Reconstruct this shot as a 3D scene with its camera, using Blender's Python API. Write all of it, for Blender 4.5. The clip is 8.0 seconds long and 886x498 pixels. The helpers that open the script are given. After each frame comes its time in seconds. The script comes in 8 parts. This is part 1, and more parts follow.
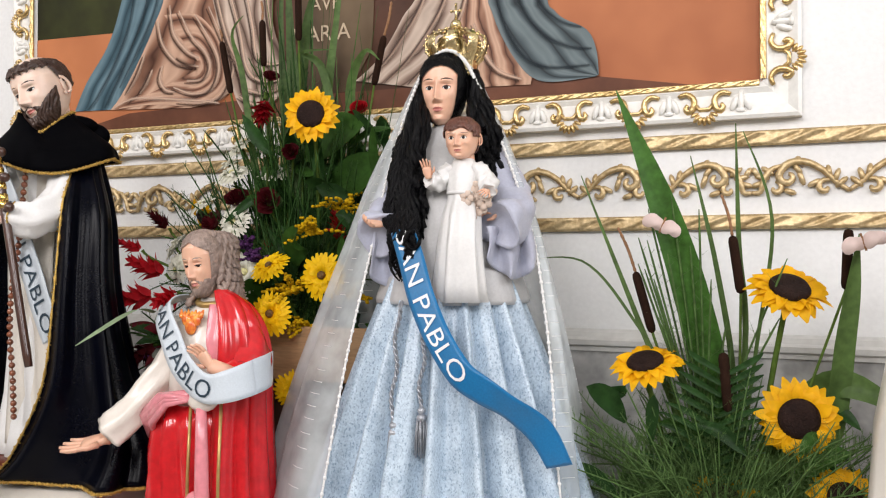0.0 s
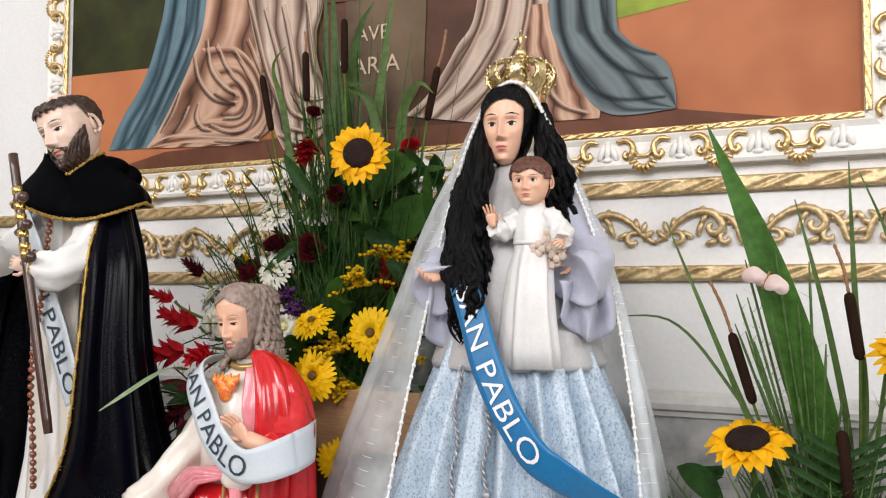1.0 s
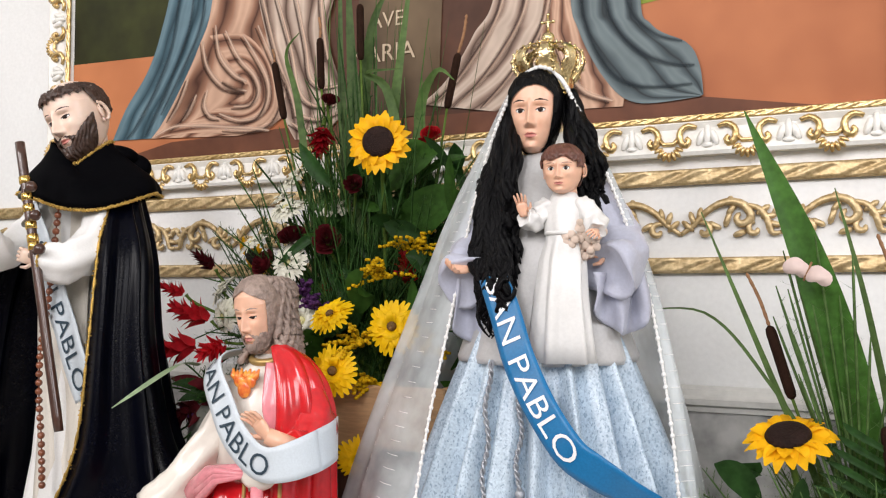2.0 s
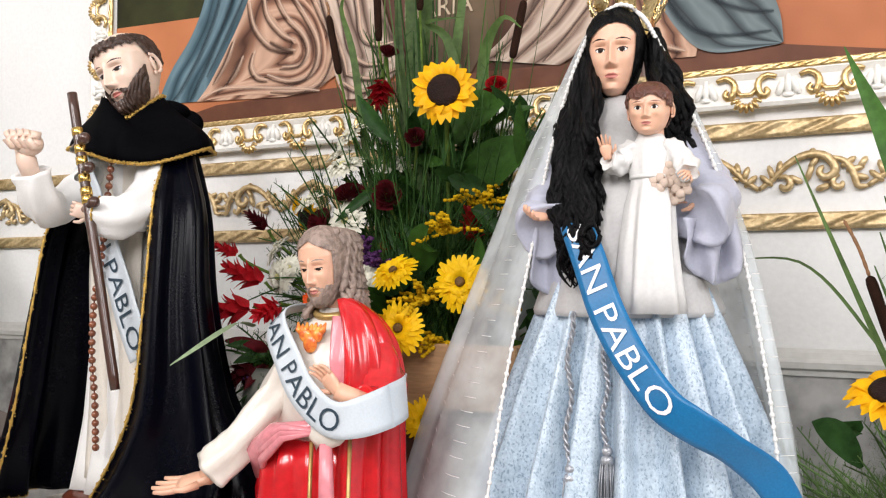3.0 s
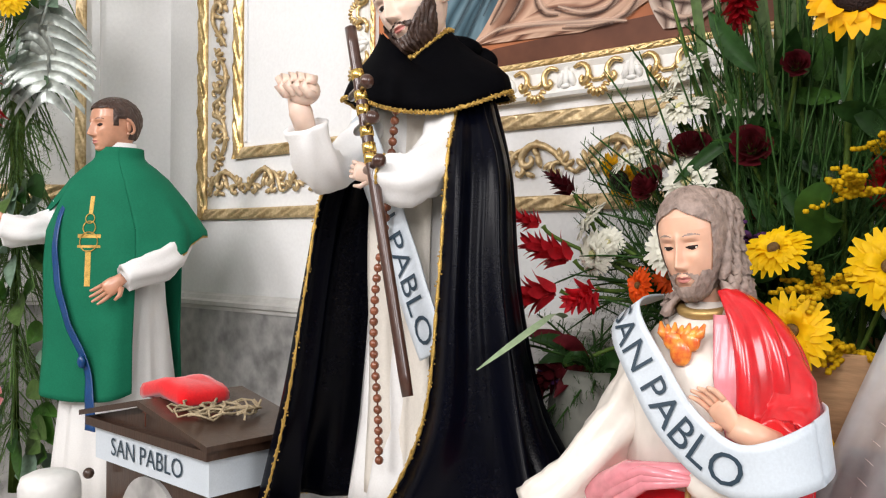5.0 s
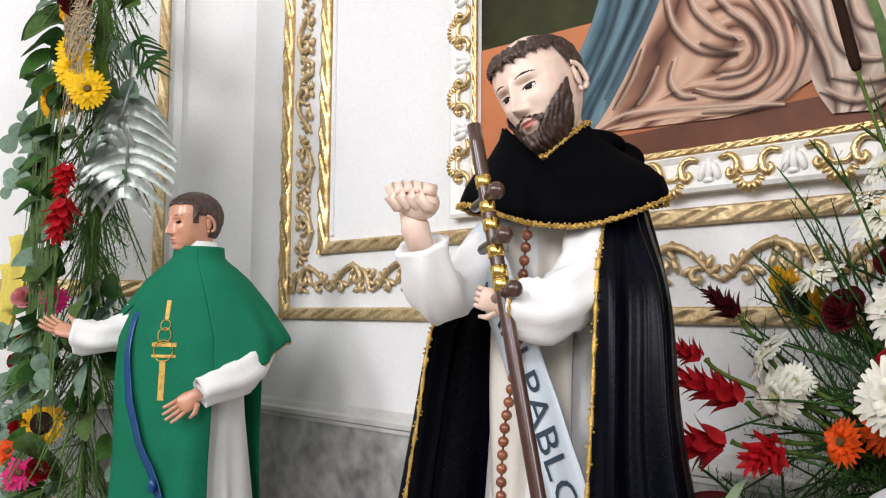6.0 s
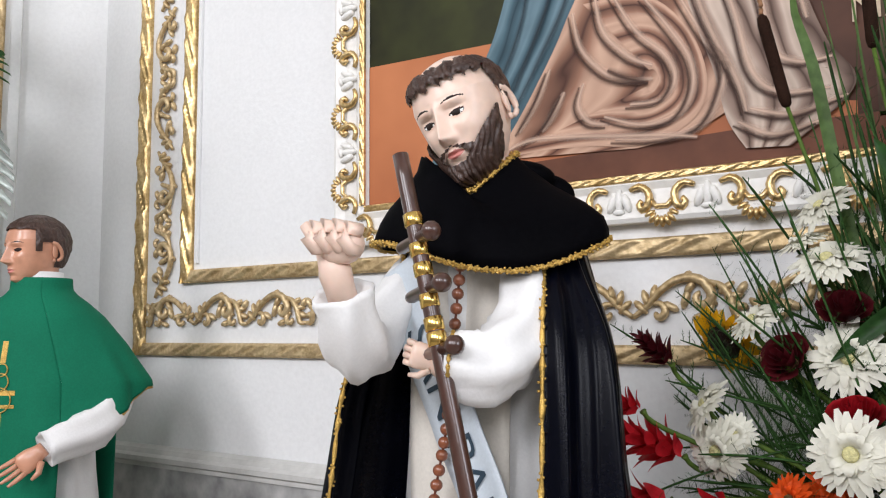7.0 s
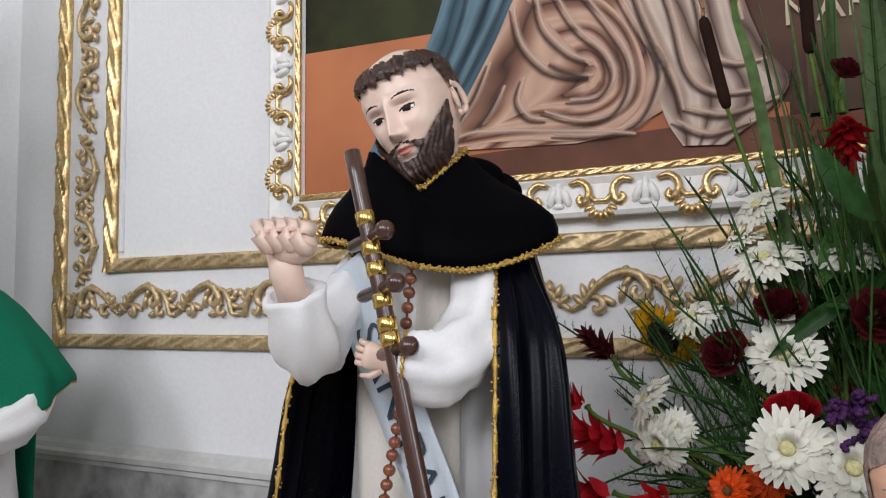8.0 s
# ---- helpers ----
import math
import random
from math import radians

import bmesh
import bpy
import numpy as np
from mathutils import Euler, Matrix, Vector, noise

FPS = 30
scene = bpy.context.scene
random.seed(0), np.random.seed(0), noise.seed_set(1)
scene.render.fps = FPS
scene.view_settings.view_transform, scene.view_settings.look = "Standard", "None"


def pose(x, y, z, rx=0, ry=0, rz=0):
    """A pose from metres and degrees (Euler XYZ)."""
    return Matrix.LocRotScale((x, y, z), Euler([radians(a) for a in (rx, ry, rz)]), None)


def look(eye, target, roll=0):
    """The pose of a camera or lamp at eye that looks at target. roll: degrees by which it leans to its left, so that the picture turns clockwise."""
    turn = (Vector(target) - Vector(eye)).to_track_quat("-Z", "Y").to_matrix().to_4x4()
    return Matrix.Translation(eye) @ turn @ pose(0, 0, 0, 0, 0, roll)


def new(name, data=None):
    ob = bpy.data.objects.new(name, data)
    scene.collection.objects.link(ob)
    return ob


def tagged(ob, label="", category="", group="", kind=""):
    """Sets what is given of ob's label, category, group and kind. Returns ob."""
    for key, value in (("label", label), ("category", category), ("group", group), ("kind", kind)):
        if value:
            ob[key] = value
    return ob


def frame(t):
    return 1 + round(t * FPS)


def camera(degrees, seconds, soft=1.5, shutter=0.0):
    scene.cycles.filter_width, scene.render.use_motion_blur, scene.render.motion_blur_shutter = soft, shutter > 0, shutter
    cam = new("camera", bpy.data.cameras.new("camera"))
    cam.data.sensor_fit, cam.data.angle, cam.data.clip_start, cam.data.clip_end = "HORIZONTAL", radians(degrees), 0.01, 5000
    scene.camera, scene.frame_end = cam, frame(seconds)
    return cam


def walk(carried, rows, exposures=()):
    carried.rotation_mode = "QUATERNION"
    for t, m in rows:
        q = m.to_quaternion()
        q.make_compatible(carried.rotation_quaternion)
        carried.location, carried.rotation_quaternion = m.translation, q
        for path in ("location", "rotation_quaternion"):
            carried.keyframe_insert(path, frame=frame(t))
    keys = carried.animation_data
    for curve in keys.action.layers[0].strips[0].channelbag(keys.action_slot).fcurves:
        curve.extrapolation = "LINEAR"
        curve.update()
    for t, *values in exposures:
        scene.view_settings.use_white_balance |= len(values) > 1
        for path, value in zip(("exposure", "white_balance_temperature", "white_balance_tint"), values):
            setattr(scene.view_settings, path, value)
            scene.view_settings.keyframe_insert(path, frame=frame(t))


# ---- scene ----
# ---------------- camera ----------------
cam = camera(55.4, 8.0, soft=1.15)
PATH = [
    (0, (-0.288, 0.172, 1.473), (-1.06, 2.017, 1.5), 0.0),
    (0.5, (-0.337, 0.266, 1.506), (-1.177, 2.078, 1.606), 0.1),
    (1, (-0.409, 0.336, 1.522), (-1.263, 2.142, 1.622), 0.0),
    (1.2, (-0.428, 0.356, 1.529), (-1.3, 2.154, 1.618), 0.0),
    (2.5, (-0.535, 0.355, 1.49), (-1.353, 2.178, 1.579), -0.1),
    (3, (-0.604, 0.385, 1.446), (-1.482, 2.18, 1.516), 0.0),
    (3.5, (-0.681, 0.493, 1.411), (-1.79, 2.156, 1.442), 0.1),
    (4, (-0.752, 0.573, 1.396), (-2.016, 2.123, 1.402), 0.2),
    (4.2, (-0.793, 0.598, 1.394), (-2.082, 2.127, 1.386), 0.3),
    (5.3, (-1.066, 0.634, 1.481), (-2.384, 2.139, 1.483), 0.5),
    (5.5, (-1.113, 0.656, 1.487), (-2.465, 2.129, 1.518), 0.6),
    (6, (-1.229, 0.743, 1.559), (-2.649, 2.144, 1.715), 0.4),
    (6.5, (-1.315, 0.78, 1.582), (-2.716, 2.196, 1.765), 0.4),
    (7, (-1.395, 0.781, 1.608), (-2.533, 2.415, 1.798), -0.4),
    (7.5, (-1.423, 0.774, 1.62), (-2.436, 2.491, 1.784), -0.8),
    (8, (-1.43, 0.767, 1.628), (-2.41, 2.504, 1.775), -0.5),
]
walk(cam, [(t, look(eye, target, roll)) for t, eye, target, roll in PATH],
     exposures=[(0, -0.12, 6650, 14), (1.2, -0.12, 6650, 14), (2.5, 0.04, 6650, 14), (4, 0.2, 6700, 14), (5.5, 0.1, 6550, 14), (6.5, -0.02, 6300, 14), (7, -0.08, 6250, 14), (7.5, -0.23, 6200, 14), (8, -0.44, 6150, 14)])

# ---------------- light ----------------
world = bpy.data.worlds.new("sky")
scene.world = world
world.use_nodes = True
_wn = world.node_tree.nodes
_sky = _wn.new("ShaderNodeTexSky")
_sky.sky_type, _sky.sun_disc = "NISHITA", False
_sky.sun_elevation, _sky.sun_rotation = radians(45), radians(180)
world.node_tree.links.new(_sky.outputs["Color"], _wn["Background"].inputs["Color"])
_wn["Background"].inputs["Strength"].default_value = 0.12

SOUTH, EAST, WEST, ROOF = -3.0, 3.2, -5.6, 5.6


def window_lamp(name, m, width, height, power, colour):
    data = bpy.data.lights.new(name, "AREA")
    data.shape, data.size, data.size_y = "RECTANGLE", width, height
    data.energy, data.color = power, colour
    ob = new(name, data)
    ob.matrix_world = m
    return ob


WINDOWS = [(-3.9, 1.3), (-1.1, 1.5), (1.7, 1.3)]
for wx, ww in WINDOWS:
    window_lamp("window_light", look((wx, SOUTH - 0.12, 4.0), (wx, SOUTH + 2, 3.1)), ww, 2.0, 128, (1.0, 0.99, 0.975))
window_lamp("window_light", look((EAST + 0.12, 0.0, 3.4), (EAST - 2, 0.3, 2.6)), 1.6, 2.0, 95, (0.97, 0.985, 1.0))

# ---------------- materials ----------------


def node_mat(name, colour, rough=0.5, metal=0.0, vary=0.12, fine=60.0, coarse=4.0, bump=0.1, depth=0.002,
             second=None, sheen=0.0, coat=0.0, subsurface=0.0, jitter=0.0, stretch=None, spec=0.5):
    """A surface with variation at two scales, and a fine relief."""
    m = bpy.data.materials.new(name)
    m.use_nodes = True
    n, l = m.node_tree.nodes, m.node_tree.links
    b = n["Principled BSDF"]
    tc = n.new("ShaderNodeTexCoord")
    src = tc.outputs["Object"]
    if stretch:
        mp = n.new("ShaderNodeMapping")
        mp.inputs["Scale"].default_value = stretch
        l.new(src, mp.inputs["Vector"])
        src = mp.outputs["Vector"]
    big, small = n.new("ShaderNodeTexNoise"), n.new("ShaderNodeTexNoise")
    big.inputs["Scale"].default_value, small.inputs["Scale"].default_value = coarse, fine
    big.inputs["Detail"].default_value, small.inputs["Detail"].default_value = 4, 3
    for t in (big, small):
        l.new(src, t.inputs["Vector"])
    mix = n.new("ShaderNodeMath")
    mix.operation = "ADD"
    l.new(big.outputs["Fac"], mix.inputs[0])
    l.new(small.outputs["Fac"], mix.inputs[1])
    ramp = n.new("ShaderNodeMapRange")
    ramp.inputs["From Min"].default_value, ramp.inputs["From Max"].default_value = 0.7, 1.3
    l.new(mix.outputs[0], ramp.inputs["Value"])
    col = n.new("ShaderNodeMix")
    col.data_type = "RGBA"
    lo = [max(0, c * (1 - vary)) for c in colour]
    hi = list(second) if second else [min(1, c * (1 + vary)) for c in colour]
    col.inputs["A"].default_value, col.inputs["B"].default_value = (*lo, 1), (*hi, 1)
    l.new(ramp.outputs["Result"], col.inputs["Factor"])
    out = col.outputs["Result"]
    if jitter:
        info, hsv = n.new("ShaderNodeObjectInfo"), n.new("ShaderNodeHueSaturation")
        mr = n.new("ShaderNodeMapRange")
        mr.inputs["To Min"].default_value, mr.inputs["To Max"].default_value = 1 - jitter, 1 + jitter
        l.new(info.outputs["Random"], mr.inputs["Value"])
        l.new(mr.outputs["Result"], hsv.inputs["Value"])
        l.new(out, hsv.inputs["Color"])
        out = hsv.outputs["Color"]
    l.new(out, b.inputs["Base Color"])
    b.inputs["Roughness"].default_value, b.inputs["Metallic"].default_value = rough, metal
    b.inputs["Specular IOR Level"].default_value = spec
    b.inputs["Sheen Weight"].default_value = sheen
    b.inputs["Coat Weight"].default_value = coat
    b.inputs["Coat Roughness"].default_value = 0.15
    b.inputs["Subsurface Weight"].default_value = subsurface
    b.inputs["Subsurface Radius"].default_value = (0.006, 0.003, 0.002)
    if bump:
        bn = n.new("ShaderNodeBump")
        bn.inputs["Strength"].default_value, bn.inputs["Distance"].default_value = bump, depth
        l.new(mix.outputs[0], bn.inputs["Height"])
        l.new(bn.outputs["Normal"], b.inputs["Normal"])
    return m


PLASTER = node_mat("white_plaster", (0.78, 0.785, 0.78), 0.62, vary=0.045, fine=90, coarse=2.2, bump=0.22)
MARBLE = node_mat("grey_marble", (0.27, 0.27, 0.265), 0.32, vary=0.32, fine=22, coarse=5, bump=0.05, second=(0.5, 0.495, 0.48))
LEDGE = node_mat("pale_stone", (0.56, 0.555, 0.53), 0.5, vary=0.1, fine=50, coarse=6)
GOLD = node_mat("gold_leaf", (0.6, 0.38, 0.13), 0.34, metal=0.85, vary=0.25, fine=130, coarse=18, bump=0.5, depth=0.002, second=(0.85, 0.65, 0.34))
GOLD_DULL = node_mat("aged_gold_paint", (0.5, 0.34, 0.15), 0.45, metal=0.55, vary=0.25, fine=110, coarse=14, bump=0.5, depth=0.002, second=(0.74, 0.58, 0.34))
BRASS = node_mat("bright_brass", (0.8, 0.55, 0.16), 0.22, metal=1.0, vary=0.12, fine=80, bump=0.1)
CROWN_GOLD = node_mat("crown_gilt_metal", (0.74, 0.6, 0.33), 0.25, metal=1.0, vary=0.2, fine=160, coarse=40, bump=0.6, depth=0.002)
TRIM_GOLD = node_mat("gold_braid", (0.58, 0.37, 0.09), 0.4, metal=0.6, vary=0.35, fine=420, coarse=60, bump=0.8, depth=0.002)
SILVER = node_mat("silver_braid", (0.42, 0.44, 0.48), 0.35, metal=0.6, vary=0.2, fine=400, coarse=60, bump=0.6)
WHITE_PAINT = node_mat("white_frame_paint", (0.8, 0.79, 0.75), 0.4, vary=0.08, fine=70, coarse=10, bump=0.15)
FLOOR = node_mat("floor_stone", (0.33, 0.3, 0.26), 0.35, vary=0.2, fine=20, coarse=2)
BACK_WALL = node_mat("dull_wall_paint", (0.36, 0.345, 0.325), 0.8, vary=0.08)
CEILING = node_mat("ceiling_plaster", (0.5, 0.495, 0.48), 0.8, vary=0.05)
CLOTH_WHITE = node_mat("white_cotton", (0.8, 0.8, 0.79), 0.85, vary=0.04, fine=260, coarse=12, bump=0.25, depth=0.001, sheen=0.2)
CLOTH_CREAM = node_mat("cream_cotton", (0.72, 0.68, 0.61), 0.85, vary=0.06, fine=240, coarse=10, bump=0.25, depth=0.001)
CLOTH_BLACK = node_mat("black_satin", (0.0012, 0.0016, 0.0045), 0.27, vary=0.3, fine=200, coarse=10, bump=0.05, depth=0.001, spec=0.1)
CLOTH_CAPELET = node_mat("black_velvet", (0.0022, 0.0022, 0.003), 0.6, vary=0.3, fine=200, coarse=10, bump=0.2, depth=0.001, spec=0.015)
GREEN_CLOTH = node_mat("green_wool", (0.006, 0.15, 0.08), 0.8, vary=0.12, fine=260, coarse=8, bump=0.3, depth=0.001, spec=0.15)
SKIN = node_mat("painted_flesh", (0.78, 0.46, 0.32), 0.38, vary=0.07, fine=60, coarse=14, bump=0.03, subsurface=0.12, coat=0.1)
SKIN_PALE = node_mat("pale_painted_flesh", (0.8, 0.6, 0.49), 0.4, vary=0.06, fine=60, coarse=14, bump=0.03, subsurface=0.12, coat=0.12)
SKIN_TAN = node_mat("tan_painted_flesh", (0.6, 0.3, 0.19), 0.3, vary=0.1, fine=60, coarse=14, bump=0.03, coat=0.15)
HAIR_BROWN = node_mat("painted_brown_hair", (0.055, 0.03, 0.022), 0.4, vary=0.4, fine=120, coarse=40, bump=0.8, depth=0.004, coat=0.2, spec=0.35)
HAIR_ASH = node_mat("painted_ash_brown_hair", (0.3, 0.225, 0.19), 0.5, vary=0.35, fine=120, coarse=40, bump=0.9, depth=0.004)
HAIR_BLACK = node_mat("black_wig_hair", (0.0025, 0.0025, 0.0032), 0.38, vary=0.5, fine=240, coarse=60, bump=0.7, depth=0.003, stretch=(3, 3, 0.35), spec=0.12)
HAIR_CHILD = node_mat("auburn_painted_hair", (0.12, 0.045, 0.03), 0.4, vary=0.3, fine=140, coarse=50, bump=0.6, depth=0.003)
EYE = node_mat("dark_paint_line", (0.02, 0.012, 0.01), 0.55, vary=0.1, bump=0, spec=0.2)
LIP = node_mat("rose_paint", (0.55, 0.2, 0.17), 0.35, vary=0.1, bump=0)
RED_ENAMEL = node_mat("red_enamel", (0.62, 0.012, 0.018), 0.2, vary=0.18, fine=60, coarse=9, bump=0.06, coat=0.6)
PINK_ENAMEL = node_mat("pink_enamel", (0.75, 0.26, 0.3), 0.25, vary=0.15, fine=60, coarse=9, bump=0.06, coat=0.4)
CREAM_ENAMEL = node_mat("cream_enamel", (0.78, 0.73, 0.66), 0.3, vary=0.07, fine=50, coarse=7, bump=0.08, coat=0.3)
OLD_GOLD_LINE = node_mat("gold_enamel_line", (0.5, 0.33, 0.12), 0.35, metal=0.5, vary=0.2)
HEART = node_mat("scarlet_orange_paint", (0.8, 0.06, 0.02), 0.3, vary=0.2, fine=90, coarse=45, second=(0.95, 0.4, 0.06), coat=0.4)
SASH_PALE = node_mat("pale_blue_satin", (0.6, 0.67, 0.73), 0.38, vary=0.06, fine=300, coarse=14, bump=0.1, depth=0.001, sheen=0.2)
SASH_BLUE = node_mat("bright_blue_satin", (0.004, 0.15, 0.36), 0.3, vary=0.14, fine=300, coarse=14, bump=0.12, depth=0.001, sheen=0.2, spec=0.3)
RIBBON_BLUE = node_mat("royal_blue_ribbon", (0.006, 0.055, 0.19), 0.3, vary=0.18, fine=200, coarse=20, bump=0.1)
INK_DARK = node_mat("dark_slate_lettering", (0.025, 0.05, 0.075), 0.45, vary=0.1, bump=0)
INK_WHITE = node_mat("white_lettering", (0.78, 0.8, 0.82), 0.4, vary=0.05, bump=0)
WOOD_DARK = node_mat("dark_brown_wood", (0.05, 0.026, 0.016), 0.38, vary=0.25, fine=50, coarse=9, bump=0.25, coat=0.25, stretch=(6, 6, 0.7))
WOOD_STAFF = node_mat("turned_dark_wood", (0.06, 0.025, 0.017), 0.28, vary=0.25, fine=60, coarse=9, bump=0.15, coat=0.5)
WOOD_RED = node_mat("reddish_varnished_wood", (0.14, 0.035, 0.018), 0.35, vary=0.25, fine=40, coarse=7, coat=0.4)
WOOD_PALE = node_mat("pale_pine_boards", (0.36, 0.22, 0.11), 0.6, vary=0.25, fine=40, coarse=8, stretch=(0.8, 6, 6), bump=0.3)
BEAD = node_mat("brown_wooden_bead", (0.2, 0.06, 0.025), 0.3, vary=0.25, coat=0.5, jitter=0.2)
RED_CLOTH = node_mat("red_felt", (0.72, 0.008, 0.012), 0.85, vary=0.12, fine=200, coarse=12, sheen=0.4, spec=0.15)
PLASTIC_WHITE = node_mat("white_plastic", (0.76, 0.76, 0.74), 0.4, vary=0.05)
TERRACOTTA = node_mat("terracotta", (0.3, 0.09, 0.045), 0.7, vary=0.2)
STRING = node_mat("raffia", (0.4, 0.32, 0.2), 0.7, vary=0.25, fine=200)
GREY_POT = node_mat("grey_green_clay_pot", (0.16, 0.165, 0.14), 0.7, vary=0.3, fine=30, coarse=7, bump=0.4)

# brocade: pale satin with a vine figure woven in grey-blue


def brocade_mat():
    """Pale satin with small grey-blue leaves woven into it."""
    m = node_mat("pale_blue_brocade", (0.4, 0.52, 0.64), 0.3, vary=0.14, fine=240, coarse=20, bump=0.3, depth=0.001, second=(0.62, 0.74, 0.84), sheen=0.2)
    n, l = m.node_tree.nodes, m.node_tree.links
    b = n["Principled BSDF"]
    tc, mp, warp, cell = n.new("ShaderNodeTexCoord"), n.new("ShaderNodeMapping"), n.new("ShaderNodeTexNoise"), n.new("ShaderNodeTexVoronoi")
    mp.inputs["Scale"].default_value = (1, 1, 0.55)
    warp.inputs["Scale"].default_value = 90
    l.new(tc.outputs["Object"], mp.inputs["Vector"])
    l.new(tc.outputs["Object"], warp.inputs["Vector"])
    add = n.new("ShaderNodeMixRGB")
    add.blend_type = "ADD"
    add.inputs["Fac"].default_value = 0.014
    l.new(mp.outputs["Vector"], add.inputs["Color1"])
    l.new(warp.outputs["Color"], add.inputs["Color2"])
    cell.inputs["Scale"].default_value = 210
    l.new(add.outputs["Color"], cell.inputs["Vector"])
    mr = n.new("ShaderNodeMapRange")
    mr.inputs["From Min"].default_value, mr.inputs["From Max"].default_value = 0.2, 0.46
    mr.inputs["To Min"].default_value, mr.inputs["To Max"].default_value = 0.62, 0.0
    l.new(cell.outputs["Distance"], mr.inputs["Value"])
    mix = n.new("ShaderNodeMix")
    mix.data_type = "RGBA"
    mix.inputs["B"].default_value = (0.14, 0.23, 0.34, 1)
    l.new(b.inputs["Base Color"].links[0].from_socket, mix.inputs["A"])
    l.new(mr.outputs["Result"], mix.inputs["Factor"])
    l.new(mix.outputs["Result"], b.inputs["Base Color"])
    return m


DRESS_SKIRT = brocade_mat()
CHILD_SATIN = node_mat("white_satin", (0.72, 0.72, 0.71), 0.36, vary=0.05, fine=160, coarse=18, bump=0.12)
DRESS_TOP = node_mat("silver_grey_satin", (0.5, 0.5, 0.5), 0.38, vary=0.08, fine=180, coarse=14, bump=0.2, sheen=0.3)
DRESS_LILAC = node_mat("pale_lilac_satin", (0.44, 0.46, 0.56), 0.38, vary=0.08, fine=180, coarse=14, bump=0.2, sheen=0.3)


def tulle_mat():
    """Fine white net: threads with open holes between them."""
    m = bpy.data.materials.new("white_tulle")
    m.use_nodes = True
    n, l = m.node_tree.nodes, m.node_tree.links
    b, out = n["Principled BSDF"], n["Material Output"]
    b.inputs["Base Color"].default_value = (0.72, 0.78, 0.8, 1)
    b.inputs["Roughness"].default_value = 0.6
    b.inputs["Sheen Weight"].default_value = 0.3
    uv = n.new("ShaderNodeUVMap")
    noise_t = n.new("ShaderNodeTexNoise")
    noise_t.inputs["Scale"].default_value, noise_t.inputs["Detail"].default_value = 16, 6
    l.new(uv.outputs["UV"], noise_t.inputs["Vector"])
    mr = n.new("ShaderNodeMapRange")
    mr.inputs["From Min"].default_value, mr.inputs["From Max"].default_value = 0.3, 0.7
    mr.inputs["To Min"].default_value, mr.inputs["To Max"].default_value = 0.3, 0.62
    l.new(noise_t.outputs["Fac"], mr.inputs["Value"])
    tr, mix = n.new("ShaderNodeBsdfTransparent"), n.new("ShaderNodeMixShader")
    l.new(mr.outputs["Result"], mix.inputs["Fac"])
    l.new(tr.outputs["BSDF"], mix.inputs[1])
    l.new(b.outputs["BSDF"], mix.inputs[2])
    l.new(mix.outputs["Shader"], out.inputs["Surface"])
    return m


TULLE = tulle_mat()


def fold_mat(name, dark, mid, light, waves, wobble=0.35):
    """Oil paint: drapery drawn as soft bands that run along the cloth (u across, v along)."""
    m = bpy.data.materials.new(name)
    m.use_nodes = True
    n, l = m.node_tree.nodes, m.node_tree.links
    b = n["Principled BSDF"]
    uv, sep = n.new("ShaderNodeUVMap"), n.new("ShaderNodeSeparateXYZ")
    l.new(uv.outputs["UV"], sep.inputs["Vector"])
    ns = n.new("ShaderNodeTexNoise")
    ns.inputs["Scale"].default_value, ns.inputs["Detail"].default_value = 2.6, 2
    l.new(uv.outputs["UV"], ns.inputs["Vector"])
    a = n.new("ShaderNodeMath")
    a.operation, a.inputs[1].default_value = "MULTIPLY_ADD", wobble
    l.new(ns.outputs["Fac"], a.inputs[0])
    l.new(sep.outputs["X"], a.inputs[2])
    k = n.new("ShaderNodeMath")
    k.operation, k.inputs[1].default_value = "MULTIPLY", waves
    l.new(a.outputs[0], k.inputs[0])
    fr = n.new("ShaderNodeMath")
    fr.operation, fr.inputs[1].default_value = "PINGPONG", 1.0
    l.new(k.outputs[0], fr.inputs[0])
    ramp = n.new("ShaderNodeValToRGB")
    e = ramp.color_ramp.elements
    e[0].position, e[0].color = 0.0, (*dark, 1)
    e[1].position, e[1].color = 1.0, (*light, 1)
    crease = e.new(0.1)
    crease.color = (*[0.6 * a + 0.4 * b for a, b in zip(dark, mid)], 1)
    mid_e = e.new(0.34)
    mid_e.color = (*mid, 1)
    ridge = e.new(0.72)
    ridge.color = (*light, 1)
    e[-1].color = (*[0.75 * a + 0.25 * b for a, b in zip(light, mid)], 1)
    l.new(fr.outputs[0], ramp.inputs["Fac"])
    grain, tc, mx = n.new("ShaderNodeTexNoise"), n.new("ShaderNodeTexCoord"), n.new("ShaderNodeMix")
    grain.inputs["Scale"].default_value = 14
    l.new(tc.outputs["Object"], grain.inputs["Vector"])
    mx.data_type, mx.blend_type = "RGBA", "OVERLAY"
    mx.inputs["Factor"].default_value = 0.25
    l.new(ramp.outputs["Color"], mx.inputs["A"])
    l.new(grain.outputs["Fac"], mx.inputs["B"])
    l.new(mx.outputs["Result"], b.inputs["Base Color"])
    b.inputs["Roughness"].default_value, b.inputs["Specular IOR Level"].default_value = 0.45, 0.15
    return m


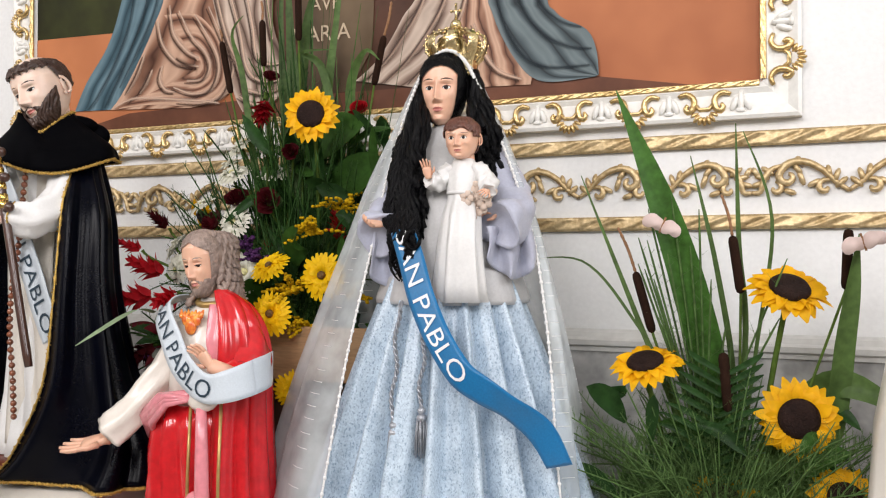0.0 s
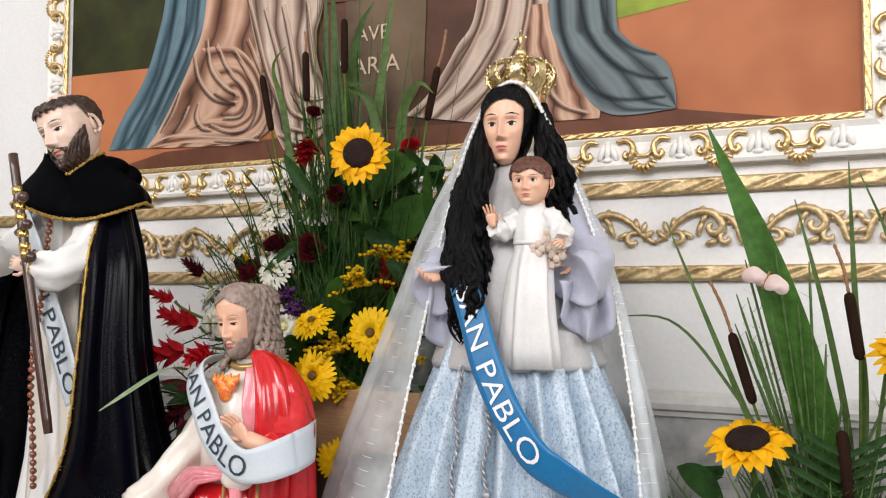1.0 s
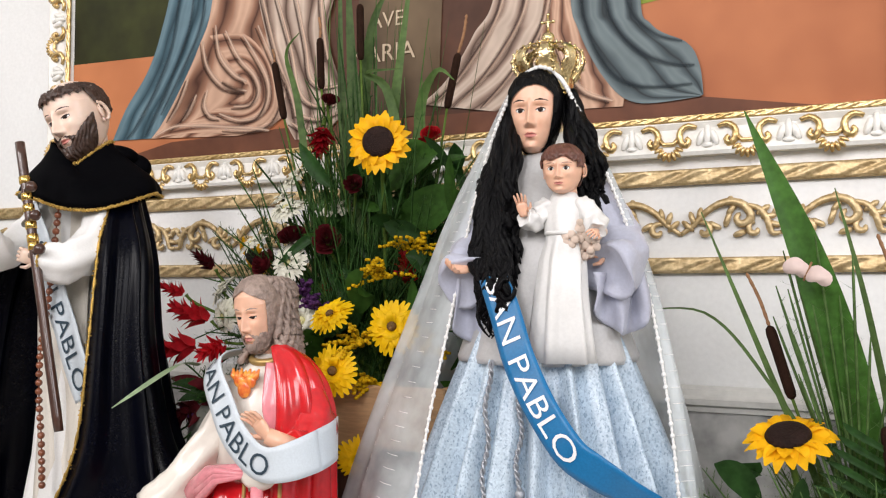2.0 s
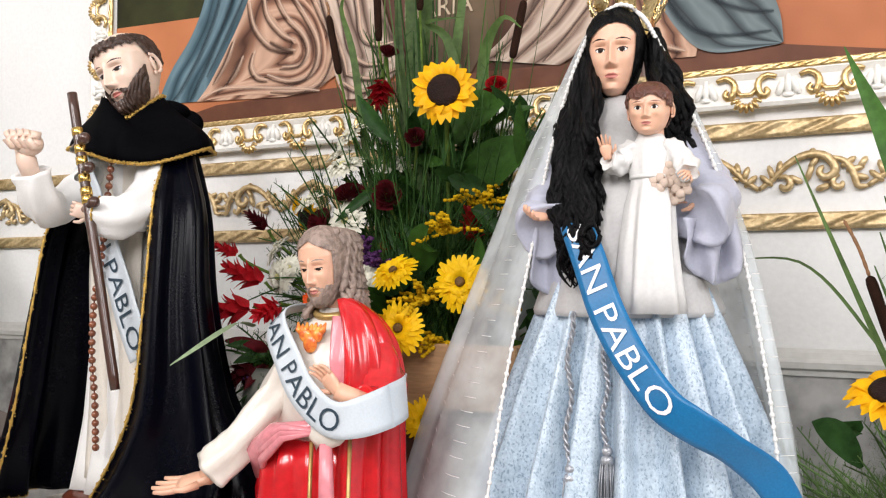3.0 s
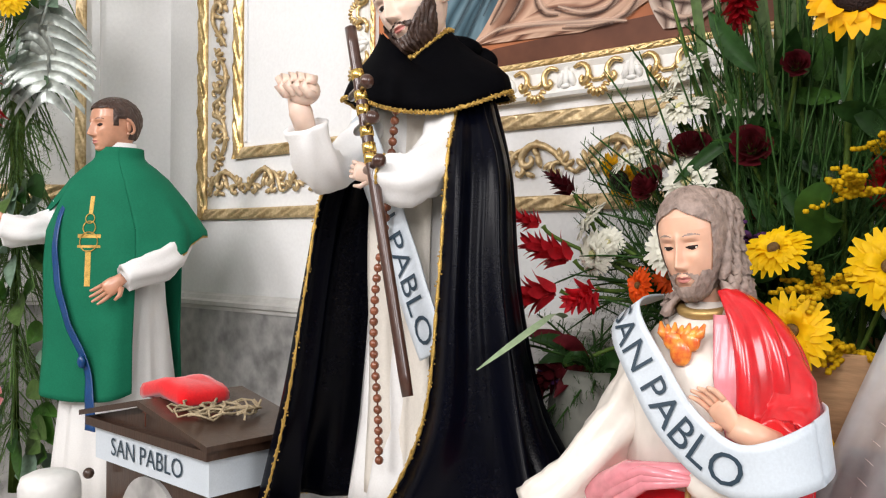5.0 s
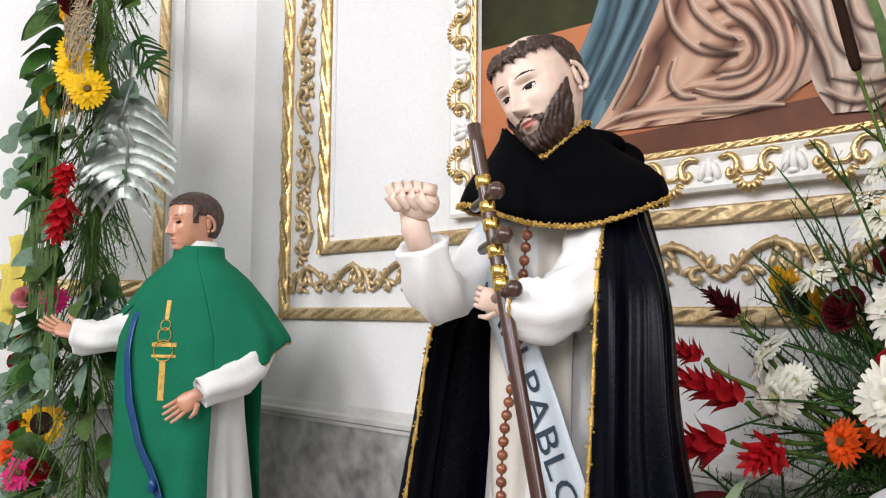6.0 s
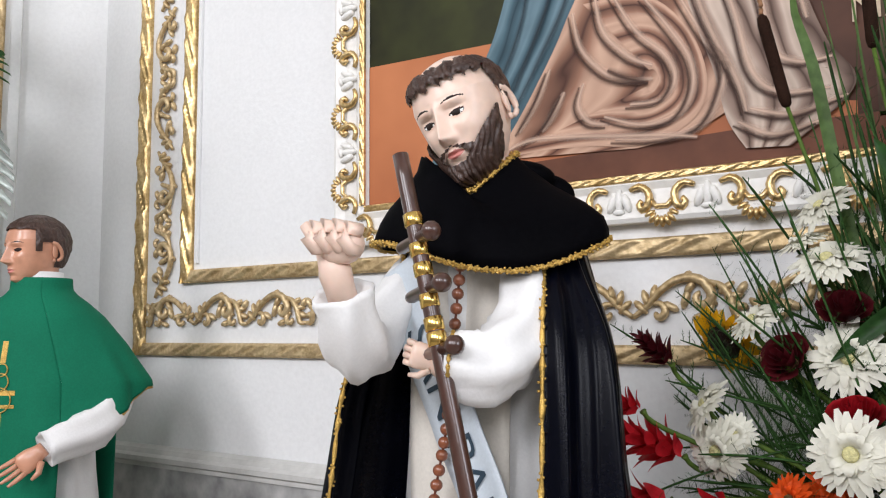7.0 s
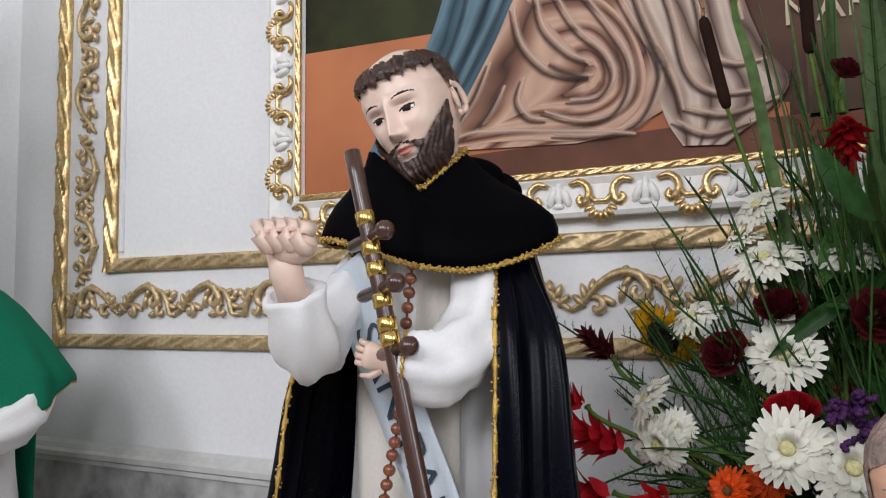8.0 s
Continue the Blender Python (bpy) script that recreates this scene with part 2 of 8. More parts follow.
PAINT_BLUE = fold_mat("oil_paint_slate_blue_cloth", (0.02, 0.045, 0.06), (0.06, 0.115, 0.145), (0.13, 0.21, 0.25), 5)
PAINT_PINK = fold_mat("oil_paint_rose_cloth", (0.06, 0.022, 0.013), (0.27, 0.135, 0.085), (0.56, 0.36, 0.255), 6.5)
PAINT_KNEE = fold_mat("oil_paint_rose_cloth_knee", (0.06, 0.022, 0.013), (0.28, 0.14, 0.09), (0.56, 0.36, 0.255), 6)
PAINT_CREAM = fold_mat("oil_paint_cream_cloth", (0.07, 0.038, 0.026), (0.3, 0.21, 0.165), (0.54, 0.43, 0.35), 7)
PAINT_GREY = fold_mat("oil_paint_grey_cloth", (0.02, 0.028, 0.032), (0.07, 0.095, 0.105), (0.15, 0.19, 0.2), 6)


def glaze_mat(name, colour, strength):
    """A brushed stroke of thin oil paint that fades to both sides (u across the stroke)."""
    m = bpy.data.materials.new(name)
    m.use_nodes = True
    n, l = m.node_tree.nodes, m.node_tree.links
    b, out = n["Principled BSDF"], n["Material Output"]
    b.inputs["Base Color"].default_value = (*colour, 1)
    b.inputs["Roughness"].default_value, b.inputs["Specular IOR Level"].default_value = 0.45, 0.15
    uv, sep, tri, power, scale = n.new("ShaderNodeUVMap"), n.new("ShaderNodeSeparateXYZ"), n.new("ShaderNodeMath"), n.new("ShaderNodeMath"), n.new("ShaderNodeMath")
    l.new(uv.outputs["UV"], sep.inputs["Vector"])
    tri.operation, tri.inputs[1].default_value = "PINGPONG", 0.5
    power.operation, power.inputs[1].default_value = "POWER", 1.6
    scale.operation, scale.inputs[1].default_value = "MULTIPLY", strength * 3.03
    l.new(sep.outputs["X"], tri.inputs[0])
    l.new(tri.outputs[0], power.inputs[0])
    l.new(power.outputs[0], scale.inputs[0])
    tr, mix = n.new("ShaderNodeBsdfTransparent"), n.new("ShaderNodeMixShader")
    l.new(scale.outputs[0], mix.inputs["Fac"])
    l.new(tr.outputs["BSDF"], mix.inputs[1])
    l.new(b.outputs["BSDF"], mix.inputs[2])
    l.new(mix.outputs["Shader"], out.inputs["Surface"])
    return m


GLAZE_UMBER = glaze_mat("umber_glaze", (0.05, 0.02, 0.012), 0.85)
GLAZE_PALE = glaze_mat("pale_rose_glaze", (0.66, 0.47, 0.36), 0.75)
GLAZE_SLATE = glaze_mat("slate_glaze", (0.012, 0.022, 0.03), 0.8)
PAINT_EARTH = node_mat("oil_paint_terracotta_ground", (0.36, 0.1, 0.042), 0.45, vary=0.3, fine=3, coarse=1.1, bump=0.03, second=(0.56, 0.21, 0.09), spec=0.15)
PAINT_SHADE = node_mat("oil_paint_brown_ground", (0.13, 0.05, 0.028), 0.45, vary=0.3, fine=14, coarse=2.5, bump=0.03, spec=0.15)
PAINT_DUSK = node_mat("oil_paint_dark_green", (0.014, 0.014, 0.009), 0.45, vary=0.5, fine=8, coarse=2.6, bump=0.03, second=(0.045, 0.05, 0.014), spec=0.15)
PAINT_MEADOW = node_mat("oil_paint_meadow_green", (0.25, 0.32, 0.04), 0.45, vary=0.3, fine=14, coarse=4, bump=0.03, spec=0.15)
PAINT_TAN = node_mat("oil_paint_tan_stone", (0.1, 0.06, 0.032), 0.45, vary=0.35, fine=6, coarse=2, bump=0.03, second=(0.19, 0.13, 0.075), spec=0.15)
PAINT_UMBER = node_mat("oil_paint_umber", (0.085, 0.035, 0.02), 0.45, vary=0.4, fine=10, coarse=3, bump=0.03, spec=0.15)
PAINT_LETTER = node_mat("oil_paint_pale_letters", (0.5, 0.38, 0.25), 0.45, vary=0.15, bump=0)

# ---------------- mesh helpers ----------------


class Geo:
    """Collects faces of one mesh, with a material index for each."""

    def __init__(self):
        self.v, self.f, self.m, self.uv = [], [], [], {}

    def add(self, verts, faces, mat=0, uvs=None):
        k = len(self.v)
        self.v.extend(tuple(p) for p in verts)
        for f in faces:
            self.f.append(tuple(i + k for i in f))
            self.m.append(mat)
        if uvs:
            for i, t in enumerate(uvs):
                self.uv[k + i] = t

    def loft(self, rings, closed=True, caps=True, mat=0, uvs=False):
        n, verts, faces, tex = len(rings[0]), [], [], []
        for j, r in enumerate(rings):
            for i, p in enumerate(r):
                verts.append(p)
                tex.append((i / max(1, n - 1), j / max(1, len(rings) - 1)))
        for j in range(len(rings) - 1):
            for i in range(n if closed else n - 1):
                a, b = j * n + i, j * n + (i + 1) % n
                faces.append((a, b, b + n, a + n))
        if caps and closed:
            faces.append(tuple(reversed(range(n))))
            faces.append(tuple(range((len(rings) - 1) * n, len(rings) * n)))
        self.add(verts, faces, mat, tex if uvs else None)

    def tube(self, path, radii, n=8, mat=0, flat=1.0, up=(0, 0, 1)):
        """A round (or flattened) bar along a path."""
        path = [Vector(tuple(p)) for p in path]
        if not hasattr(radii, "__len__"):
            radii = [radii] * len(path)
        rings = []
        for i, p in enumerate(path):
            d = (path[min(i + 1, len(path) - 1)] - path[max(i - 1, 0)]).normalized()
            side = d.cross(Vector(up))
            if side.length < 1e-4:
                side = d.cross(Vector((1, 0.1, 0)))
            side.normalize()
            top = side.cross(d)
            rings.append([p + radii[i] * (math.cos(a) * side + flat * math.sin(a) * top)
                          for a in (2 * math.pi * k / n for k in range(n))])
        self.loft(rings, mat=mat)

    def blob(self, c, r, rot=None, n=12, m=8, mat=0):
        rot = rot or Matrix.Identity(3)
        c = Vector(tuple(c))
        rings = []
        for j in range(1, m):
            la = math.pi * j / m - math.pi / 2
            rings.append([c + rot @ Vector((r[0] * math.cos(la) * math.cos(a), r[1] * math.cos(la) * math.sin(a), r[2] * math.sin(la)))
                          for a in (2 * math.pi * k / n for k in range(n))])
        self.loft(rings, mat=mat)

    def box(self, lo, hi, mat=0, bevel=0.0):
        (x0, y0, z0), (x1, y1, z1) = lo, hi
        b = bevel
        rings = []
        for z, s in ((z0, b), (z0 + b, 0), (z1 - b, 0), (z1, b)) if b else ((z0, 0), (z1, 0)):
            o = b
            rings.append([(x0 + o + s, y0 + s, z), (x1 - o - s, y0 + s, z), (x1 - s, y0 + o + s, z), (x1 - s, y1 - o - s, z),
                          (x1 - o - s, y1 - s, z), (x0 + o + s, y1 - s, z), (x0 + s, y1 - o - s, z), (x0 + s, y0 + o + s, z)]
                         if b else [(x0, y0, z), (x1, y0, z), (x1, y1, z), (x0, y1, z)])
        self.loft(rings, mat=mat)

    def mesh(self, name, mats, smooth=True):
        me = bpy.data.meshes.new(name)
        me.from_pydata(self.v, [], self.f)
        for mt in mats if isinstance(mats, (list, tuple)) else [mats]:
            me.materials.append(mt)
        me.polygons.foreach_set("material_index", self.m)
        me.polygons.foreach_set("use_smooth", [smooth] * len(self.f))
        if self.uv:
            layer = me.uv_layers.new(name="UVMap")
            for lp in me.loops:
                layer.data[lp.index].uv = self.uv.get(lp.vertex_index, (0, 0))
        me.update()
        return me


def thing(name, label, category, group="", kind=""):
    ob = new(name)
    ob.empty_display_size = 0.05
    return tagged(ob, label, category, group, kind)


def solid(name, geo, mats, label, category, group="", kind="", smooth=True):
    return tagged(new(name, geo.mesh(name, mats, smooth)), label, category, group, kind)


def part(name, geo, mats, parent, label="", smooth=True):
    ob = new(name, geo if isinstance(geo, bpy.types.Mesh) else geo.mesh(name, mats, smooth))
    ob.parent = parent
    return tagged(ob, label)


def spline(points, count, closed=False):
    """Catmull-Rom through vectors of any length."""
    P = np.array(points, float)
    n = len(P)
    out = []
    for k in range(count):
        t = k / (count - 1) * (n - 1)
        i = min(int(t), n - 2)
        u = t - i
        p0, p1, p2, p3 = P[max(i - 1, 0)], P[i], P[i + 1], P[min(i + 2, n - 1)]
        out.append(0.5 * (2 * p1 + (p2 - p0) * u + (2 * p0 - 5 * p1 + 4 * p2 - p3) * u * u + (3 * p1 - p0 - 3 * p2 + p3) * u ** 3))
    return out


def letters(text, height):
    """The outline of a line of writing as a flat mesh: vertices in x, y and faces."""
    cu = bpy.data.curves.new("writing", "FONT")
    cu.body, cu.size = text, height / 0.72
    cu.resolution_u = 3
    ob = new("writing", cu)
    dg = bpy.context.evaluated_depsgraph_get()
    me = bpy.data.meshes.new_from_object(ob.evaluated_get(dg))
    v = [tuple(p.co) for p in me.vertices]
    f = [tuple(p.vertices) for p in me.polygons]
    bpy.data.objects.remove(ob)
    bpy.data.curves.remove(cu)
    bpy.data.meshes.remove(me)
    return v, f


class Band:
    """A ribbon through (place, half-width vector) stations, and points on it."""

    def __init__(self, stations, outward):
        rows = [tuple(p) + tuple(w) for p, w in stations]
        self.rows = spline(rows, 60)
        self.out = Vector(outward)
        self.len = [0]
        for a, b in zip(self.rows, self.rows[1:]):
            self.len.append(self.len[-1] + float(np.linalg.norm(b[:3] - a[:3])))

    def at(self, s, w, off=0.0):
        i = 0
        while i < len(self.len) - 2 and self.len[i + 1] < s:
            i += 1
        u = (s - self.len[i]) / max(1e-6, self.len[i + 1] - self.len[i])
        r = self.rows[i] * (1 - u) + self.rows[i + 1] * u
        p, a = Vector(r[:3]), Vector(r[3:])
        t = Vector((self.rows[i + 1] - self.rows[i])[:3]).normalized()
        nrm = t.cross(a).normalized()
        if nrm.dot(self.out) < 0:
            nrm = -nrm
        return p + a * w + nrm * (off + 0.0008 * math.sin(s * 60))

    def cloth(self, thick=0.0015, across=7):
        g = Geo()
        rings = []
        for s in np.linspace(0, self.len[-1], 70):
            front = [self.at(s, w, thick) for w in np.linspace(-1, 1, across)]
            back = [self.at(s, w, -thick) for w in np.linspace(1, -1, across)]
            rings.append(front + back)
        g.loft(rings)
        return g

    def inscribe(self, text, start, height, length=None, lift=0.0035, base=-0.5, turned=1):
        v, f = letters(text, height)
        w = max(p[0] for p in v)
        k = (length / w) if length else 1.0
        half = Vector(self.rows[10][3:]).length
        g = Geo()
        verts = []
        for p in v:
            verts.append(self.at(start + p[0] * k, turned * ((p[1] - height / 2) / half), lift))
        g.add(verts, f)
        return g

# ---------------- the room ----------------
WALL = 2.22          # face of the altar wall
CORNER = -3.615      # where it turns to the canted wall


def structure(name, geo, mats, label, category="wall", smooth=False):
    return solid(name, geo, mats, label, category, kind="structure", smooth=smooth)


def slab(outline, z0, z1, mat=0):
    g = Geo()
    g.loft([[(x, y, z0) for x, y in outline], [(x, y, z1) for x, y in outline]], mat=mat)
    return g


CANT = Vector((-0.7071, -0.7071))
CANT_END = Vector((CORNER, WALL)) + CANT * 2.6
structure("wall_north", slab([(CORNER, WALL), (EAST, WALL), (EAST, WALL + 0.3), (CORNER - 0.2, WALL + 0.3)], 0, ROOF), PLASTER, "white plastered altar wall with carved gilt mouldings")
structure("wall_north_west", slab([(CORNER, WALL), (CORNER - 0.2, WALL + 0.3), (CANT_END.x - 0.2, CANT_END.y + 0.25), (CANT_END.x, CANT_END.y)], 0, ROOF), PLASTER, "white plastered canted wall beside the altar")
structure("wall_west", slab([(CANT_END.x, CANT_END.y), (CANT_END.x - 0.3, CANT_END.y), (CANT_END.x - 0.3, SOUTH), (CANT_END.x, SOUTH)], 0, ROOF), BACK_WALL, "plain dull grey painted side wall")
floor = structure("floor", slab([(-6.2, SOUTH - 0.3), (EAST + 0.3, SOUTH - 0.3), (EAST + 0.3, WALL + 0.3), (-6.2, WALL + 0.3)], -0.2, 0), FLOOR, "polished brown stone church floor", "floor")
structure("ceiling", slab([(-6.2, SOUTH - 0.3), (EAST + 0.3, SOUTH - 0.3), (EAST + 0.3, WALL + 0.3), (-6.2, WALL + 0.3)], ROOF, ROOF + 0.2), CEILING, "plain pale plastered ceiling", "ceiling")


def pierced(name, fixed, holes, lo, hi, along_x, label, z_lo, z_hi):
    """A wall with window openings that go through it."""
    g = Geo()
    cuts = sorted(holes)
    x = lo
    for c, w in cuts:
        spans = [(x, c - w / 2, 0, ROOF), (c - w / 2, c + w / 2, 0, z_lo), (c - w / 2, c + w / 2, z_hi, ROOF)]
        for a, b, z0, z1 in spans:
            g.box(*(((a, fixed[0], z0), (b, fixed[1], z1)) if along_x else ((fixed[0], a, z0), (fixed[1], b, z1))))
        x = c + w / 2
    g.box(*(((x, fixed[0], 0), (hi, fixed[1], ROOF)) if along_x else ((fixed[0], x, 0), (fixed[1], hi, ROOF))))
    return structure(name, g, BACK_WALL, label)


pierced("wall_south", (SOUTH - 0.3, SOUTH), WINDOWS, -6.2, EAST, True, "dull grey painted wall with three tall windows", 3.0, 5.0)
pierced("wall_east", (EAST, EAST + 0.3), [(0.0, 1.6)], SOUTH - 0.3, WALL + 0.3, False, "dull grey painted side wall with one window", 2.4, 4.4)

# marble dado and its ledge
g = Geo()
g.box((CORNER + 0.03, WALL - 0.025, 0), (EAST - 0.01, WALL - 0.002, 1.255))
dado = structure("dado", g, MARBLE, "veined grey marble dado", "dado")
g = Geo()
prof = [(-0.002, 1.255), (-0.03, 1.255), (-0.03, 1.265), (-0.038, 1.27), (-0.038, 1.282), (-0.026, 1.288), (-0.02, 1.30), (-0.008, 1.307), (-0.002, 1.307)]
g.loft([[(CORNER + 0.045, WALL + a, z) for a, z in prof], [(EAST - 0.01, WALL + a, z) for a, z in prof]])
structure("dado_ledge", g, LEDGE, "moulded pale stone ledge above the marble", "ledge")


def on_cant(d, off, z):
    """A point of the canted wall: d metres from the corner, off metres in front of it."""
    n = Vector((0.7071, -0.7071))
    p = Vector((CORNER, WALL)) + CANT * d + n * off
    return (p.x, p.y, z)


g = Geo()
g.loft([[on_cant(d, o, z) for d, o in ((0.02, 0.002), (2.55, 0.002), (2.55, 0.025), (0.02, 0.025))] for z in (0, 1.255)])
structure("dado", g, MARBLE, "veined grey marble dado", "dado")
g = Geo()
g.loft([[on_cant(d, -a, z) for a, z in prof] for d in (0.02, 2.55)])
structure("dado_ledge", g, LEDGE, "moulded pale stone ledge above the marble", "ledge")


# ---------------- carved mouldings ----------------
def rope_strip(start, end, width, height, normal, pitch=0.062):
    """A gilt bar with a carved twist of leaves along it."""
    a, b, nrm = Vector(start), Vector(end), Vector(normal).normalized()
    d = b - a
    L = d.length
    d.normalize()
    side = d.cross(nrm)
    g = Geo()
    rings = []
    steps = int(L / 0.0065)
    for i in range(steps + 1):
        s = L * i / steps
        row = [a + d * s - side * width / 2]
        for k in range(9):
            w = -1 + 2 * k / 8
            ph = 2 * math.pi * (s / pitch) + 1.35 * math.pi * w
            rim = abs(w) > 0.8
            h = height * (0.62 if rim else 0.55 + 0.45 * abs(math.sin(ph / 2)) ** 0.7 + 0.12 * math.sin(ph * 1.5 + 0.7))
            h *= 1 + 0.06 * noise.noise((s * 31, w, a.z * 3))
            row.append(a + d * s + side * w * width / 2 + nrm * h)
        row.append(a + d * s + side * width / 2)
        rings.append(row)
    g.loft(rings, closed=False)
    return g


def spiral(c, r0, r1, a0, a1, n=14):
    return [(c[0] + (r0 + (r1 - r0) * k / (n - 1)) * math.cos(a0 + (a1 - a0) * k / (n - 1)),
             c[1] + (r0 + (r1 - r0) * k / (n - 1)) * math.sin(a0 + (a1 - a0) * k / (n - 1))) for k in range(n)]


def scroll_mesh():
    """One acanthus scroll, 0.20 long and 0.085 high, in the x-z plane, standing out to -y."""
    g = Geo()

    def bar(pts, r, lift=0.006):
        path = [(x, -lift - 0.004 * math.sin(math.pi * i / (len(pts) - 1)), z) for i, (x, z) in enumerate(pts)]
        rad = [r * (0.55 + 0.6 * math.sin(math.pi * (i + 0.6) / len(pts))) for i in range(len(pts))]
        g.tube(path, rad, 7, flat=0.9, up=(0, 1, 0))

    pi = math.pi
    stem = spline([(-0.1, -0.03), (-0.075, -0.012), (-0.045, 0.018), (-0.01, 0.036), (0.025, 0.032), (0.042, 0.01)], 14)
    bar([tuple(p) for p in stem] + spiral((0.024, 0.004), 0.019, 0.006, 0.2, -4.4, 14)[1:], 0.0078)
    low = spline([(0.03, 0.03), (0.06, 0.02), (0.075, -0.005), (0.082, -0.03), (0.1, -0.03)], 12)
    bar([tuple(p) for p in low], 0.0065)
    bar(spiral((0.05, -0.022), 0.016, 0.004, 1.6, 6.6, 12), 0.006)
    bar(spiral((-0.052, -0.022), 0.018, 0.004, 2.2, -3.2, 14), 0.0065)
    for x, z, ang, ln in ((-0.085, -0.012, 2.4, 0.028), (-0.075, 0.002, 1.9, 0.03), (-0.06, 0.012, 1.4, 0.026), (0.004, 0.02, -2.2, 0.026),
                          (-0.004, 0.0, -1.9, 0.03), (0.066, 0.018, 0.6, 0.028), (0.078, 0.004, 0.2, 0.028), (0.088, -0.012, -0.3, 0.024),
                          (-0.03, -0.012, -0.5, 0.026), (0.02, -0.03, -2.8, 0.024), (0.0, 0.04, 0.9, 0.018), (0.092, 0.016, 1.0, 0.022)):
        rot = Matrix.Rotation(-ang, 3, "Y")
        g.blob((x, -0.006, z), (ln * 0.62, 0.0085, 0.0072), rot, 8, 5)
    return g.mesh("scroll", GOLD_DULL)


SCROLL = scroll_mesh()


def put_piece(name, me, parent, m):
    ob = new(name, me)
    ob.parent = parent
    ob.matrix_basis = m
    return ob


PANEL_L, PANEL_R, PANEL_TOP = -3.41, 0.46, 3.45
frieze = thing("carved_panel_moulding", "gilt carved moulding with rope borders and acanthus scrolls on white plaster", "moulding", kind="structure")
N_OUT = (0, -1, 0)
Y0 = WALL - 0.001
for z0, x0, x1 in ((1.561, PANEL_L, PANEL_R), (1.7505, PANEL_L + 0.195, PANEL_R - 0.195)):
    part("rope_border", rope_strip((x0, Y0, z0), (x1, Y0, z0), 0.034, 0.017, N_OUT), GOLD_DULL, frieze)
    top = PANEL_TOP - (0.0 if x0 == PANEL_L else 0.19)
    part("rope_border", rope_strip((x0, Y0, z0 - 0.017), (x0, Y0, top), 0.042, 0.018, N_OUT, 0.09), GOLD, frieze)
    part("rope_border", rope_strip((x1, Y0, z0 - 0.017), (x1, Y0, top), 0.042, 0.018, N_OUT, 0.09), GOLD, frieze)
    part("rope_border", rope_strip((x0, Y0, top), (x1, Y0, top), 0.034, 0.017, N_OUT), GOLD_DULL, frieze)
x = PANEL_L + 0.13
k = 0
while x < PANEL_R - 0.08:
    put_piece("scroll", SCROLL, frieze, Matrix.Translation((x, Y0, 1.657)) @ Matrix.Diagonal((1 if k % 3 else -1, 1, 1, 1)))
    x += 0.2
    k += 1
for xx in (PANEL_L + 0.095, PANEL_R - 0.095):
    z = 1.80
    k = 0
    while z < PANEL_TOP - 0.1:
        put_piece("scroll", SCROLL, frieze, Matrix.Translation((xx, Y0, z)) @ Matrix.Rotation(radians(90), 4, "Y") @ Matrix.Diagonal((1 if k % 2 else -1, 1, 1 if k % 4 < 2 else -1, 1)))
        z += 0.2
        k += 1
# a thin raised plaster bead that edges the inner field
for a, b in (((PANEL_L + 0.225, 1.785), (PANEL_L + 0.237, PANEL_TOP - 0.24)),):
    g = Geo()
    g.box((a[0], WALL - 0.008, a[1]), (b[0], WALL - 0.001, b[1]))
    part("plaster_bead", g, PLASTER, frieze, smooth=False)

# the moulded panel of the canted wall
side_panel = thing("carved_side_panel", "gilt rope border of a white panel on the canted wall", "moulding", kind="structure")
nrm = (0.7071, -0.7071, 0)
for p, q, w in (((0.30, 1.64), (1.3, 1.64), 0.05), ((0.30, 1.615), (0.30, 3.3), 0.034), ((1.3, 1.615), (1.3, 3.3), 0.034), ((0.30, 3.3), (1.3, 3.3), 0.05)):
    part("rope_border", rope_strip(on_cant(p[0], 0.001, p[1]), on_cant(q[0], 0.001, q[1]), w, 0.018, nrm, 0.08), GOLD_DULL, side_panel)
g = Geo()
g.loft([[on_cant(d, o, z) for d, o in ((0.235, 0.001), (0.262, 0.001), (0.262, 0.014), (0.235, 0.014))] for z in (1.5, 3.5)])
part("plaster_bead", g, PLASTER, side_panel, smooth=False)

# ---------------- the painting ----------------
PX0, PX1, PZ0, PZ1 = -2.59, -0.362, 1.882, 3.38
painting = thing("altar_painting", "large oil painting of draped robes in white gilt frame", "painting")
YP = WALL - 0.006


def flat(name, outline, depth, mat, label=""):
    """One painted area of the canvas."""
    g = Geo()
    y = YP - 0.0012 * depth
    g.add([(x, y, z) for x, z in outline], [tuple(range(len(outline)))])
    return part(name, g, mat, painting, label, smooth=False)


def drape(name, left, right, depth, mat, label="", rows=40, cols=24):
    """A painted cloth between two drawn edges."""
    a, b = spline(left, rows), spline(right, rows)
    y = YP - 0.0012 * depth
    g = Geo()
    g.loft([[(p[0] + (q[0] - p[0]) * i / (cols - 1), y, p[1] + (q[1] - p[1]) * i / (cols - 1)) for i in range(cols)] for p, q in zip(a, b)],
           closed=False, uvs=True)
    return part(name, g, mat, painting, label, smooth=False)


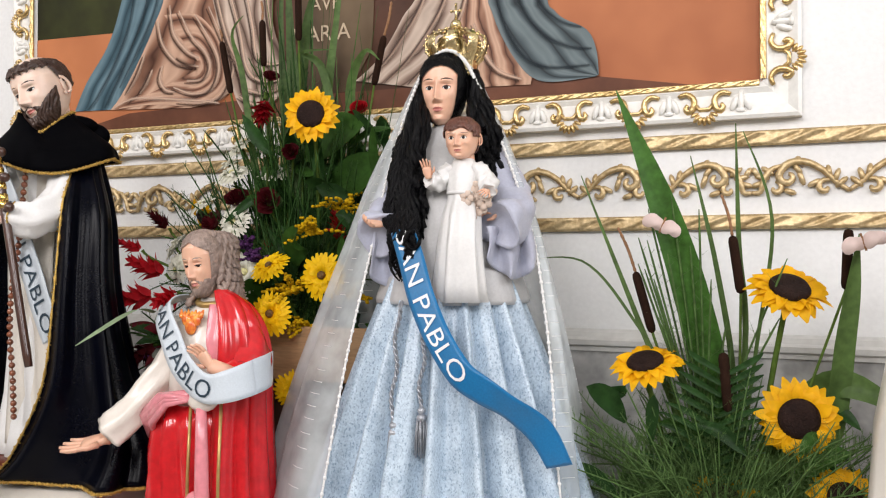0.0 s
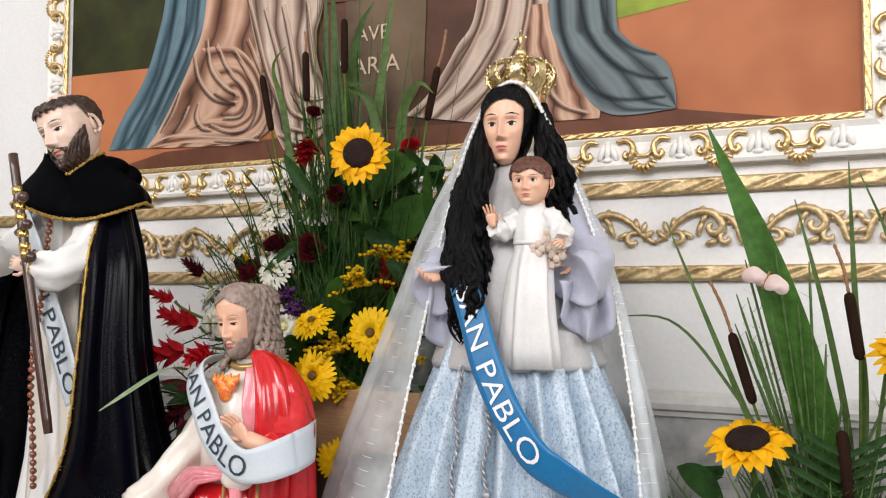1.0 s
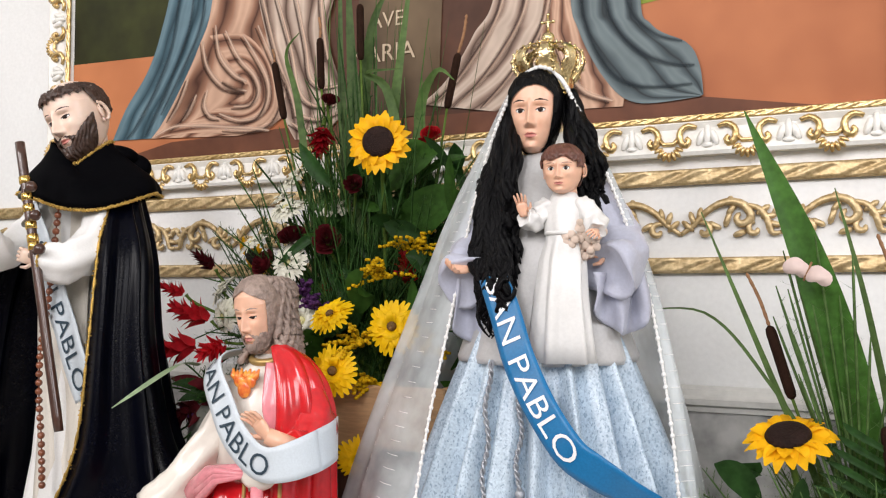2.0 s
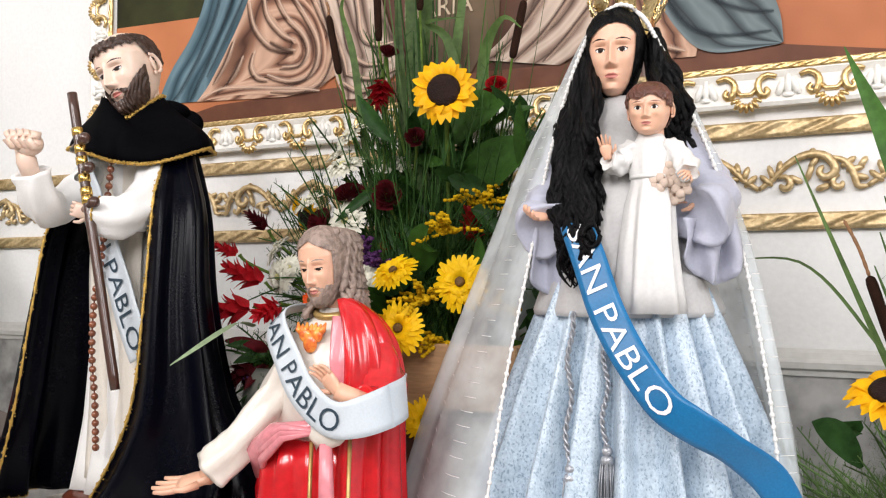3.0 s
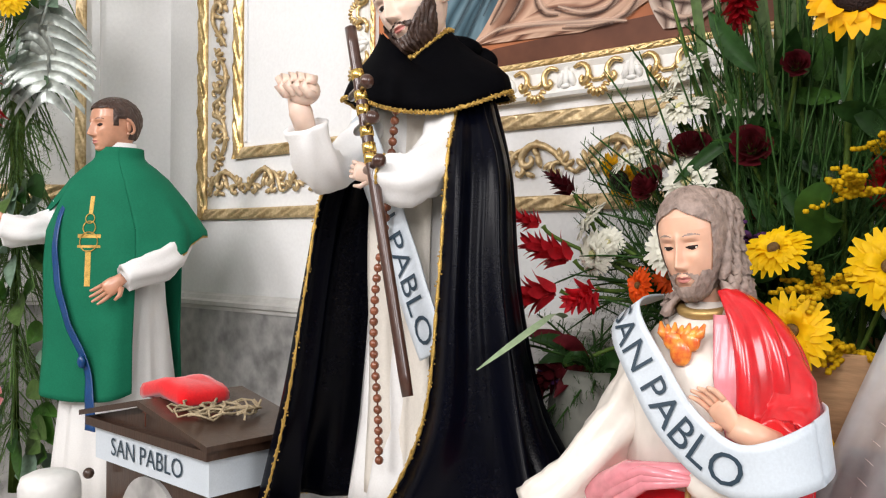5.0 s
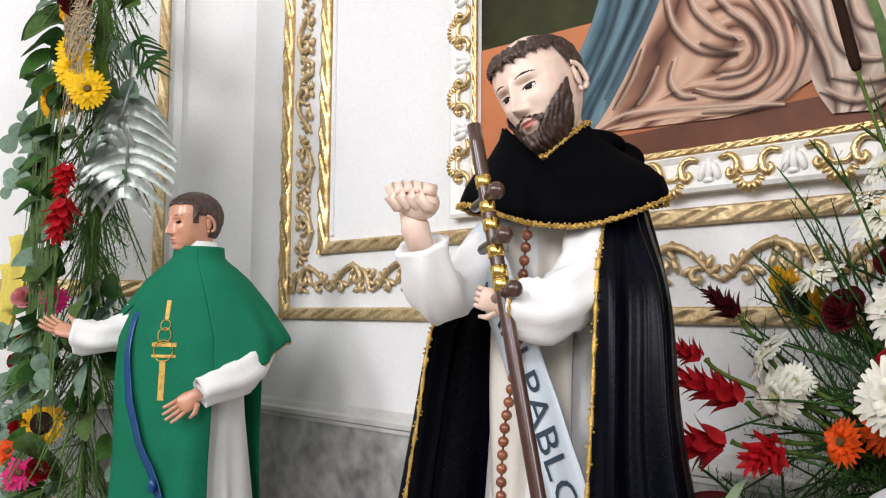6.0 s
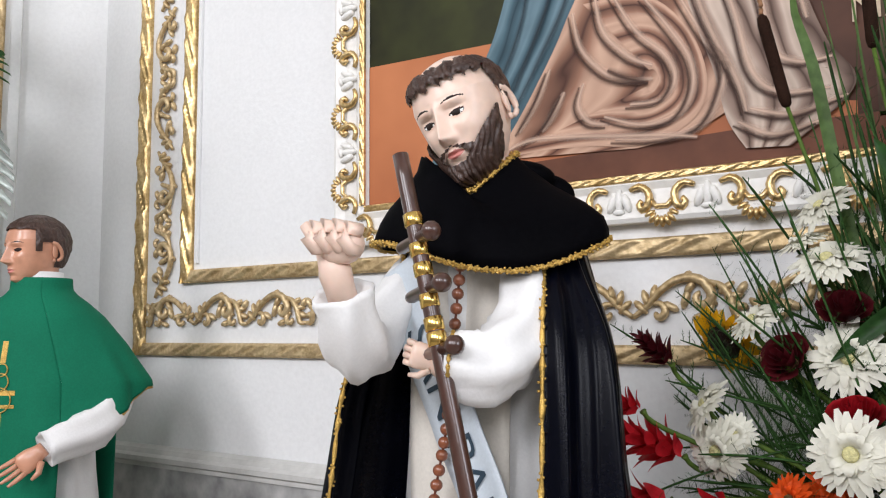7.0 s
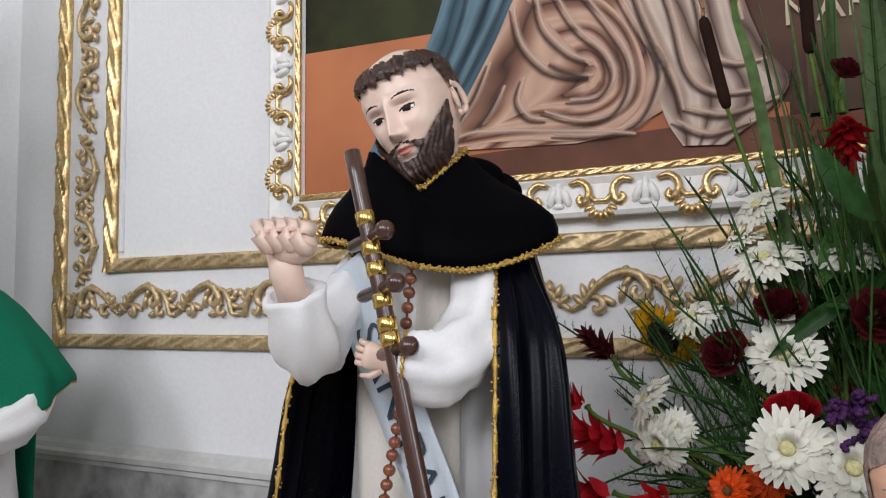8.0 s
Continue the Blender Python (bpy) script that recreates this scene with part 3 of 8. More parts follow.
g = Geo()
g.box((PX0, YP, PZ0), (PX1, WALL - 0.001, PZ1))
part("canvas", g, PAINT_UMBER, painting, "stretched canvas in brown oil paint", smooth=False)
flat("painted_dusk", [(PX0, 2.195), (-2.2, 2.18), (-2.1, PZ1), (PX0, PZ1)], 1, PAINT_DUSK)
flat("painted_ground", [(PX0, PZ0), (-1.6, PZ0), (-1.6, 1.96), (-2.1, 2.05), (-2.26, 2.187), (PX0, 2.197)], 2, PAINT_EARTH)
flat("painted_ground", [(-0.95, PZ0), (PX1, PZ0), (PX1, 2.6), (-0.86, 2.6)], 1, PAINT_EARTH)
flat("painted_shade", [(-2.45, PZ0), (-0.5, PZ0), (-0.75, 1.925), (-1.3, 1.935), (-1.8, 1.94), (-2.2, 1.93)], 3, PAINT_SHADE)
flat("painted_meadow", [(-0.86, 2.14), (-0.64, 2.165), (PX1, 2.21), (PX1, 2.7), (-0.9, 2.7)], 2, PAINT_MEADOW)
flat("painted_stone", [(-1.57, 1.93), (-1.42, 1.94), (-1.35, 2.05), (-1.34, 2.28), (-1.58, 2.29)], 3, PAINT_TAN)
flat("painted_bowl", [(-1.64, 2.29), (-1.33, 2.275), (-1.2, 2.31), (-1.2, 2.42), (-1.64, 2.42)], 4, PAINT_UMBER)
drape("painted_robe", [(-2.2, 2.75), (-2.2, 2.42), (-2.24, 2.25), (-2.29, 2.14), (-2.37, 2.04), (-2.42, 1.95)],
      [(-2.0, 2.75), (-2.03, 2.36), (-2.08, 2.22), (-2.16, 2.08), (-2.215, 2.0), (-2.24, 1.945)], 5, PAINT_BLUE)
drape("painted_robe", [(-2.02, 2.75), (-2.05, 2.33), (-2.1, 2.19), (-2.17, 2.07), (-2.23, 1.985), (-2.27, 1.945)],
      [(-1.66, 2.75), (-1.66, 2.3), (-1.69, 2.16), (-1.74, 2.02), (-1.85, 1.95), (-1.96, 1.93)], 6, PAINT_PINK)
knee_in = [(-1.93 + 0.012 * math.cos(a), 2.05 + 0.02 * math.sin(a)) for a in np.linspace(1.9, -2.6, 9)]
knee_out = [(-2.06, 2.22), (-1.94, 2.21), (-1.86, 2.13), (-1.83, 2.03), (-1.86, 1.965), (-1.95, 1.935), (-2.05, 1.945), (-2.15, 1.95), (-2.24, 1.945)]
drape("painted_knee", knee_in, knee_out, 7, PAINT_KNEE)
drape("painted_robe", [(-1.93, 2.75), (-1.9, 2.36), (-1.86, 2.18), (-1.82, 2.05), (-1.8, 1.96), (-1.77, 1.905)],
      [(-1.62, 2.75), (-1.64, 2.33), (-1.67, 2.19), (-1.64, 2.07), (-1.60, 1.985), (-1.70, 1.9)], 8, PAINT_CREAM)
drape("painted_robe", [(-1.2, 2.75), (-1.2, 2.25), (-1.26, 2.12), (-1.33, 2.02), (-1.4, 1.965)],
      [(-0.98, 2.75), (-1.0, 2.2), (-1.02, 2.08), (-1.1, 1.99), (-1.2, 1.93)], 5, PAINT_CREAM)
drape("painted_robe", [(-1.08, 2.2), (-1.09, 2.1), (-1.1, 2.0), (-1.08, 1.92)],
      [(-0.99, 2.2), (-0.96, 2.08), (-0.9, 1.98), (-0.9, 1.915)], 6, PAINT_PINK)
drape("painted_robe", [(-1.03, 2.75), (-1.02, 2.22), (-1.0, 2.1), (-0.94, 1.98), (-0.87, 1.92), (-0.735, 1.921)],
      [(-0.85, 2.75), (-0.86, 2.19), (-0.835, 2.09), (-0.76, 2.04), (-0.735, 1.99), (-0.728, 1.925)], 7, PAINT_GREY)


def brush(points, width, mat, depth):
    """One brushed stroke along a drawn line, thinner at its ends."""
    P = spline(points, 26)
    y = YP - 0.0012 * depth
    rows = []
    for i, p in enumerate(P):
        d = P[min(i + 1, 25)] - P[max(i - 1, 0)]
        d = d / max(1e-6, float(np.hypot(*d)))
        w = width * (0.25 + 0.75 * math.sin(math.pi * (0.08 + 0.84 * i / 25)))
        rows.append([(p[0] - d[1] * w * k, y, p[1] + d[0] * w * k) for k in (-1, -0.5, 0, 0.5, 1)])
    g = Geo()
    g.loft(rows, closed=False, uvs=True)
    part("painted_fold", g, mat, painting, smooth=False)


# creases of the seated figure's robe: drawn lines, then the light on the ridges beside them
FOLDS = [
    [(-2.09, 2.2), (-2.075, 2.13), (-2.03, 2.075), (-1.985, 2.052), (-1.935, 2.045)],
    [(-2.045, 2.24), (-2.03, 2.155), (-1.98, 2.095), (-1.935, 2.07)],
    [(-1.95, 2.2), (-1.905, 2.135), (-1.868, 2.07), (-1.865, 2.015), (-1.895, 1.97), (-1.96, 1.965), (-2.03, 1.99)],
    [(-2.01, 2.22), (-1.965, 2.14), (-1.912, 2.085), (-1.895, 2.04), (-1.92, 2.005), (-1.98, 2.005)],
    [(-1.9, 2.22), (-1.85, 2.12), (-1.812, 2.05), (-1.818, 2.0), (-1.85, 1.95), (-1.92, 1.935), (-2.01, 1.945)],
    [(-2.07, 2.06), (-2.082, 2.02), (-2.06, 1.985), (-2.02, 1.975)],
    [(-2.11, 2.05), (-2.135, 2.01), (-2.16, 1.98)],
    [(-2.14, 2.1), (-2.17, 2.04), (-2.21, 1.985)],
    [(-1.9, 2.35), (-1.84, 2.14), (-1.79, 2.02), (-1.775, 1.96)],
    [(-1.84, 2.3), (-1.79, 2.14), (-1.765, 2.03), (-1.72, 1.985), (-1.645, 1.98)],
    [(-1.78, 2.3), (-1.745, 2.15), (-1.73, 2.06), (-1.69, 2.03), (-1.64, 2.03)],
    [(-1.77, 1.965), (-1.7, 1.945), (-1.62, 1.965)],
    [(-1.79, 1.945), (-1.73, 1.915), (-1.66, 1.93)],
    [(-1.7, 2.3), (-1.69, 2.18), (-1.675, 2.1)],
]
for line in FOLDS:
    brush([(x + 0.009, z + 0.006) for x, z in line], 0.013, GLAZE_PALE, 9.4)
    brush(line, 0.009, GLAZE_UMBER, 9.8)
brush([(-2.012, 2.082), (-1.975, 2.06), (-1.935, 2.044)], 0.016, GLAZE_UMBER, 10.2)
brush([(-2.25, 1.95), (-2.18, 1.972), (-2.09, 1.968), (-2.0, 1.957), (-1.9, 1.945), (-1.85, 1.935)], 0.011, GLAZE_PALE, 10.2)
for line in ([(-1.36, 1.965), (-1.29, 2.03), (-1.2, 2.16), (-1.17, 2.3)], [(-1.31, 1.95), (-1.23, 2.02), (-1.14, 2.15), (-1.11, 2.3)], [(-1.24, 1.94), (-1.17, 2.01), (-1.09, 2.12), (-1.06, 2.3)],
             [(-1.06, 2.08), (-1.03, 2.0), (-0.99, 1.95), (-0.93, 1.925)], [(-1.09, 2.04), (-1.07, 1.97), (-1.04, 1.925)]):
    brush([(x + 0.008, z + 0.004) for x, z in line], 0.012, GLAZE_PALE, 9.4)
    brush(line, 0.008, GLAZE_UMBER, 9.8)
for line in ([(-1.0, 2.3), (-0.985, 2.12), (-0.93, 2.0), (-0.86, 1.955), (-0.75, 1.95)], [(-0.95, 2.3), (-0.93, 2.13), (-0.87, 2.04), (-0.8, 2.0), (-0.745, 1.99)], [(-0.9, 2.3), (-0.885, 2.14), (-0.83, 2.07), (-0.77, 2.045)],
             [(-2.16, 2.4), (-2.19, 2.22), (-2.25, 2.09), (-2.32, 1.99), (-2.36, 1.95)], [(-2.11, 2.4), (-2.13, 2.25), (-2.2, 2.1), (-2.26, 2.0), (-2.29, 1.95)], [(-2.07, 2.4), (-2.09, 2.25), (-2.16, 2.12), (-2.23, 2.01)]):
    brush(line, 0.011, GLAZE_SLATE, 9.8)
for word, x, z, h in (("AVE", -1.545, 2.172, 0.04), ("MARIA", -1.605, 2.085, 0.046)):
    v, f = letters(word, h)
    g = Geo()
    g.add([(x + p[0], YP - 0.0075, z + p[1]) for p in v], f)
    part("lettering", g, PAINT_LETTER, painting, "pale painted words", smooth=False)

# carved frame
frame_white = Geo()
FW = 0.088
prof = [(0.0, 0.004), (0.006, 0.02), (0.018, 0.024), (0.03, 0.018), (0.06, 0.02), (0.08, 0.03), (FW, 0.026), (FW, 0.0)]
rings = []
for cx, cz, sx, sz in ((PX0, PZ0, -1, -1), (PX1, PZ0, 1, -1), (PX1, PZ1, 1, 1), (PX0, PZ1, -1, 1), (PX0, PZ0, -1, -1)):
    rings.append([(cx + sx * o, WALL - 0.001 - h, cz + sz * o) for o, h in prof])
frame_white.loft(rings, closed=False)
part("frame", frame_white, WHITE_PAINT, painting, "white painted carved frame", smooth=False)
for a, b in (((PX0, PZ0), (PX1, PZ0)), ((PX0, PZ1), (PX1, PZ1)), ((PX0, PZ0), (PX0, PZ1)), ((PX1, PZ0), (PX1, PZ1))):
    vert = a[0] == b[0]
    o = 0.008
    sx = (-o if a[0] == PX0 else o) if vert else 0
    sz = 0 if vert else (-o if a[1] == PZ0 else o)
    part("gilt_bead", rope_strip((a[0] + sx, WALL - 0.02, a[1] + sz), (b[0] + sx, WALL - 0.02, b[1] + sz), 0.014, 0.009, N_OUT, 0.03), GOLD, painting)


def swag_mesh():
    """A gilt scallop between two small volutes: x along the frame, z outwards."""
    g = Geo()
    for k in range(7):
        a = radians(-150 + 20 * k)
        r = 0.026
        c = (r * math.cos(a), -0.008, -0.012 + r * math.sin(a))
        rot = Matrix.Rotation(-a, 3, "Y")
        g.blob(c, (0.012, 0.008, 0.0055), rot, 8, 5)
    for s in (-1, 1):
        pts = [(s * x, z) for x, z in spline([(0.058, 0.02), (0.04, 0.026), (0.024, 0.014), (0.024, -0.006), (0.034, -0.018), (0.042, -0.008), (0.036, 0.0)], 14)]
        g.tube([(x, -0.009, z) for x, z in pts], [0.0045 + 0.003 * math.sin(math.pi * i / 13) for i in range(14)], 6, up=(0, 1, 0))
    g.tube([(-0.02, -0.008, 0.0), (-0.01, -0.01, -0.012), (0.01, -0.01, -0.012), (0.02, -0.008, 0.0)], 0.005, 6, up=(0, 1, 0))
    return g.mesh("gilt_scallop", GOLD)


def tongue_mesh():
    g = Geo()
    for x, z, r, t in ((0, 0.002, 0.026, 0), (-0.014, -0.002, 0.02, 0.35), (0.014, -0.002, 0.02, -0.35)):
        g.blob((x, -0.006, z), (0.008, 0.009, r), Matrix.Rotation(t, 3, "Y"), 8, 6)
    g.blob((0, -0.01, -0.018), (0.012, 0.006, 0.006), None, 8, 5)
    return g.mesh("white_leaf", WHITE_PAINT)


SWAG, TONGUE = swag_mesh(), tongue_mesh()
STEP = 0.158


def frame_run(a, b, turn):
    a, b = Vector(a), Vector(b)
    n = int((b - a).length / STEP)
    for i in range(n):
        for me, name, o in ((SWAG, "gilt_scallop", 0.25), (TONGUE, "white_leaf", 0.75)):
            p = a + (b - a) * ((i + o) / n)
            put_piece(name, me, painting, Matrix.Translation((p.x, WALL - 0.018, p.y)) @ Matrix.Rotation(turn, 4, "Y"))


frame_run((PX0, PZ0 - 0.05), (PX1, PZ0 - 0.05), 0)
frame_run((PX0 - 0.05, PZ0), (PX0 - 0.05, PZ1), radians(90))
frame_run((PX1 + 0.05, PZ0), (PX1 + 0.05, PZ1), radians(-90))

# ---------------- tables that carry the figures ----------------
def cloth_table(name, x0, y0, x1, y1, z, mat, label):
    t = thing(name, label, "table")
    g = Geo()
    g.box((x0, y0, z - 0.04), (x1, y1, z), bevel=0.006)
    part("tabletop", g, mat, t)
    ring = []
    n = 120
    per = [(x0, y0), (x1, y0), (x1, y1), (x0, y1)]
    pts = []
    for i in range(4):
        a, b = Vector(per[i]), Vector(per[(i + 1) % 4])
        for k in range(n // 4):
            pts.append(a + (b - a) * k / (n / 4))
    c = Vector(((x0 + x1) / 2, (y0 + y1) / 2))
    rings = []
    for j in range(6):
        zz = z - 0.002 - (z - 0.03) * j / 5
        rings.append([tuple(c + (p - c) * (1.004 + 0.012 * j / 5 * math.sin(i * 1.9 + 0.4 * math.sin(i)))) + (zz,) for i, p in enumerate(pts)])
    g = Geo()
    g.loft(rings, caps=False)
    part("table_skirt", g, mat, t)
    return t


cloth_table("altar_table", -2.268, 1.38, -1.72, 2.17, 0.95, CLOTH_CREAM, "cream cloth-covered altar table under the friar statue")
cloth_table("side_table", -3.45, 1.36, -2.33, 2.1, 0.72, CLOTH_CREAM, "cloth-covered low side table against the wall")
cloth_table("low_table", -1.70, 1.34, 0.3, 2.15, 0.68, CLOTH_WHITE, "white cloth-covered low table carrying statues and flowers")

# ---------------- statues ----------------
class Body:
    """Local axes of a figure: to its left, forward, up."""

    def __init__(self, x, y, turn):
        a = radians(turn)
        self.c, self.left, self.fwd = Vector((x, y, 0)), Vector((math.cos(a), math.sin(a), 0)), Vector((math.sin(a), -math.cos(a), 0))

    def __call__(self, l, f, z):
        return self.c + self.left * l + self.fwd * f + Vector((0, 0, z))

    def ring(self, z, rl, rf, l=0.0, f=0.0, n=48, folds=0, deep=0.0, phase=0.0, tilt=0.0):
        """A level ring with folds; angle 0 is the figure's left, 90 degrees its front."""
        out = []
        for k in range(n):
            a = 2 * math.pi * k / n
            w = 1 + deep * (math.sin(folds * a + phase) + 0.5 * math.sin(folds * 1.7 * a + 2.1 * phase + 0.8)) if folds else 1
            out.append(self(l + rl * w * math.cos(a), f + rf * w * math.sin(a), z + tilt * math.sin(a)))
        return out


def head(g, at, turn, nod, size, skin, hair, eye, lip, hair_line, beard=None, lump=0.05, lean=0.0, white=None, lid=0.3, brow=None, round_face=0.0, waves=15, ears=True, long_beard=0.12, big_eyes=1.0, iris=0.074):
    """A carved head: sculpted face with painted eyes and mouth, carved hair and beard.
    hair_line and beard say where hair grows: degrees round from the nose, height from -1 (chin) to 1 (crown)."""
    wide, deep, high = size
    rot = (Matrix.Rotation(radians(turn), 3, "Z") @ Matrix.Rotation(radians(nod), 3, "X") @ Matrix.Rotation(radians(lean), 3, "Y"))
    at = Vector(at)
    brow = hair if brow is None else brow
    V = [-1.0, -0.93, -0.85, -0.7, -0.5, -0.3, 0.0, 0.3, 0.55, 0.75, 0.9, 0.97, 1.0]
    WIDTH = [0.12, 0.34, 0.5, 0.66, 0.79, 0.88, 0.97, 1.0, 0.93, 0.77, 0.53, 0.3, 0.03]
    FRONT = [0.3, 0.66, 0.79, 0.84, 0.87, 0.9, 0.92, 0.93, 0.86, 0.7, 0.46, 0.25, 0.03]
    BACK = [0.06, 0.18, 0.3, 0.5, 0.7, 0.86, 1.0, 1.04, 0.96, 0.78, 0.52, 0.3, 0.03]

    def feature(u, v):
        """How far the face stands forward at u (across) and v (up)."""
        def hump(u0, v0, su, sv):
            return math.exp(-((u - u0) / su) ** 2 - ((v - v0) / sv) ** 2)
        f = 0.0
        if -0.46 < v < 0.3:
            k = min(1.0, max(0.0, (0.16 - v) / 0.48))
            ridge = 0.07 + 0.25 * k
            if v < -0.3:
                ridge *= max(0.0, 1 - ((-0.3 - v) / 0.13) ** 1.5) if v > -0.43 else 0.0
            if v > 0.16:
                ridge *= max(0.0, 1 - (v - 0.16) / 0.14)
            f += ridge * math.exp(-(u / (0.085 + 0.045 * k)) ** 2)
        for s in (-1, 1):
            f += 0.1 * hump(s * 0.15, -0.345, 0.075, 0.055)
            f -= 0.12 * hump(s * 0.36, 0.0, 0.22, 0.11)
            f += 0.085 * hump(s * 0.385, -0.005, 0.15, 0.06)
            f -= 0.025 * hump(s * 0.385, 0.085, 0.17, 0.016)
            f += 0.045 * hump(s * 0.36, 0.18, 0.26, 0.06)
            f += (0.05 + 0.05 * round_face) * hump(s * 0.52, -0.22, 0.22, 0.16)
        f += 0.07 * hump(0, -0.56, 0.27, 0.14)
        f += 0.05 * hump(0, -0.53, 0.15, 0.028) + 0.06 * hump(0, -0.625, 0.15, 0.035)
        f -= 0.04 * hump(0, -0.577, 0.18, 0.013)
        f += 0.09 * hump(0, -0.85, 0.21, 0.1) - 0.03 * hump(0, -0.715, 0.2, 0.035)
        return f

    def surf(az, v, grow=1.0, face=1.0):
        c, sn = math.cos(az), math.sin(az)
        w = np.interp(v, V, WIDTH) * (1 + 0.12 * round_face * max(0.0, -v))
        x = w * (abs(sn) ** 0.9) * (1 if sn >= 0 else -1)
        if c > 0:
            y = -np.interp(v, V, FRONT) * c ** 0.8 - 0.02
            y -= face * feature(x, v) * min(1.0, c * 2.5)
        else:
            y = -np.interp(v, V, BACK) * c - 0.02
        return Vector((wide * x * grow, deep * y * grow, high * v * grow))

    def put(verts, faces, mats):
        k = len(g.v)
        g.v.extend(tuple(at + rot @ p) for p in verts)
        for f, mt in zip(faces, mats):
            g.f.append(tuple(q + k for q in f))
            g.m.append(mt)

    def paint(d, u, v):
        if abs(d) > 85:
            return skin
        for s in (-1, 1):
            e = u * s - 0.385
            if abs(e) < 0.185:
                q = 1 - (e / 0.185) ** 2
                top, low = (0.06 * big_eyes - 0.075 * lid) * q + 0.012 * e / 0.185, -0.048 * big_eyes * q
                if low < v < top:
                    if white is None or math.hypot((e + 0.005) * wide / high, v - 0.004) < iris or v > top - 0.012:
                        return eye
                    return white
                if top <= v < top + 0.02 or low - 0.008 < v <= low and e > 0:
                    return eye
            e = u * s - 0.42
            if abs(e) < 0.25 and abs(v - 0.2 - 0.035 * (1 - (e / 0.25) ** 2)) < 0.014 * (1.25 - abs(e) * 2.5):
                return brow
        m = 1 - (u / 0.235) ** 2
        if m > 0 and -0.577 - 0.075 * m ** 0.8 < v < -0.577 + 0.06 * m ** 0.7 - 0.02 * math.exp(-(u / 0.05) ** 2):
            return lip
        return skin

    # face: columns lie closer together in front
    NA, NV = 220, 150
    azs = [math.pi * (t - 0.224 * math.sin(math.pi * t)) for t in np.linspace(-1, 1, NA, endpoint=False)]
    vs = [-1 + 2 * j / NV for j in range(NV + 1)]
    pts = [[surf(a, v) for a in azs] for v in vs]
    verts = [p for row in pts for p in row]
    faces, mats = [], []
    for j in range(NV):
        for i in range(NA):
            i2 = (i + 1) % NA
            faces.append((j * NA + i, j * NA + i2, (j + 1) * NA + i2, (j + 1) * NA + i))
            mid = (pts[j][i].x + pts[j + 1][i2].x) / 2 / wide
            mats.append(paint(math.degrees(azs[i]), mid, (vs[j] + vs[j + 1]) / 2))
    put(verts, faces, mats)

    def carved(test, lift, rows, cols, down):
        """A shell of carved wavy locks where test holds, thin at its rim."""
        idx, verts, faces = {}, [], []

        def depth(d, v):
            n = sum(1 for k in range(8) if test(d + 7 * math.cos(k * 0.785), v + 0.055 * math.sin(k * 0.785)))
            return 0.35 + 0.65 * min(1.0, n / 7)

        def vid(i, j):
            i %= cols
            if (i, j) not in idx:
                az = 2 * math.pi * i / cols - math.pi
                v = -1 + 2 * j / rows
                d = math.degrees(az)
                q = Vector((math.sin(az) * 2, math.cos(az) * 2, v * 2))
                ph = (waves * az + 2.6 * math.sin(7 * v + 2 * noise.noise(q)) if down else waves * 0.8 * az + 9 * v + 2.2 * math.sin(5 * az + 3 * noise.noise(q * 1.4)))
                ridge = abs(math.sin(ph)) ** 0.8 + 0.35 * abs(math.sin(2.3 * ph + 1.1))
                p = surf(az, v, 1.0, 0.55)
                grow = 1 + (lift + lump * ridge + 0.03 * noise.noise(q * 2.5)) * depth(d, v)
                p = Vector((p.x * grow, p.y * grow, p.z * (1 + (grow - 1) * 0.6)))
                if down and v < -0.5:
                    k = min(1.0, (-0.5 - v) / 0.45) ** 1.4 * depth(d, v)
                    p.z -= high * long_beard * k * (1 + 0.25 * math.sin(ph))
                    p.y -= deep * 0.07 * k
                idx[(i, j)] = len(verts)
                verts.append(p)
            return idx[(i, j)]
        for j in range(rows):
            for i in range(cols):
                if test(360 * (i + 0.5) / cols - 180, -1 + 2 * (j + 0.5) / rows):
                    faces.append((vid(i, j), vid(i + 1, j), vid(i + 1, j + 1), vid(i, j + 1)))
        put(verts, faces, [hair] * len(faces))

    carved(hair_line, 0.05, 90, 170, False)
    if beard:
        carved(beard, 0.04, 90, 190, True)
    for s in (-1, 1) if ears else ():
        c = surf(s * radians(97), -0.06)
        rim = [c + Vector((s * wide * (0.06 + 0.07 * math.sin(math.pi * k / 12)), deep * (0.02 + 0.2 * math.sin(math.pi * k / 12) - 0.08 * math.cos(math.pi * k / 12)), high * (0.25 * math.cos(math.pi * k / 12)))) for k in range(13)]
        g.tube([at + rot @ p for p in rim], [wide * (0.06 + 0.035 * (1 - k / 12)) for k in range(13)], 8, mat=skin)
        g.blob(at + rot @ (c + Vector((s * wide * 0.05, deep * 0.04, 0.02 * high))), (wide * 0.07, deep * 0.12, high * 0.22), rot @ Matrix.Rotation(s * 0.3, 3, "Z"), 12, 9, mat=skin)
        g.blob(at + rot @ (c + Vector((s * wide * 0.06, deep * 0.0, -0.25 * high))), (wide * 0.055, deep * 0.06, high * 0.06), rot, 9, 7, mat=skin)
    base = at + rot @ Vector((0, 0.16 * deep, -high * 0.5))
    low = base + Vector((0, 0.012, -high * 1.0))
    g.tube([low, (low + base) / 2, base], [wide * 0.68, wide * 0.6, wide * 0.6], 24, mat=skin)


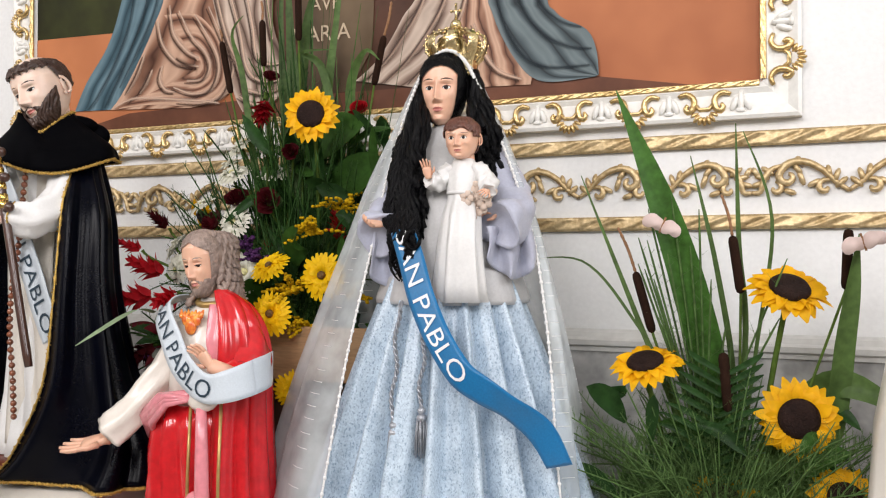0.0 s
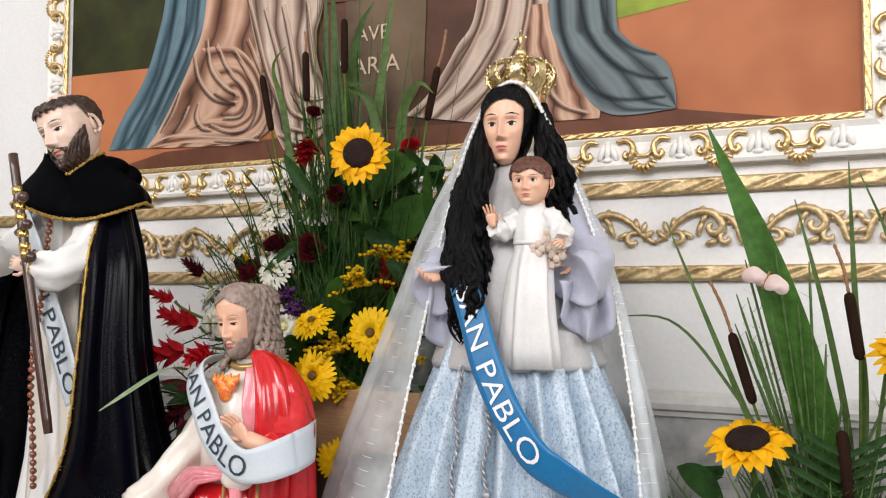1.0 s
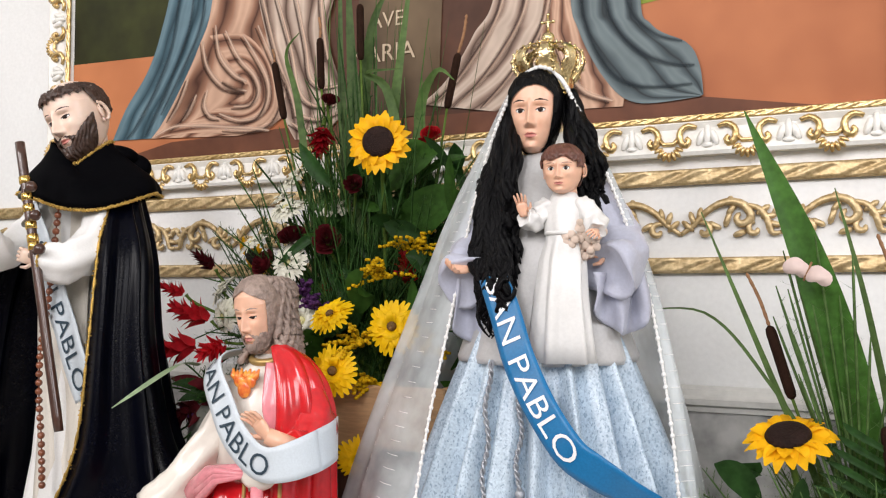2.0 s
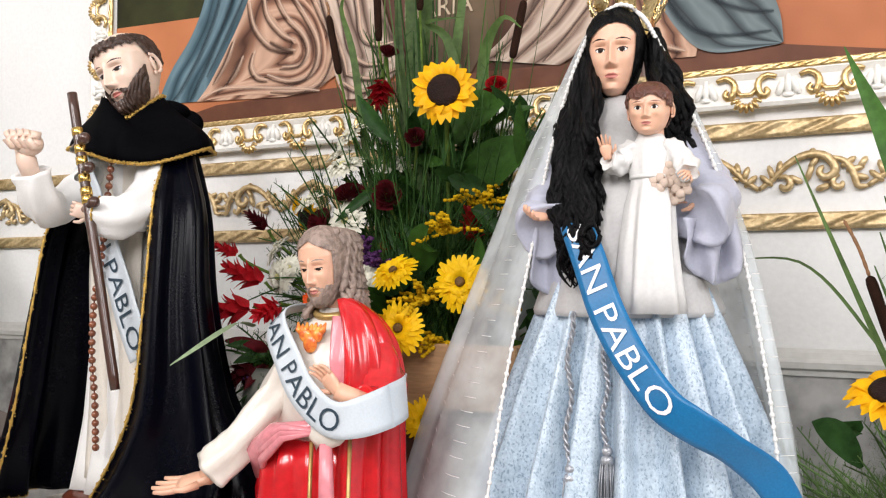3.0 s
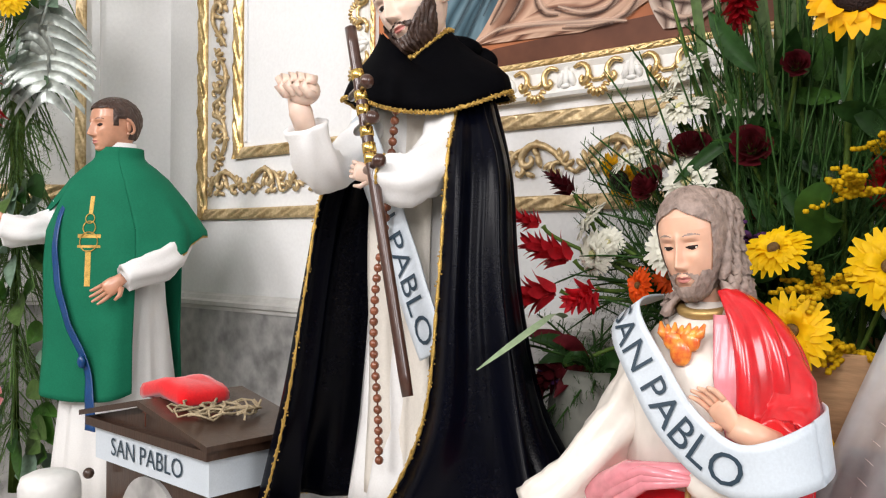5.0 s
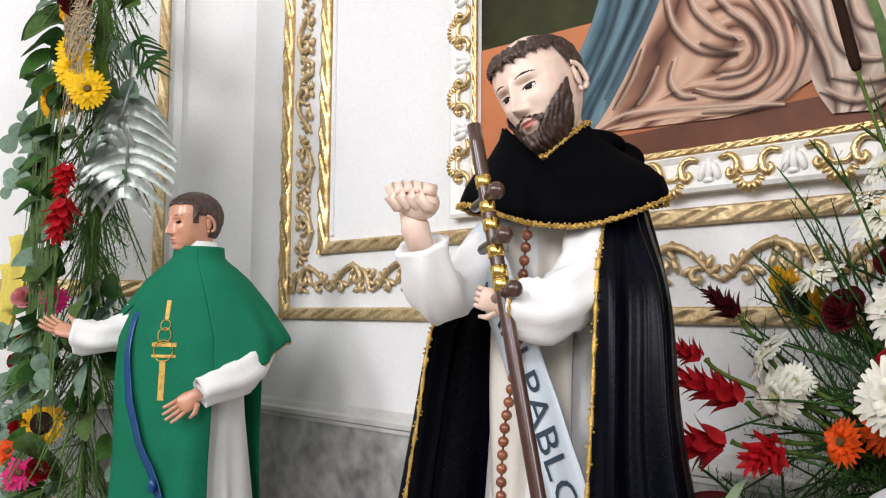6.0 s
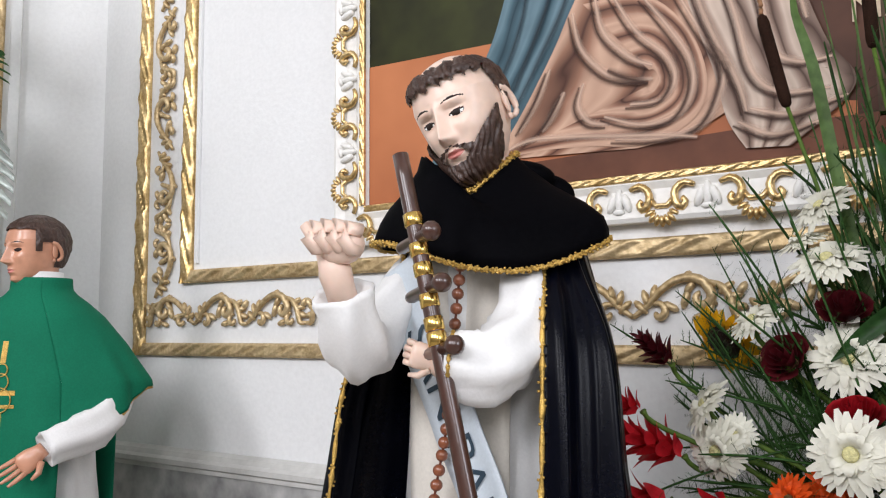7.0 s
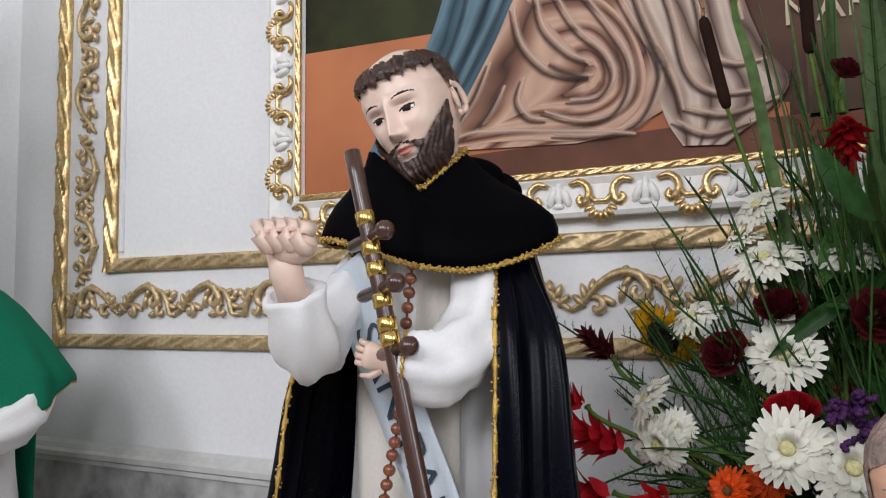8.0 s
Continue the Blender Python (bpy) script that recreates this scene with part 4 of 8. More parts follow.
def hand(g, wrist, tip, palm, size, skin, curl=0.3, thumb=1, spread=1.0):
    """A hand: palm, four fingers and a thumb, from wrist towards tip; palm: the way the palm faces."""
    wrist, tip, palm = Vector(wrist), Vector(tip), Vector(palm).normalized()
    d = (tip - wrist).normalized()
    side = d.cross(palm).normalized()
    palm = side.cross(d)
    s = size
    rings = []
    for u, w, t in ((-0.15, 0.30, 0.26), (0.1, 0.33, 0.2), (0.45, 0.44, 0.2), (0.8, 0.46, 0.18), (0.98, 0.38, 0.13)):
        c = wrist + d * s * u
        rings.append([c + side * s * w * math.cos(a) + palm * s * t * math.sin(a) for a in (2 * math.pi * k / 14 for k in range(14))])
    g.loft(rings, mat=skin)
    for i in range(4):
        o = (-0.33 + 0.22 * i)
        ln = s * (0.85, 0.98, 0.92, 0.72)[i]
        p = wrist + d * s * 0.88 + side * s * o
        path, ang = [p], 0.0
        for k in range(3):
            ang += curl * (0.6 + 0.5 * k)
            dirn = (d + side * 0.16 * spread * (i - 1.5)).normalized() * math.cos(ang) + palm * math.sin(ang)
            path.append(path[-1] + dirn * ln / 3)
        g.tube(path, [s * 0.11, s * 0.105, s * 0.095, s * 0.06], 8, mat=skin)
    p = wrist + d * s * 0.25 + side * s * 0.36 * thumb
    q = p + (d * 0.7 + side * 0.75 * thumb + palm * 0.3).normalized() * s * 0.45
    g.tube([p, q, q + (d + side * 0.2 * thumb + palm * 0.3).normalized() * s * 0.35], [s * 0.15, s * 0.12, s * 0.07], 8, mat=skin)


def sleeve(g, path, radii, mat, folds=5, deep=0.06, flat=1.0, n=28, trim=None):
    """Cloth round an arm, with cross folds and an open cuff."""
    P = spline([tuple(p) + (r,) for p, r in zip(path, radii)], 18)
    rings = []
    side = None
    for i, row in enumerate(P):
        p, r = Vector(tuple(row[:3])), float(row[3])
        d = (Vector(P[min(i + 1, 17)][:3]) - Vector(P[max(i - 1, 0)][:3])).normalized()
        side = (d.cross(Vector((0.35, 0.2, 1))) if side is None else side - d * side.dot(d)).normalized()
        top = side.cross(d)
        rings.append([p + r * (1 + deep * math.sin(folds * a + i * 0.4) + 0.7 * deep * abs(math.sin(i * 0.9 + a)) + deep * 0.5 * math.sin(i * 1.1 - 2 * a) + 0.35 * deep * math.sin(i * 2.6 + 3 * a)) * (math.cos(a) * side + flat * math.sin(a) * top)
                      for a in (2 * math.pi * k / n for k in range(n))])
    last = Vector(P[-1][:3])
    for k in (0.86, 0.5):
        rings.append([last + (q - last) * k - (Vector(P[-1][:3]) - Vector(P[-4][:3])) * (0.15 if k == 0.86 else 0.5) for q in rings[17]])
    g.loft(rings, mat=mat)
    if trim is not None:
        rim = [q + (q - last) * 0.03 for q in rings[16]]
        loop = spline([tuple(q) for q in rim + rim[:1]], 90)
        g.tube(loop, [0.0022 + 0.0008 * math.sin(i * 1.9) for i in range(90)], 5, mat=trim)


def shell(rows, count, deep=0.0, folds=9, thick=0.003, ramp=True, seed=0.0):
    """An open hanging cloth: rows of stations in plan (x, y, z) from top to bottom, with folds that deepen downwards."""
    cols = [spline(r, count) for r in rows]
    down = 4 * (len(rows) - 1) + 1
    grid = list(zip(*[spline([c[i] for c in cols], down) for i in range(count)]))
    out = []
    for j, r in enumerate(grid):
        u = j / (down - 1)
        line = []
        for i, p in enumerate(r):
            p = Vector(p)
            t = Vector(r[min(i + 1, count - 1)]) - Vector(r[max(i - 1, 0)])
            nrm = Vector((t.y, -t.x, 0)).normalized()
            amp = deep * (u if ramp else 1)
            s = i / count
            wander = 1.6 * noise.noise((s * 5, u * 1.7, seed * 7))
            w = math.sin(folds * 2 * math.pi * s + seed + 0.9 * u + wander) + 0.45 * math.sin(folds * 3.4 * math.pi * s + 1.3 + seed + 1.7 * wander) + 0.3 * noise.noise((s * 26, u * 3, seed))
            line.append(p + nrm * amp * w)
        out.append(line)
    return out


def cloth_from(grid, thick=0.003, uvs=False, mat=0):
    """A sheet with thickness from a grid of points."""
    g = Geo()
    n, m = len(grid[0]), len(grid)
    back = []
    for j in range(m):
        row = []
        for i in range(n):
            t = grid[j][min(i + 1, n - 1)] - grid[j][max(i - 1, 0)]
            s = grid[min(j + 1, m - 1)][i] - grid[max(j - 1, 0)][i]
            row.append(grid[j][i] + t.cross(s).normalized() * thick)
        back.append(row)
    rings = [list(grid[j]) + list(reversed(back[j])) for j in range(m)]
    g.loft(rings, uvs=uvs, mat=mat)
    return g


def braid(path, width, lift, mat_parent, name="gold_trim", mat=None, fringe=0.0, out=None):
    """A knobbly braid along an edge, made of small loops."""
    g = Geo()
    pts = spline([tuple(p) for p in path], max(8, int(len(path) * 3)))
    P = [Vector(p) for p in pts]
    rad = [width * (0.8 + 0.35 * math.sin(i * 2.4)) for i in range(len(P))]
    g.tube(P, rad, 6)
    for i in range(len(P) - 1):
        a, b = P[i], P[i + 1]
        for k in range(3):
            c = a + (b - a) * (k / 3)
            o = Vector((math.sin(i * 3.1 + k * 2.2), math.cos(i * 2.3 + k * 1.7), math.sin(i + k * 2.9))) * width * 0.9
            g.blob(c + o, (width * 0.6,) * 3, None, 5, 4)
    return part(name, g, mat or TRIM_GOLD, mat_parent, "gold braid")


# ---- friar with a cape ----
FR = Body(-1.989, 1.743, 0)
g = Geo()
alb = []
for z, rl, rf, f, dp in ((1.004, 0.152, 0.1, 0.012, 0.07), (1.06, 0.146, 0.09, 0.01, 0.07), (1.15, 0.138, 0.08, 0.005, 0.065), (1.3, 0.125, 0.075, 0.005, 0.055), (1.45, 0.115, 0.07, 0.005, 0.045),
                         (1.56, 0.112, 0.07, 0.005, 0.03), (1.66, 0.12, 0.072, 0.0, 0.02), (1.73, 0.11, 0.07, 0.0, 0.0), (1.775, 0.055, 0.05, 0.0, 0.0)):
    alb.append(FR.ring(z, rl, rf, 0, f, 72, 11, dp, z * 1.3))
g.loft(alb, mat=3)
# scapular that hangs down the front
sc = [[FR(l, 0.086 + 0.005 * math.sin(l * 70 + 3 * z) - 0.02 * (z - 1.06) + 0.004 * math.sin(z * 14), z) for l in np.linspace(-0.07, 0.075, 14).tolist()] for z in np.linspace(1.03, 1.7, 24).tolist()]
k = cloth_from(sc, 0.004)
g.add(k.v, k.f, 4)
sleeve(g, [(-2.06, 1.69, 1.69), (-2.07, 1.6, 1.6), (-2.035, 1.525, 1.59), (-2.024, 1.487, 1.652)], [0.03, 0.034, 0.034, 0.031], 3, 5, 0.1)
sleeve(g, [(-1.905, 1.7, 1.69), (-1.885, 1.645, 1.605), (-1.9, 1.595, 1.568), (-1.94, 1.567, 1.567)], [0.033, 0.036, 0.039, 0.035], 3, 5, 0.1, trim=7)
g.tube([(-1.915, 1.57, 1.567), (-1.95, 1.565, 1.572)], [0.018, 0.017], 14, mat=0)
g.tube([(-2.026, 1.492, 1.64), (-2.028, 1.48, 1.672), (-2.036, 1.478, 1.7)], [0.017, 0.019, 0.016], 14, mat=0)
# raised half-closed fist
KN = Vector((-0.9, -0.42, 0.05)).normalized()
FO = Vector((-0.35, -0.93, 0.0)).normalized()
g.blob((-2.016, 1.476, 1.702), (0.028, 0.019, 0.023), Matrix.Rotation(radians(22), 3, "Z"), 14, 10, mat=0)
for q in range(4):
    k0 = Vector((-2.018, 1.468, 1.72)) + KN * (-0.029 + 0.013 * q) + Vector((0, 0, -0.002 * abs(q - 1.4)))
    g.tube([k0, k0 + FO * 0.016 + Vector((0, 0, 0.003)), k0 + FO * 0.022 + Vector((0, 0, -0.01)), k0 + FO * 0.012 + Vector((0, 0, -0.021)), k0 + FO * 0.001 + Vector((0, 0, -0.022))], [0.0088, 0.0088, 0.0084, 0.008, 0.006], 9, mat=0)
k0 = Vector((-2.014, 1.466, 1.7)) + KN * 0.014
g.tube([k0, k0 + KN * 0.012 + Vector((0, 0, 0.01)), k0 + KN * 0.023 + Vector((0, 0, 0.022))], [0.011, 0.0088, 0.006], 9, mat=0)
hand(g, (-1.945, 1.562, 1.573), (-1.98, 1.535, 1.585), (-0.5, 0.7, 0.1), 0.034, 0, curl=0.9, thumb=1, spread=0.2)
g.loft([FR.ring(z, rl, rf, n=40) for z, rl, rf in ((0.952, 0.175, 0.14), (0.985, 0.175, 0.14), (0.992, 0.165, 0.13), (1.0, 0.15, 0.12))], mat=5)
def jaw(d, v, top=-0.1):
    """Where a full beard grows: along the jaw, round the chin, and the moustache."""
    d = abs(d)
    edge = -0.69 if d < 14 else -0.69 + (d - 14) * (0.69 - 0.42) / 30 if d < 44 else -0.42 + (d - 44) * (0.42 + top) / 34
    lips = (d / 19) ** 2 + ((v + 0.585) / 0.105) ** 2 < 1
    tash = d < 34 and -0.56 + 0.004 * (30 - d) < v + 0.0022 * d < -0.43
    return ((d < 84 and v < edge) or tash) and not lips


def tonsure(d, v):
    """A ring of hair round a shaven crown, scalloped along its lower edge."""
    low = 0.5 + 0.035 * math.sin(d * 0.33) + 0.02 * math.sin(d * 0.71) if abs(d) < 82 else 0.5 - min(1.0, (abs(d) - 82) / 14) * 0.55
    return low < v < 0.775 + 0.015 * math.sin(d * 0.25)


head(g, FR(-0.014, 0.032, 1.892), 2, 15, (0.058, 0.072, 0.083), 0, 1, 2, 6, tonsure, jaw, 0.07, -17, 3, 0.35, 2, waves=17, long_beard=0.1)
solid("friar_statue", g, [SKIN_PALE, HAIR_BROWN, EYE, CLOTH_WHITE, CLOTH_CREAM, WOOD_RED, LIP, TRIM_GOLD],
      "painted friar statue with tonsured brown hair in white habit", "statue")

cape = thing("black_cape", "long black satin cape with gold braid edges on the friar statue", "cape")
rows = [
    [(-2.06, 1.66, 1.745), (-2.085, 1.71, 1.745), (-2.03, 1.79, 1.75), (-1.93, 1.8, 1.75), (-1.872, 1.76, 1.745), (-1.86, 1.72, 1.74), (-1.89, 1.7, 1.735)],
    [(-2.075, 1.64, 1.66), (-2.085, 1.69, 1.67), (-2.03, 1.78, 1.68), (-1.92, 1.79, 1.69), (-1.855, 1.765, 1.68), (-1.838, 1.71, 1.675), (-1.868, 1.672, 1.685)],
    [(-2.125, 1.6, 1.55), (-2.135, 1.7, 1.55), (-2.05, 1.82, 1.55), (-1.92, 1.83, 1.55), (-1.84, 1.775, 1.57), (-1.797, 1.69, 1.58), (-1.842, 1.622, 1.6)],
    [(-2.135, 1.57, 1.4), (-2.165, 1.7, 1.4), (-2.05, 1.84, 1.4), (-1.92, 1.85, 1.4), (-1.83, 1.78, 1.4), (-1.778, 1.67, 1.4), (-1.828, 1.588, 1.4)],
    [(-2.18, 1.565, 1.2), (-2.21, 1.72, 1.2), (-2.06, 1.86, 1.2), (-1.9, 1.87, 1.2), (-1.79, 1.79, 1.2), (-1.735, 1.66, 1.2), (-1.84, 1.565, 1.2)],
    [(-2.235, 1.57, 1.06), (-2.25, 1.73, 1.06), (-2.06, 1.88, 1.06), (-1.88, 1.88, 1.06), (-1.7, 1.79, 1.06), (-1.675, 1.64, 1.06), (-1.93, 1.555, 1.04)],
    [(-2.285, 1.58, 0.965), (-2.28, 1.74, 0.965), (-2.06, 1.89, 0.965), (-1.87, 1.89, 0.965), (-1.67, 1.79, 0.965), (-1.665, 1.61, 0.965), (-2.02, 1.572, 0.972)],
]
grid = shell(rows, 230, 0.02, 10, seed=0.6)
part("cape_cloth", cloth_from(grid, -0.004), CLOTH_BLACK, cape, "black satin cloth")
braid([r[0] for r in grid[1:]], 0.0034, 0, cape)
braid([r[-1] for r in grid[1:]], 0.0034, 0, cape)
braid([r for r in grid[-1][0:36]], 0.0034, 0, cape)
braid([r for r in grid[-1][172:230]], 0.0034, 0, cape)

capelet = thing("black_capelet", "short black velvet shoulder cape with hood and gold braid", "cape")
rings = []
for z, rl, rf, l, f, dp, up, vee in ((1.84, 0.066, 0.064, -0.024, 0.012, 0, 0, 0.062), (1.822, 0.078, 0.072, -0.02, 0.008, 0.0, 0, 0.052), (1.792, 0.105, 0.088, -0.014, 0.004, 0.01, 0.004, 0.03), (1.757, 0.142, 0.106, -0.004, 0.006, 0.018, 0.012, 0.014),
                                    (1.725, 0.159, 0.116, 0.004, 0.01, 0.026, 0.024, 0), (1.695, 0.164, 0.122, 0.006, 0.012, 0.03, 0.038, 0), (1.675, 0.165, 0.125, 0.006, 0.014, 0.03, 0.046, 0)):
    ring = FR.ring(z, rl, rf, l, f, 96, 6, dp, 0.9)
    for q, p in enumerate(ring):
        off = abs((q * 3.75 - 56 + 180) % 360 - 180)
        p.z += up * 0.5 * (1 - math.cos(math.pi * min(off, 78) / 78)) - vee * max(0.0, 1 - off / 75) ** 1.3
    rings.append(ring)
inner = [[p + (FR(0, 0, p.z) - p) * 0.05 for p in r] for r in reversed(rings)]
g = Geo()
g.loft(rings + inner, caps=False)
part("capelet_cloth", g, CLOTH_CAPELET, capelet)
braid(rings[-1] + rings[-1][:1], 0.0032, 0, capelet)
g = Geo()
g.blob(FR(0.0, -0.045, 1.812), (0.074, 0.05, 0.03), None, 24, 14)
g.blob(FR(0.03, -0.075, 1.79), (0.06, 0.03, 0.035), None, 24, 14)
part("hood", g, CLOTH_CAPELET, capelet)
braid([p + Vector((0, 0, 0.003)) for p in (rings[0] + rings[0])[88:113:2]], 0.0032, 0, capelet)

# staff with pegs
staff = thing("wooden_staff", "dark wooden staff with knobbed pegs and brass bands", "staff")
S0, S1 = Vector((-1.992, 1.552, 1.812)), Vector((-1.84, 1.53, 1.24))
axis = (S1 - S0).normalized()
g = Geo()
g.tube([S0 + (S1 - S0) * k / 20 for k in range(21)], [0.0095] * 20 + [0.0085], 14)
part("rod", g, WOOD_STAFF, staff)
pegdir = Vector((0.9, -0.4, 0.2)).normalized()
for i, d in enumerate((0.105, 0.165, 0.235)):
    c = S0 + axis * d
    g = Geo()
    a, b = c - pegdir * 0.042, c + pegdir * 0.028
    g.tube([a, a + pegdir * 0.006, b - pegdir * 0.004, b], [0.006, 0.0075, 0.007, 0.0095], 10)
    g.blob(b + pegdir * 0.004, (0.0115, 0.0115, 0.0115), None, 12, 8)
    part("peg", g, WOOD_STAFF, staff)
for d in (0.082, 0.118, 0.142, 0.178, 0.205, 0.222):
    g = Geo()
    c = S0 + axis * d
    g.tube([c - axis * 0.008, c - axis * 0.007, c + axis * 0.007, c + axis * 0.008], [0.0098, 0.0112, 0.0112, 0.0098], 14)
    part("brass_band", g, BRASS, staff)

# sash with dark letters
OUT = (0.1, -1, 0.1)
band = Band([((-2.062, 1.637, 1.69), (0.028, -0.008, 0.012)), ((-2.025, 1.63, 1.612), (0.029, 0, 0.013)), ((-1.983, 1.627, 1.527), (0.03, 0, 0.014)),
             ((-1.934, 1.625, 1.425), (0.029, 0.0, 0.014)), ((-1.895, 1.622, 1.34), (0.029, 0.0, 0.014)), ((-1.874, 1.622, 1.29), (0.024, 0.0, 0.012))], OUT)
sash = thing("pale_sash", "pale blue satin sash with dark capital letters across the friar statue", "sash")
part("ribbon", band.cloth(), SASH_PALE, sash)
part("lettering", band.inscribe("SAN PABLO", 0.085, 0.036, 0.34), INK_DARK, sash, "dark capital letters")


def rosary_at(path, r, name="rosary", label="brown wooden rosary beads hanging down the friar's habit"):
    ro = thing(name, label, "rosary")
    P = [Vector(p) for p in spline(path, 200)]
    me = None
    acc, last, k = 0.0, P[0], 0
    for p in P[1:]:
        acc += (p - last).length
        last = p
        if acc > r * 2.05:
            acc = 0
            if me is None:
                gg = Geo()
                gg.blob((0, 0, 0), (r, r, r), None, 10, 7)
                me = gg.mesh("bead", BEAD)
            ob = put_piece("bead", me, ro, Matrix.Translation(p))
            k += 1
    gg = Geo()
    gg.tube(P[::4], r * 0.22, 5)
    part("cord", gg, WOOD_RED, ro)
    return ro


rosary_at([(-1.948, 1.615, 1.7), (-1.958, 1.614, 1.62), (-1.968, 1.61, 1.5), (-1.99, 1.612, 1.4), (-1.995, 1.612, 1.3), (-1.985, 1.612, 1.2), (-1.978, 1.61, 1.1)], 0.0075)

# ---- statue with a red mantle ----
JE = Body(-1.428, 1.652, 2)
g = Geo()
rings = []
for z, rl, rf, f, dp in ((1.16, 0.106, 0.085, 0.01, 0.03), (1.24, 0.1, 0.08, 0.012, 0.025), (1.3, 0.1, 0.078, 0.012, 0.015), (1.335, 0.09, 0.07, 0.008, 0.008), (1.362, 0.07, 0.056, 0.002, 0), (1.38, 0.042, 0.042, 0.0, 0), (1.395, 0.032, 0.034, 0.002, 0)):
    rings.append(JE.ring(z, rl, rf, 0, f, 48, 9, dp, z))
g.loft(rings, mat=3)
def ridged(z, rl, rf, f, deep):
    out = []
    for q in range(144):
        a = 2 * math.pi * q / 144
        slant = 5.5 * (1.22 - z) * max(0.0, math.cos(a - 2.4))
        w = 1 + deep * (1 - 2.2 * abs(math.sin(6.5 * a + slant)) ** 0.7) + 0.4 * deep * math.sin(17 * a + 2 * slant)
        out.append(JE(-0.016 + rl * w * math.cos(a), f + rf * w * math.sin(a), z - 0.015 * math.sin(a)))
    return out


g.loft([ridged(*r) for r in ((0.69, 0.168, 0.118, 0.0, 0.09), (0.8, 0.158, 0.116, 0.0, 0.09), (0.9, 0.148, 0.114, 0.002, 0.085), (1.0, 0.14, 0.11, 0.005, 0.08), (1.08, 0.132, 0.106, 0.01, 0.07), (1.14, 0.124, 0.1, 0.01, 0.05), (1.19, 0.112, 0.09, 0.01, 0.02))], mat=4)
# mantle over its left shoulder
rows = []
for z, r0, r1 in ((1.402, 0.036, 0.046), (1.39, 0.058, 0.058), (1.37, 0.08, 0.068), (1.335, 0.1, 0.08), (1.28, 0.111, 0.09), (1.2, 0.116, 0.098), (1.08, 0.128, 0.108), (0.9, 0.146, 0.12), (0.7, 0.165, 0.128)):
    rows.append([JE(0.004 - 0.02 * min(1.0, max(0.0, (1.28 - z) * 4)) + r0 * math.cos(a), r1 * math.sin(a) + 0.006, z + 0.008 * math.sin(2.5 * a)) for a in np.linspace(radians(-100), radians(58), 9).tolist()])
k = cloth_from(shell(rows, 70, 0.009, 7, seed=0.4), 0.005)
g.add(k.v, k.f, 4)
sleeve(g, [JE(0.07, 0.01, 1.345), JE(0.104, 0.03, 1.27), JE(0.11, 0.075, 1.235), JE(0.108, 0.115, 1.252)], [0.03, 0.036, 0.034, 0.026], 4, 5, 0.09)
# pink lining along the mantle's edge, and belt swath
rows = []
for u in np.linspace(0, 1, 14).tolist():
    z = 1.383 - 0.15 * u
    rows.append([JE(l, 0.018 + (0.05 + 0.03 * min(1, u * 2)) * math.sqrt(max(0.1, 1 - (l / 0.105) ** 2)) + 0.004 * math.sin(v * 6 + u * 4), z) for v, l in ((v, 0.026 + 0.026 * u + 0.03 * v) for v in np.linspace(0, 1, 8).tolist())])
k = cloth_from(rows, 0.004)
g.add(k.v, k.f, 5)
g.tube([JE(-0.135, 0.02, 1.1), JE(-0.115, 0.075, 1.15), JE(-0.06, 0.108, 1.19), JE(0.02, 0.118, 1.205), JE(0.08, 0.105, 1.2)], [0.026, 0.022, 0.015, 0.011, 0.008], 12, mat=5, flat=1.0)
for q in range(3):
    g.tube([JE(-0.125, 0.045, 1.09 + 0.016 * q), JE(-0.09, 0.1, 1.14 + 0.016 * q), JE(-0.03, 0.128, 1.185 + 0.008 * q), JE(0.04, 0.128, 1.2)], [0.005, 0.009, 0.007, 0.004], 8, mat=5)
g.tube([JE(0.05, 0.125, 1.2), JE(0.055, 0.13, 1.1), JE(0.06, 0.135, 0.95), JE(0.062, 0.138, 0.72)], [0.01, 0.013, 0.016, 0.019], 10, mat=5)
g.blob(JE(0.045, 0.13, 0.995), (0.03, 0.018, 0.024), None, 12, 8, mat=5)
for l in (0.015, 0.087):
    g.tube([JE(l, 0.11, 1.2), JE(l + 0.004, 0.126, 1.05), JE(l + 0.006, 0.136, 0.72)], 0.0035, 8, mat=6)
g.blob(JE(0.05, 0.12, 1.195), (0.035, 0.02, 0.022), None, 12, 8, mat=3)
sleeve(g, [JE(-0.066, 0.008, 1.34), JE(-0.1, 0.03, 1.25), JE(-0.155, 0.075, 1.16), JE(-0.2, 0.095, 1.11)], [0.032, 0.034, 0.031, 0.036], 3, 5, 0.1)
g.tube([JE(-0.18, 0.088, 1.128), JE(-0.212, 0.1, 1.096)], [0.018, 0.016], 12, mat=0)
hand(g, JE(-0.208, 0.1, 1.098), JE(-0.31, 0.135, 1.068), (0.1, -0.35, 1), 0.053, 0, curl=0.12, thumb=-1, spread=0.5)
g.tube([JE(0.11, 0.105, 1.245), JE(0.072, 0.128, 1.268)], [0.018, 0.014], 12, mat=0)
hand(g, JE(0.075, 0.128, 1.265), JE(0.02, 0.135, 1.33), (-0.2, -1, -0.1), 0.034, 0, curl=0.25, thumb=-1, spread=0.3)
g.tube([JE(0.036 * math.cos(a), 0.006 + 0.04 * math.sin(a), 1.392 - 0.012 * math.sin(a)) for a in np.linspace(0, 2 * math.pi, 30)], 0.007, 8, mat=6)
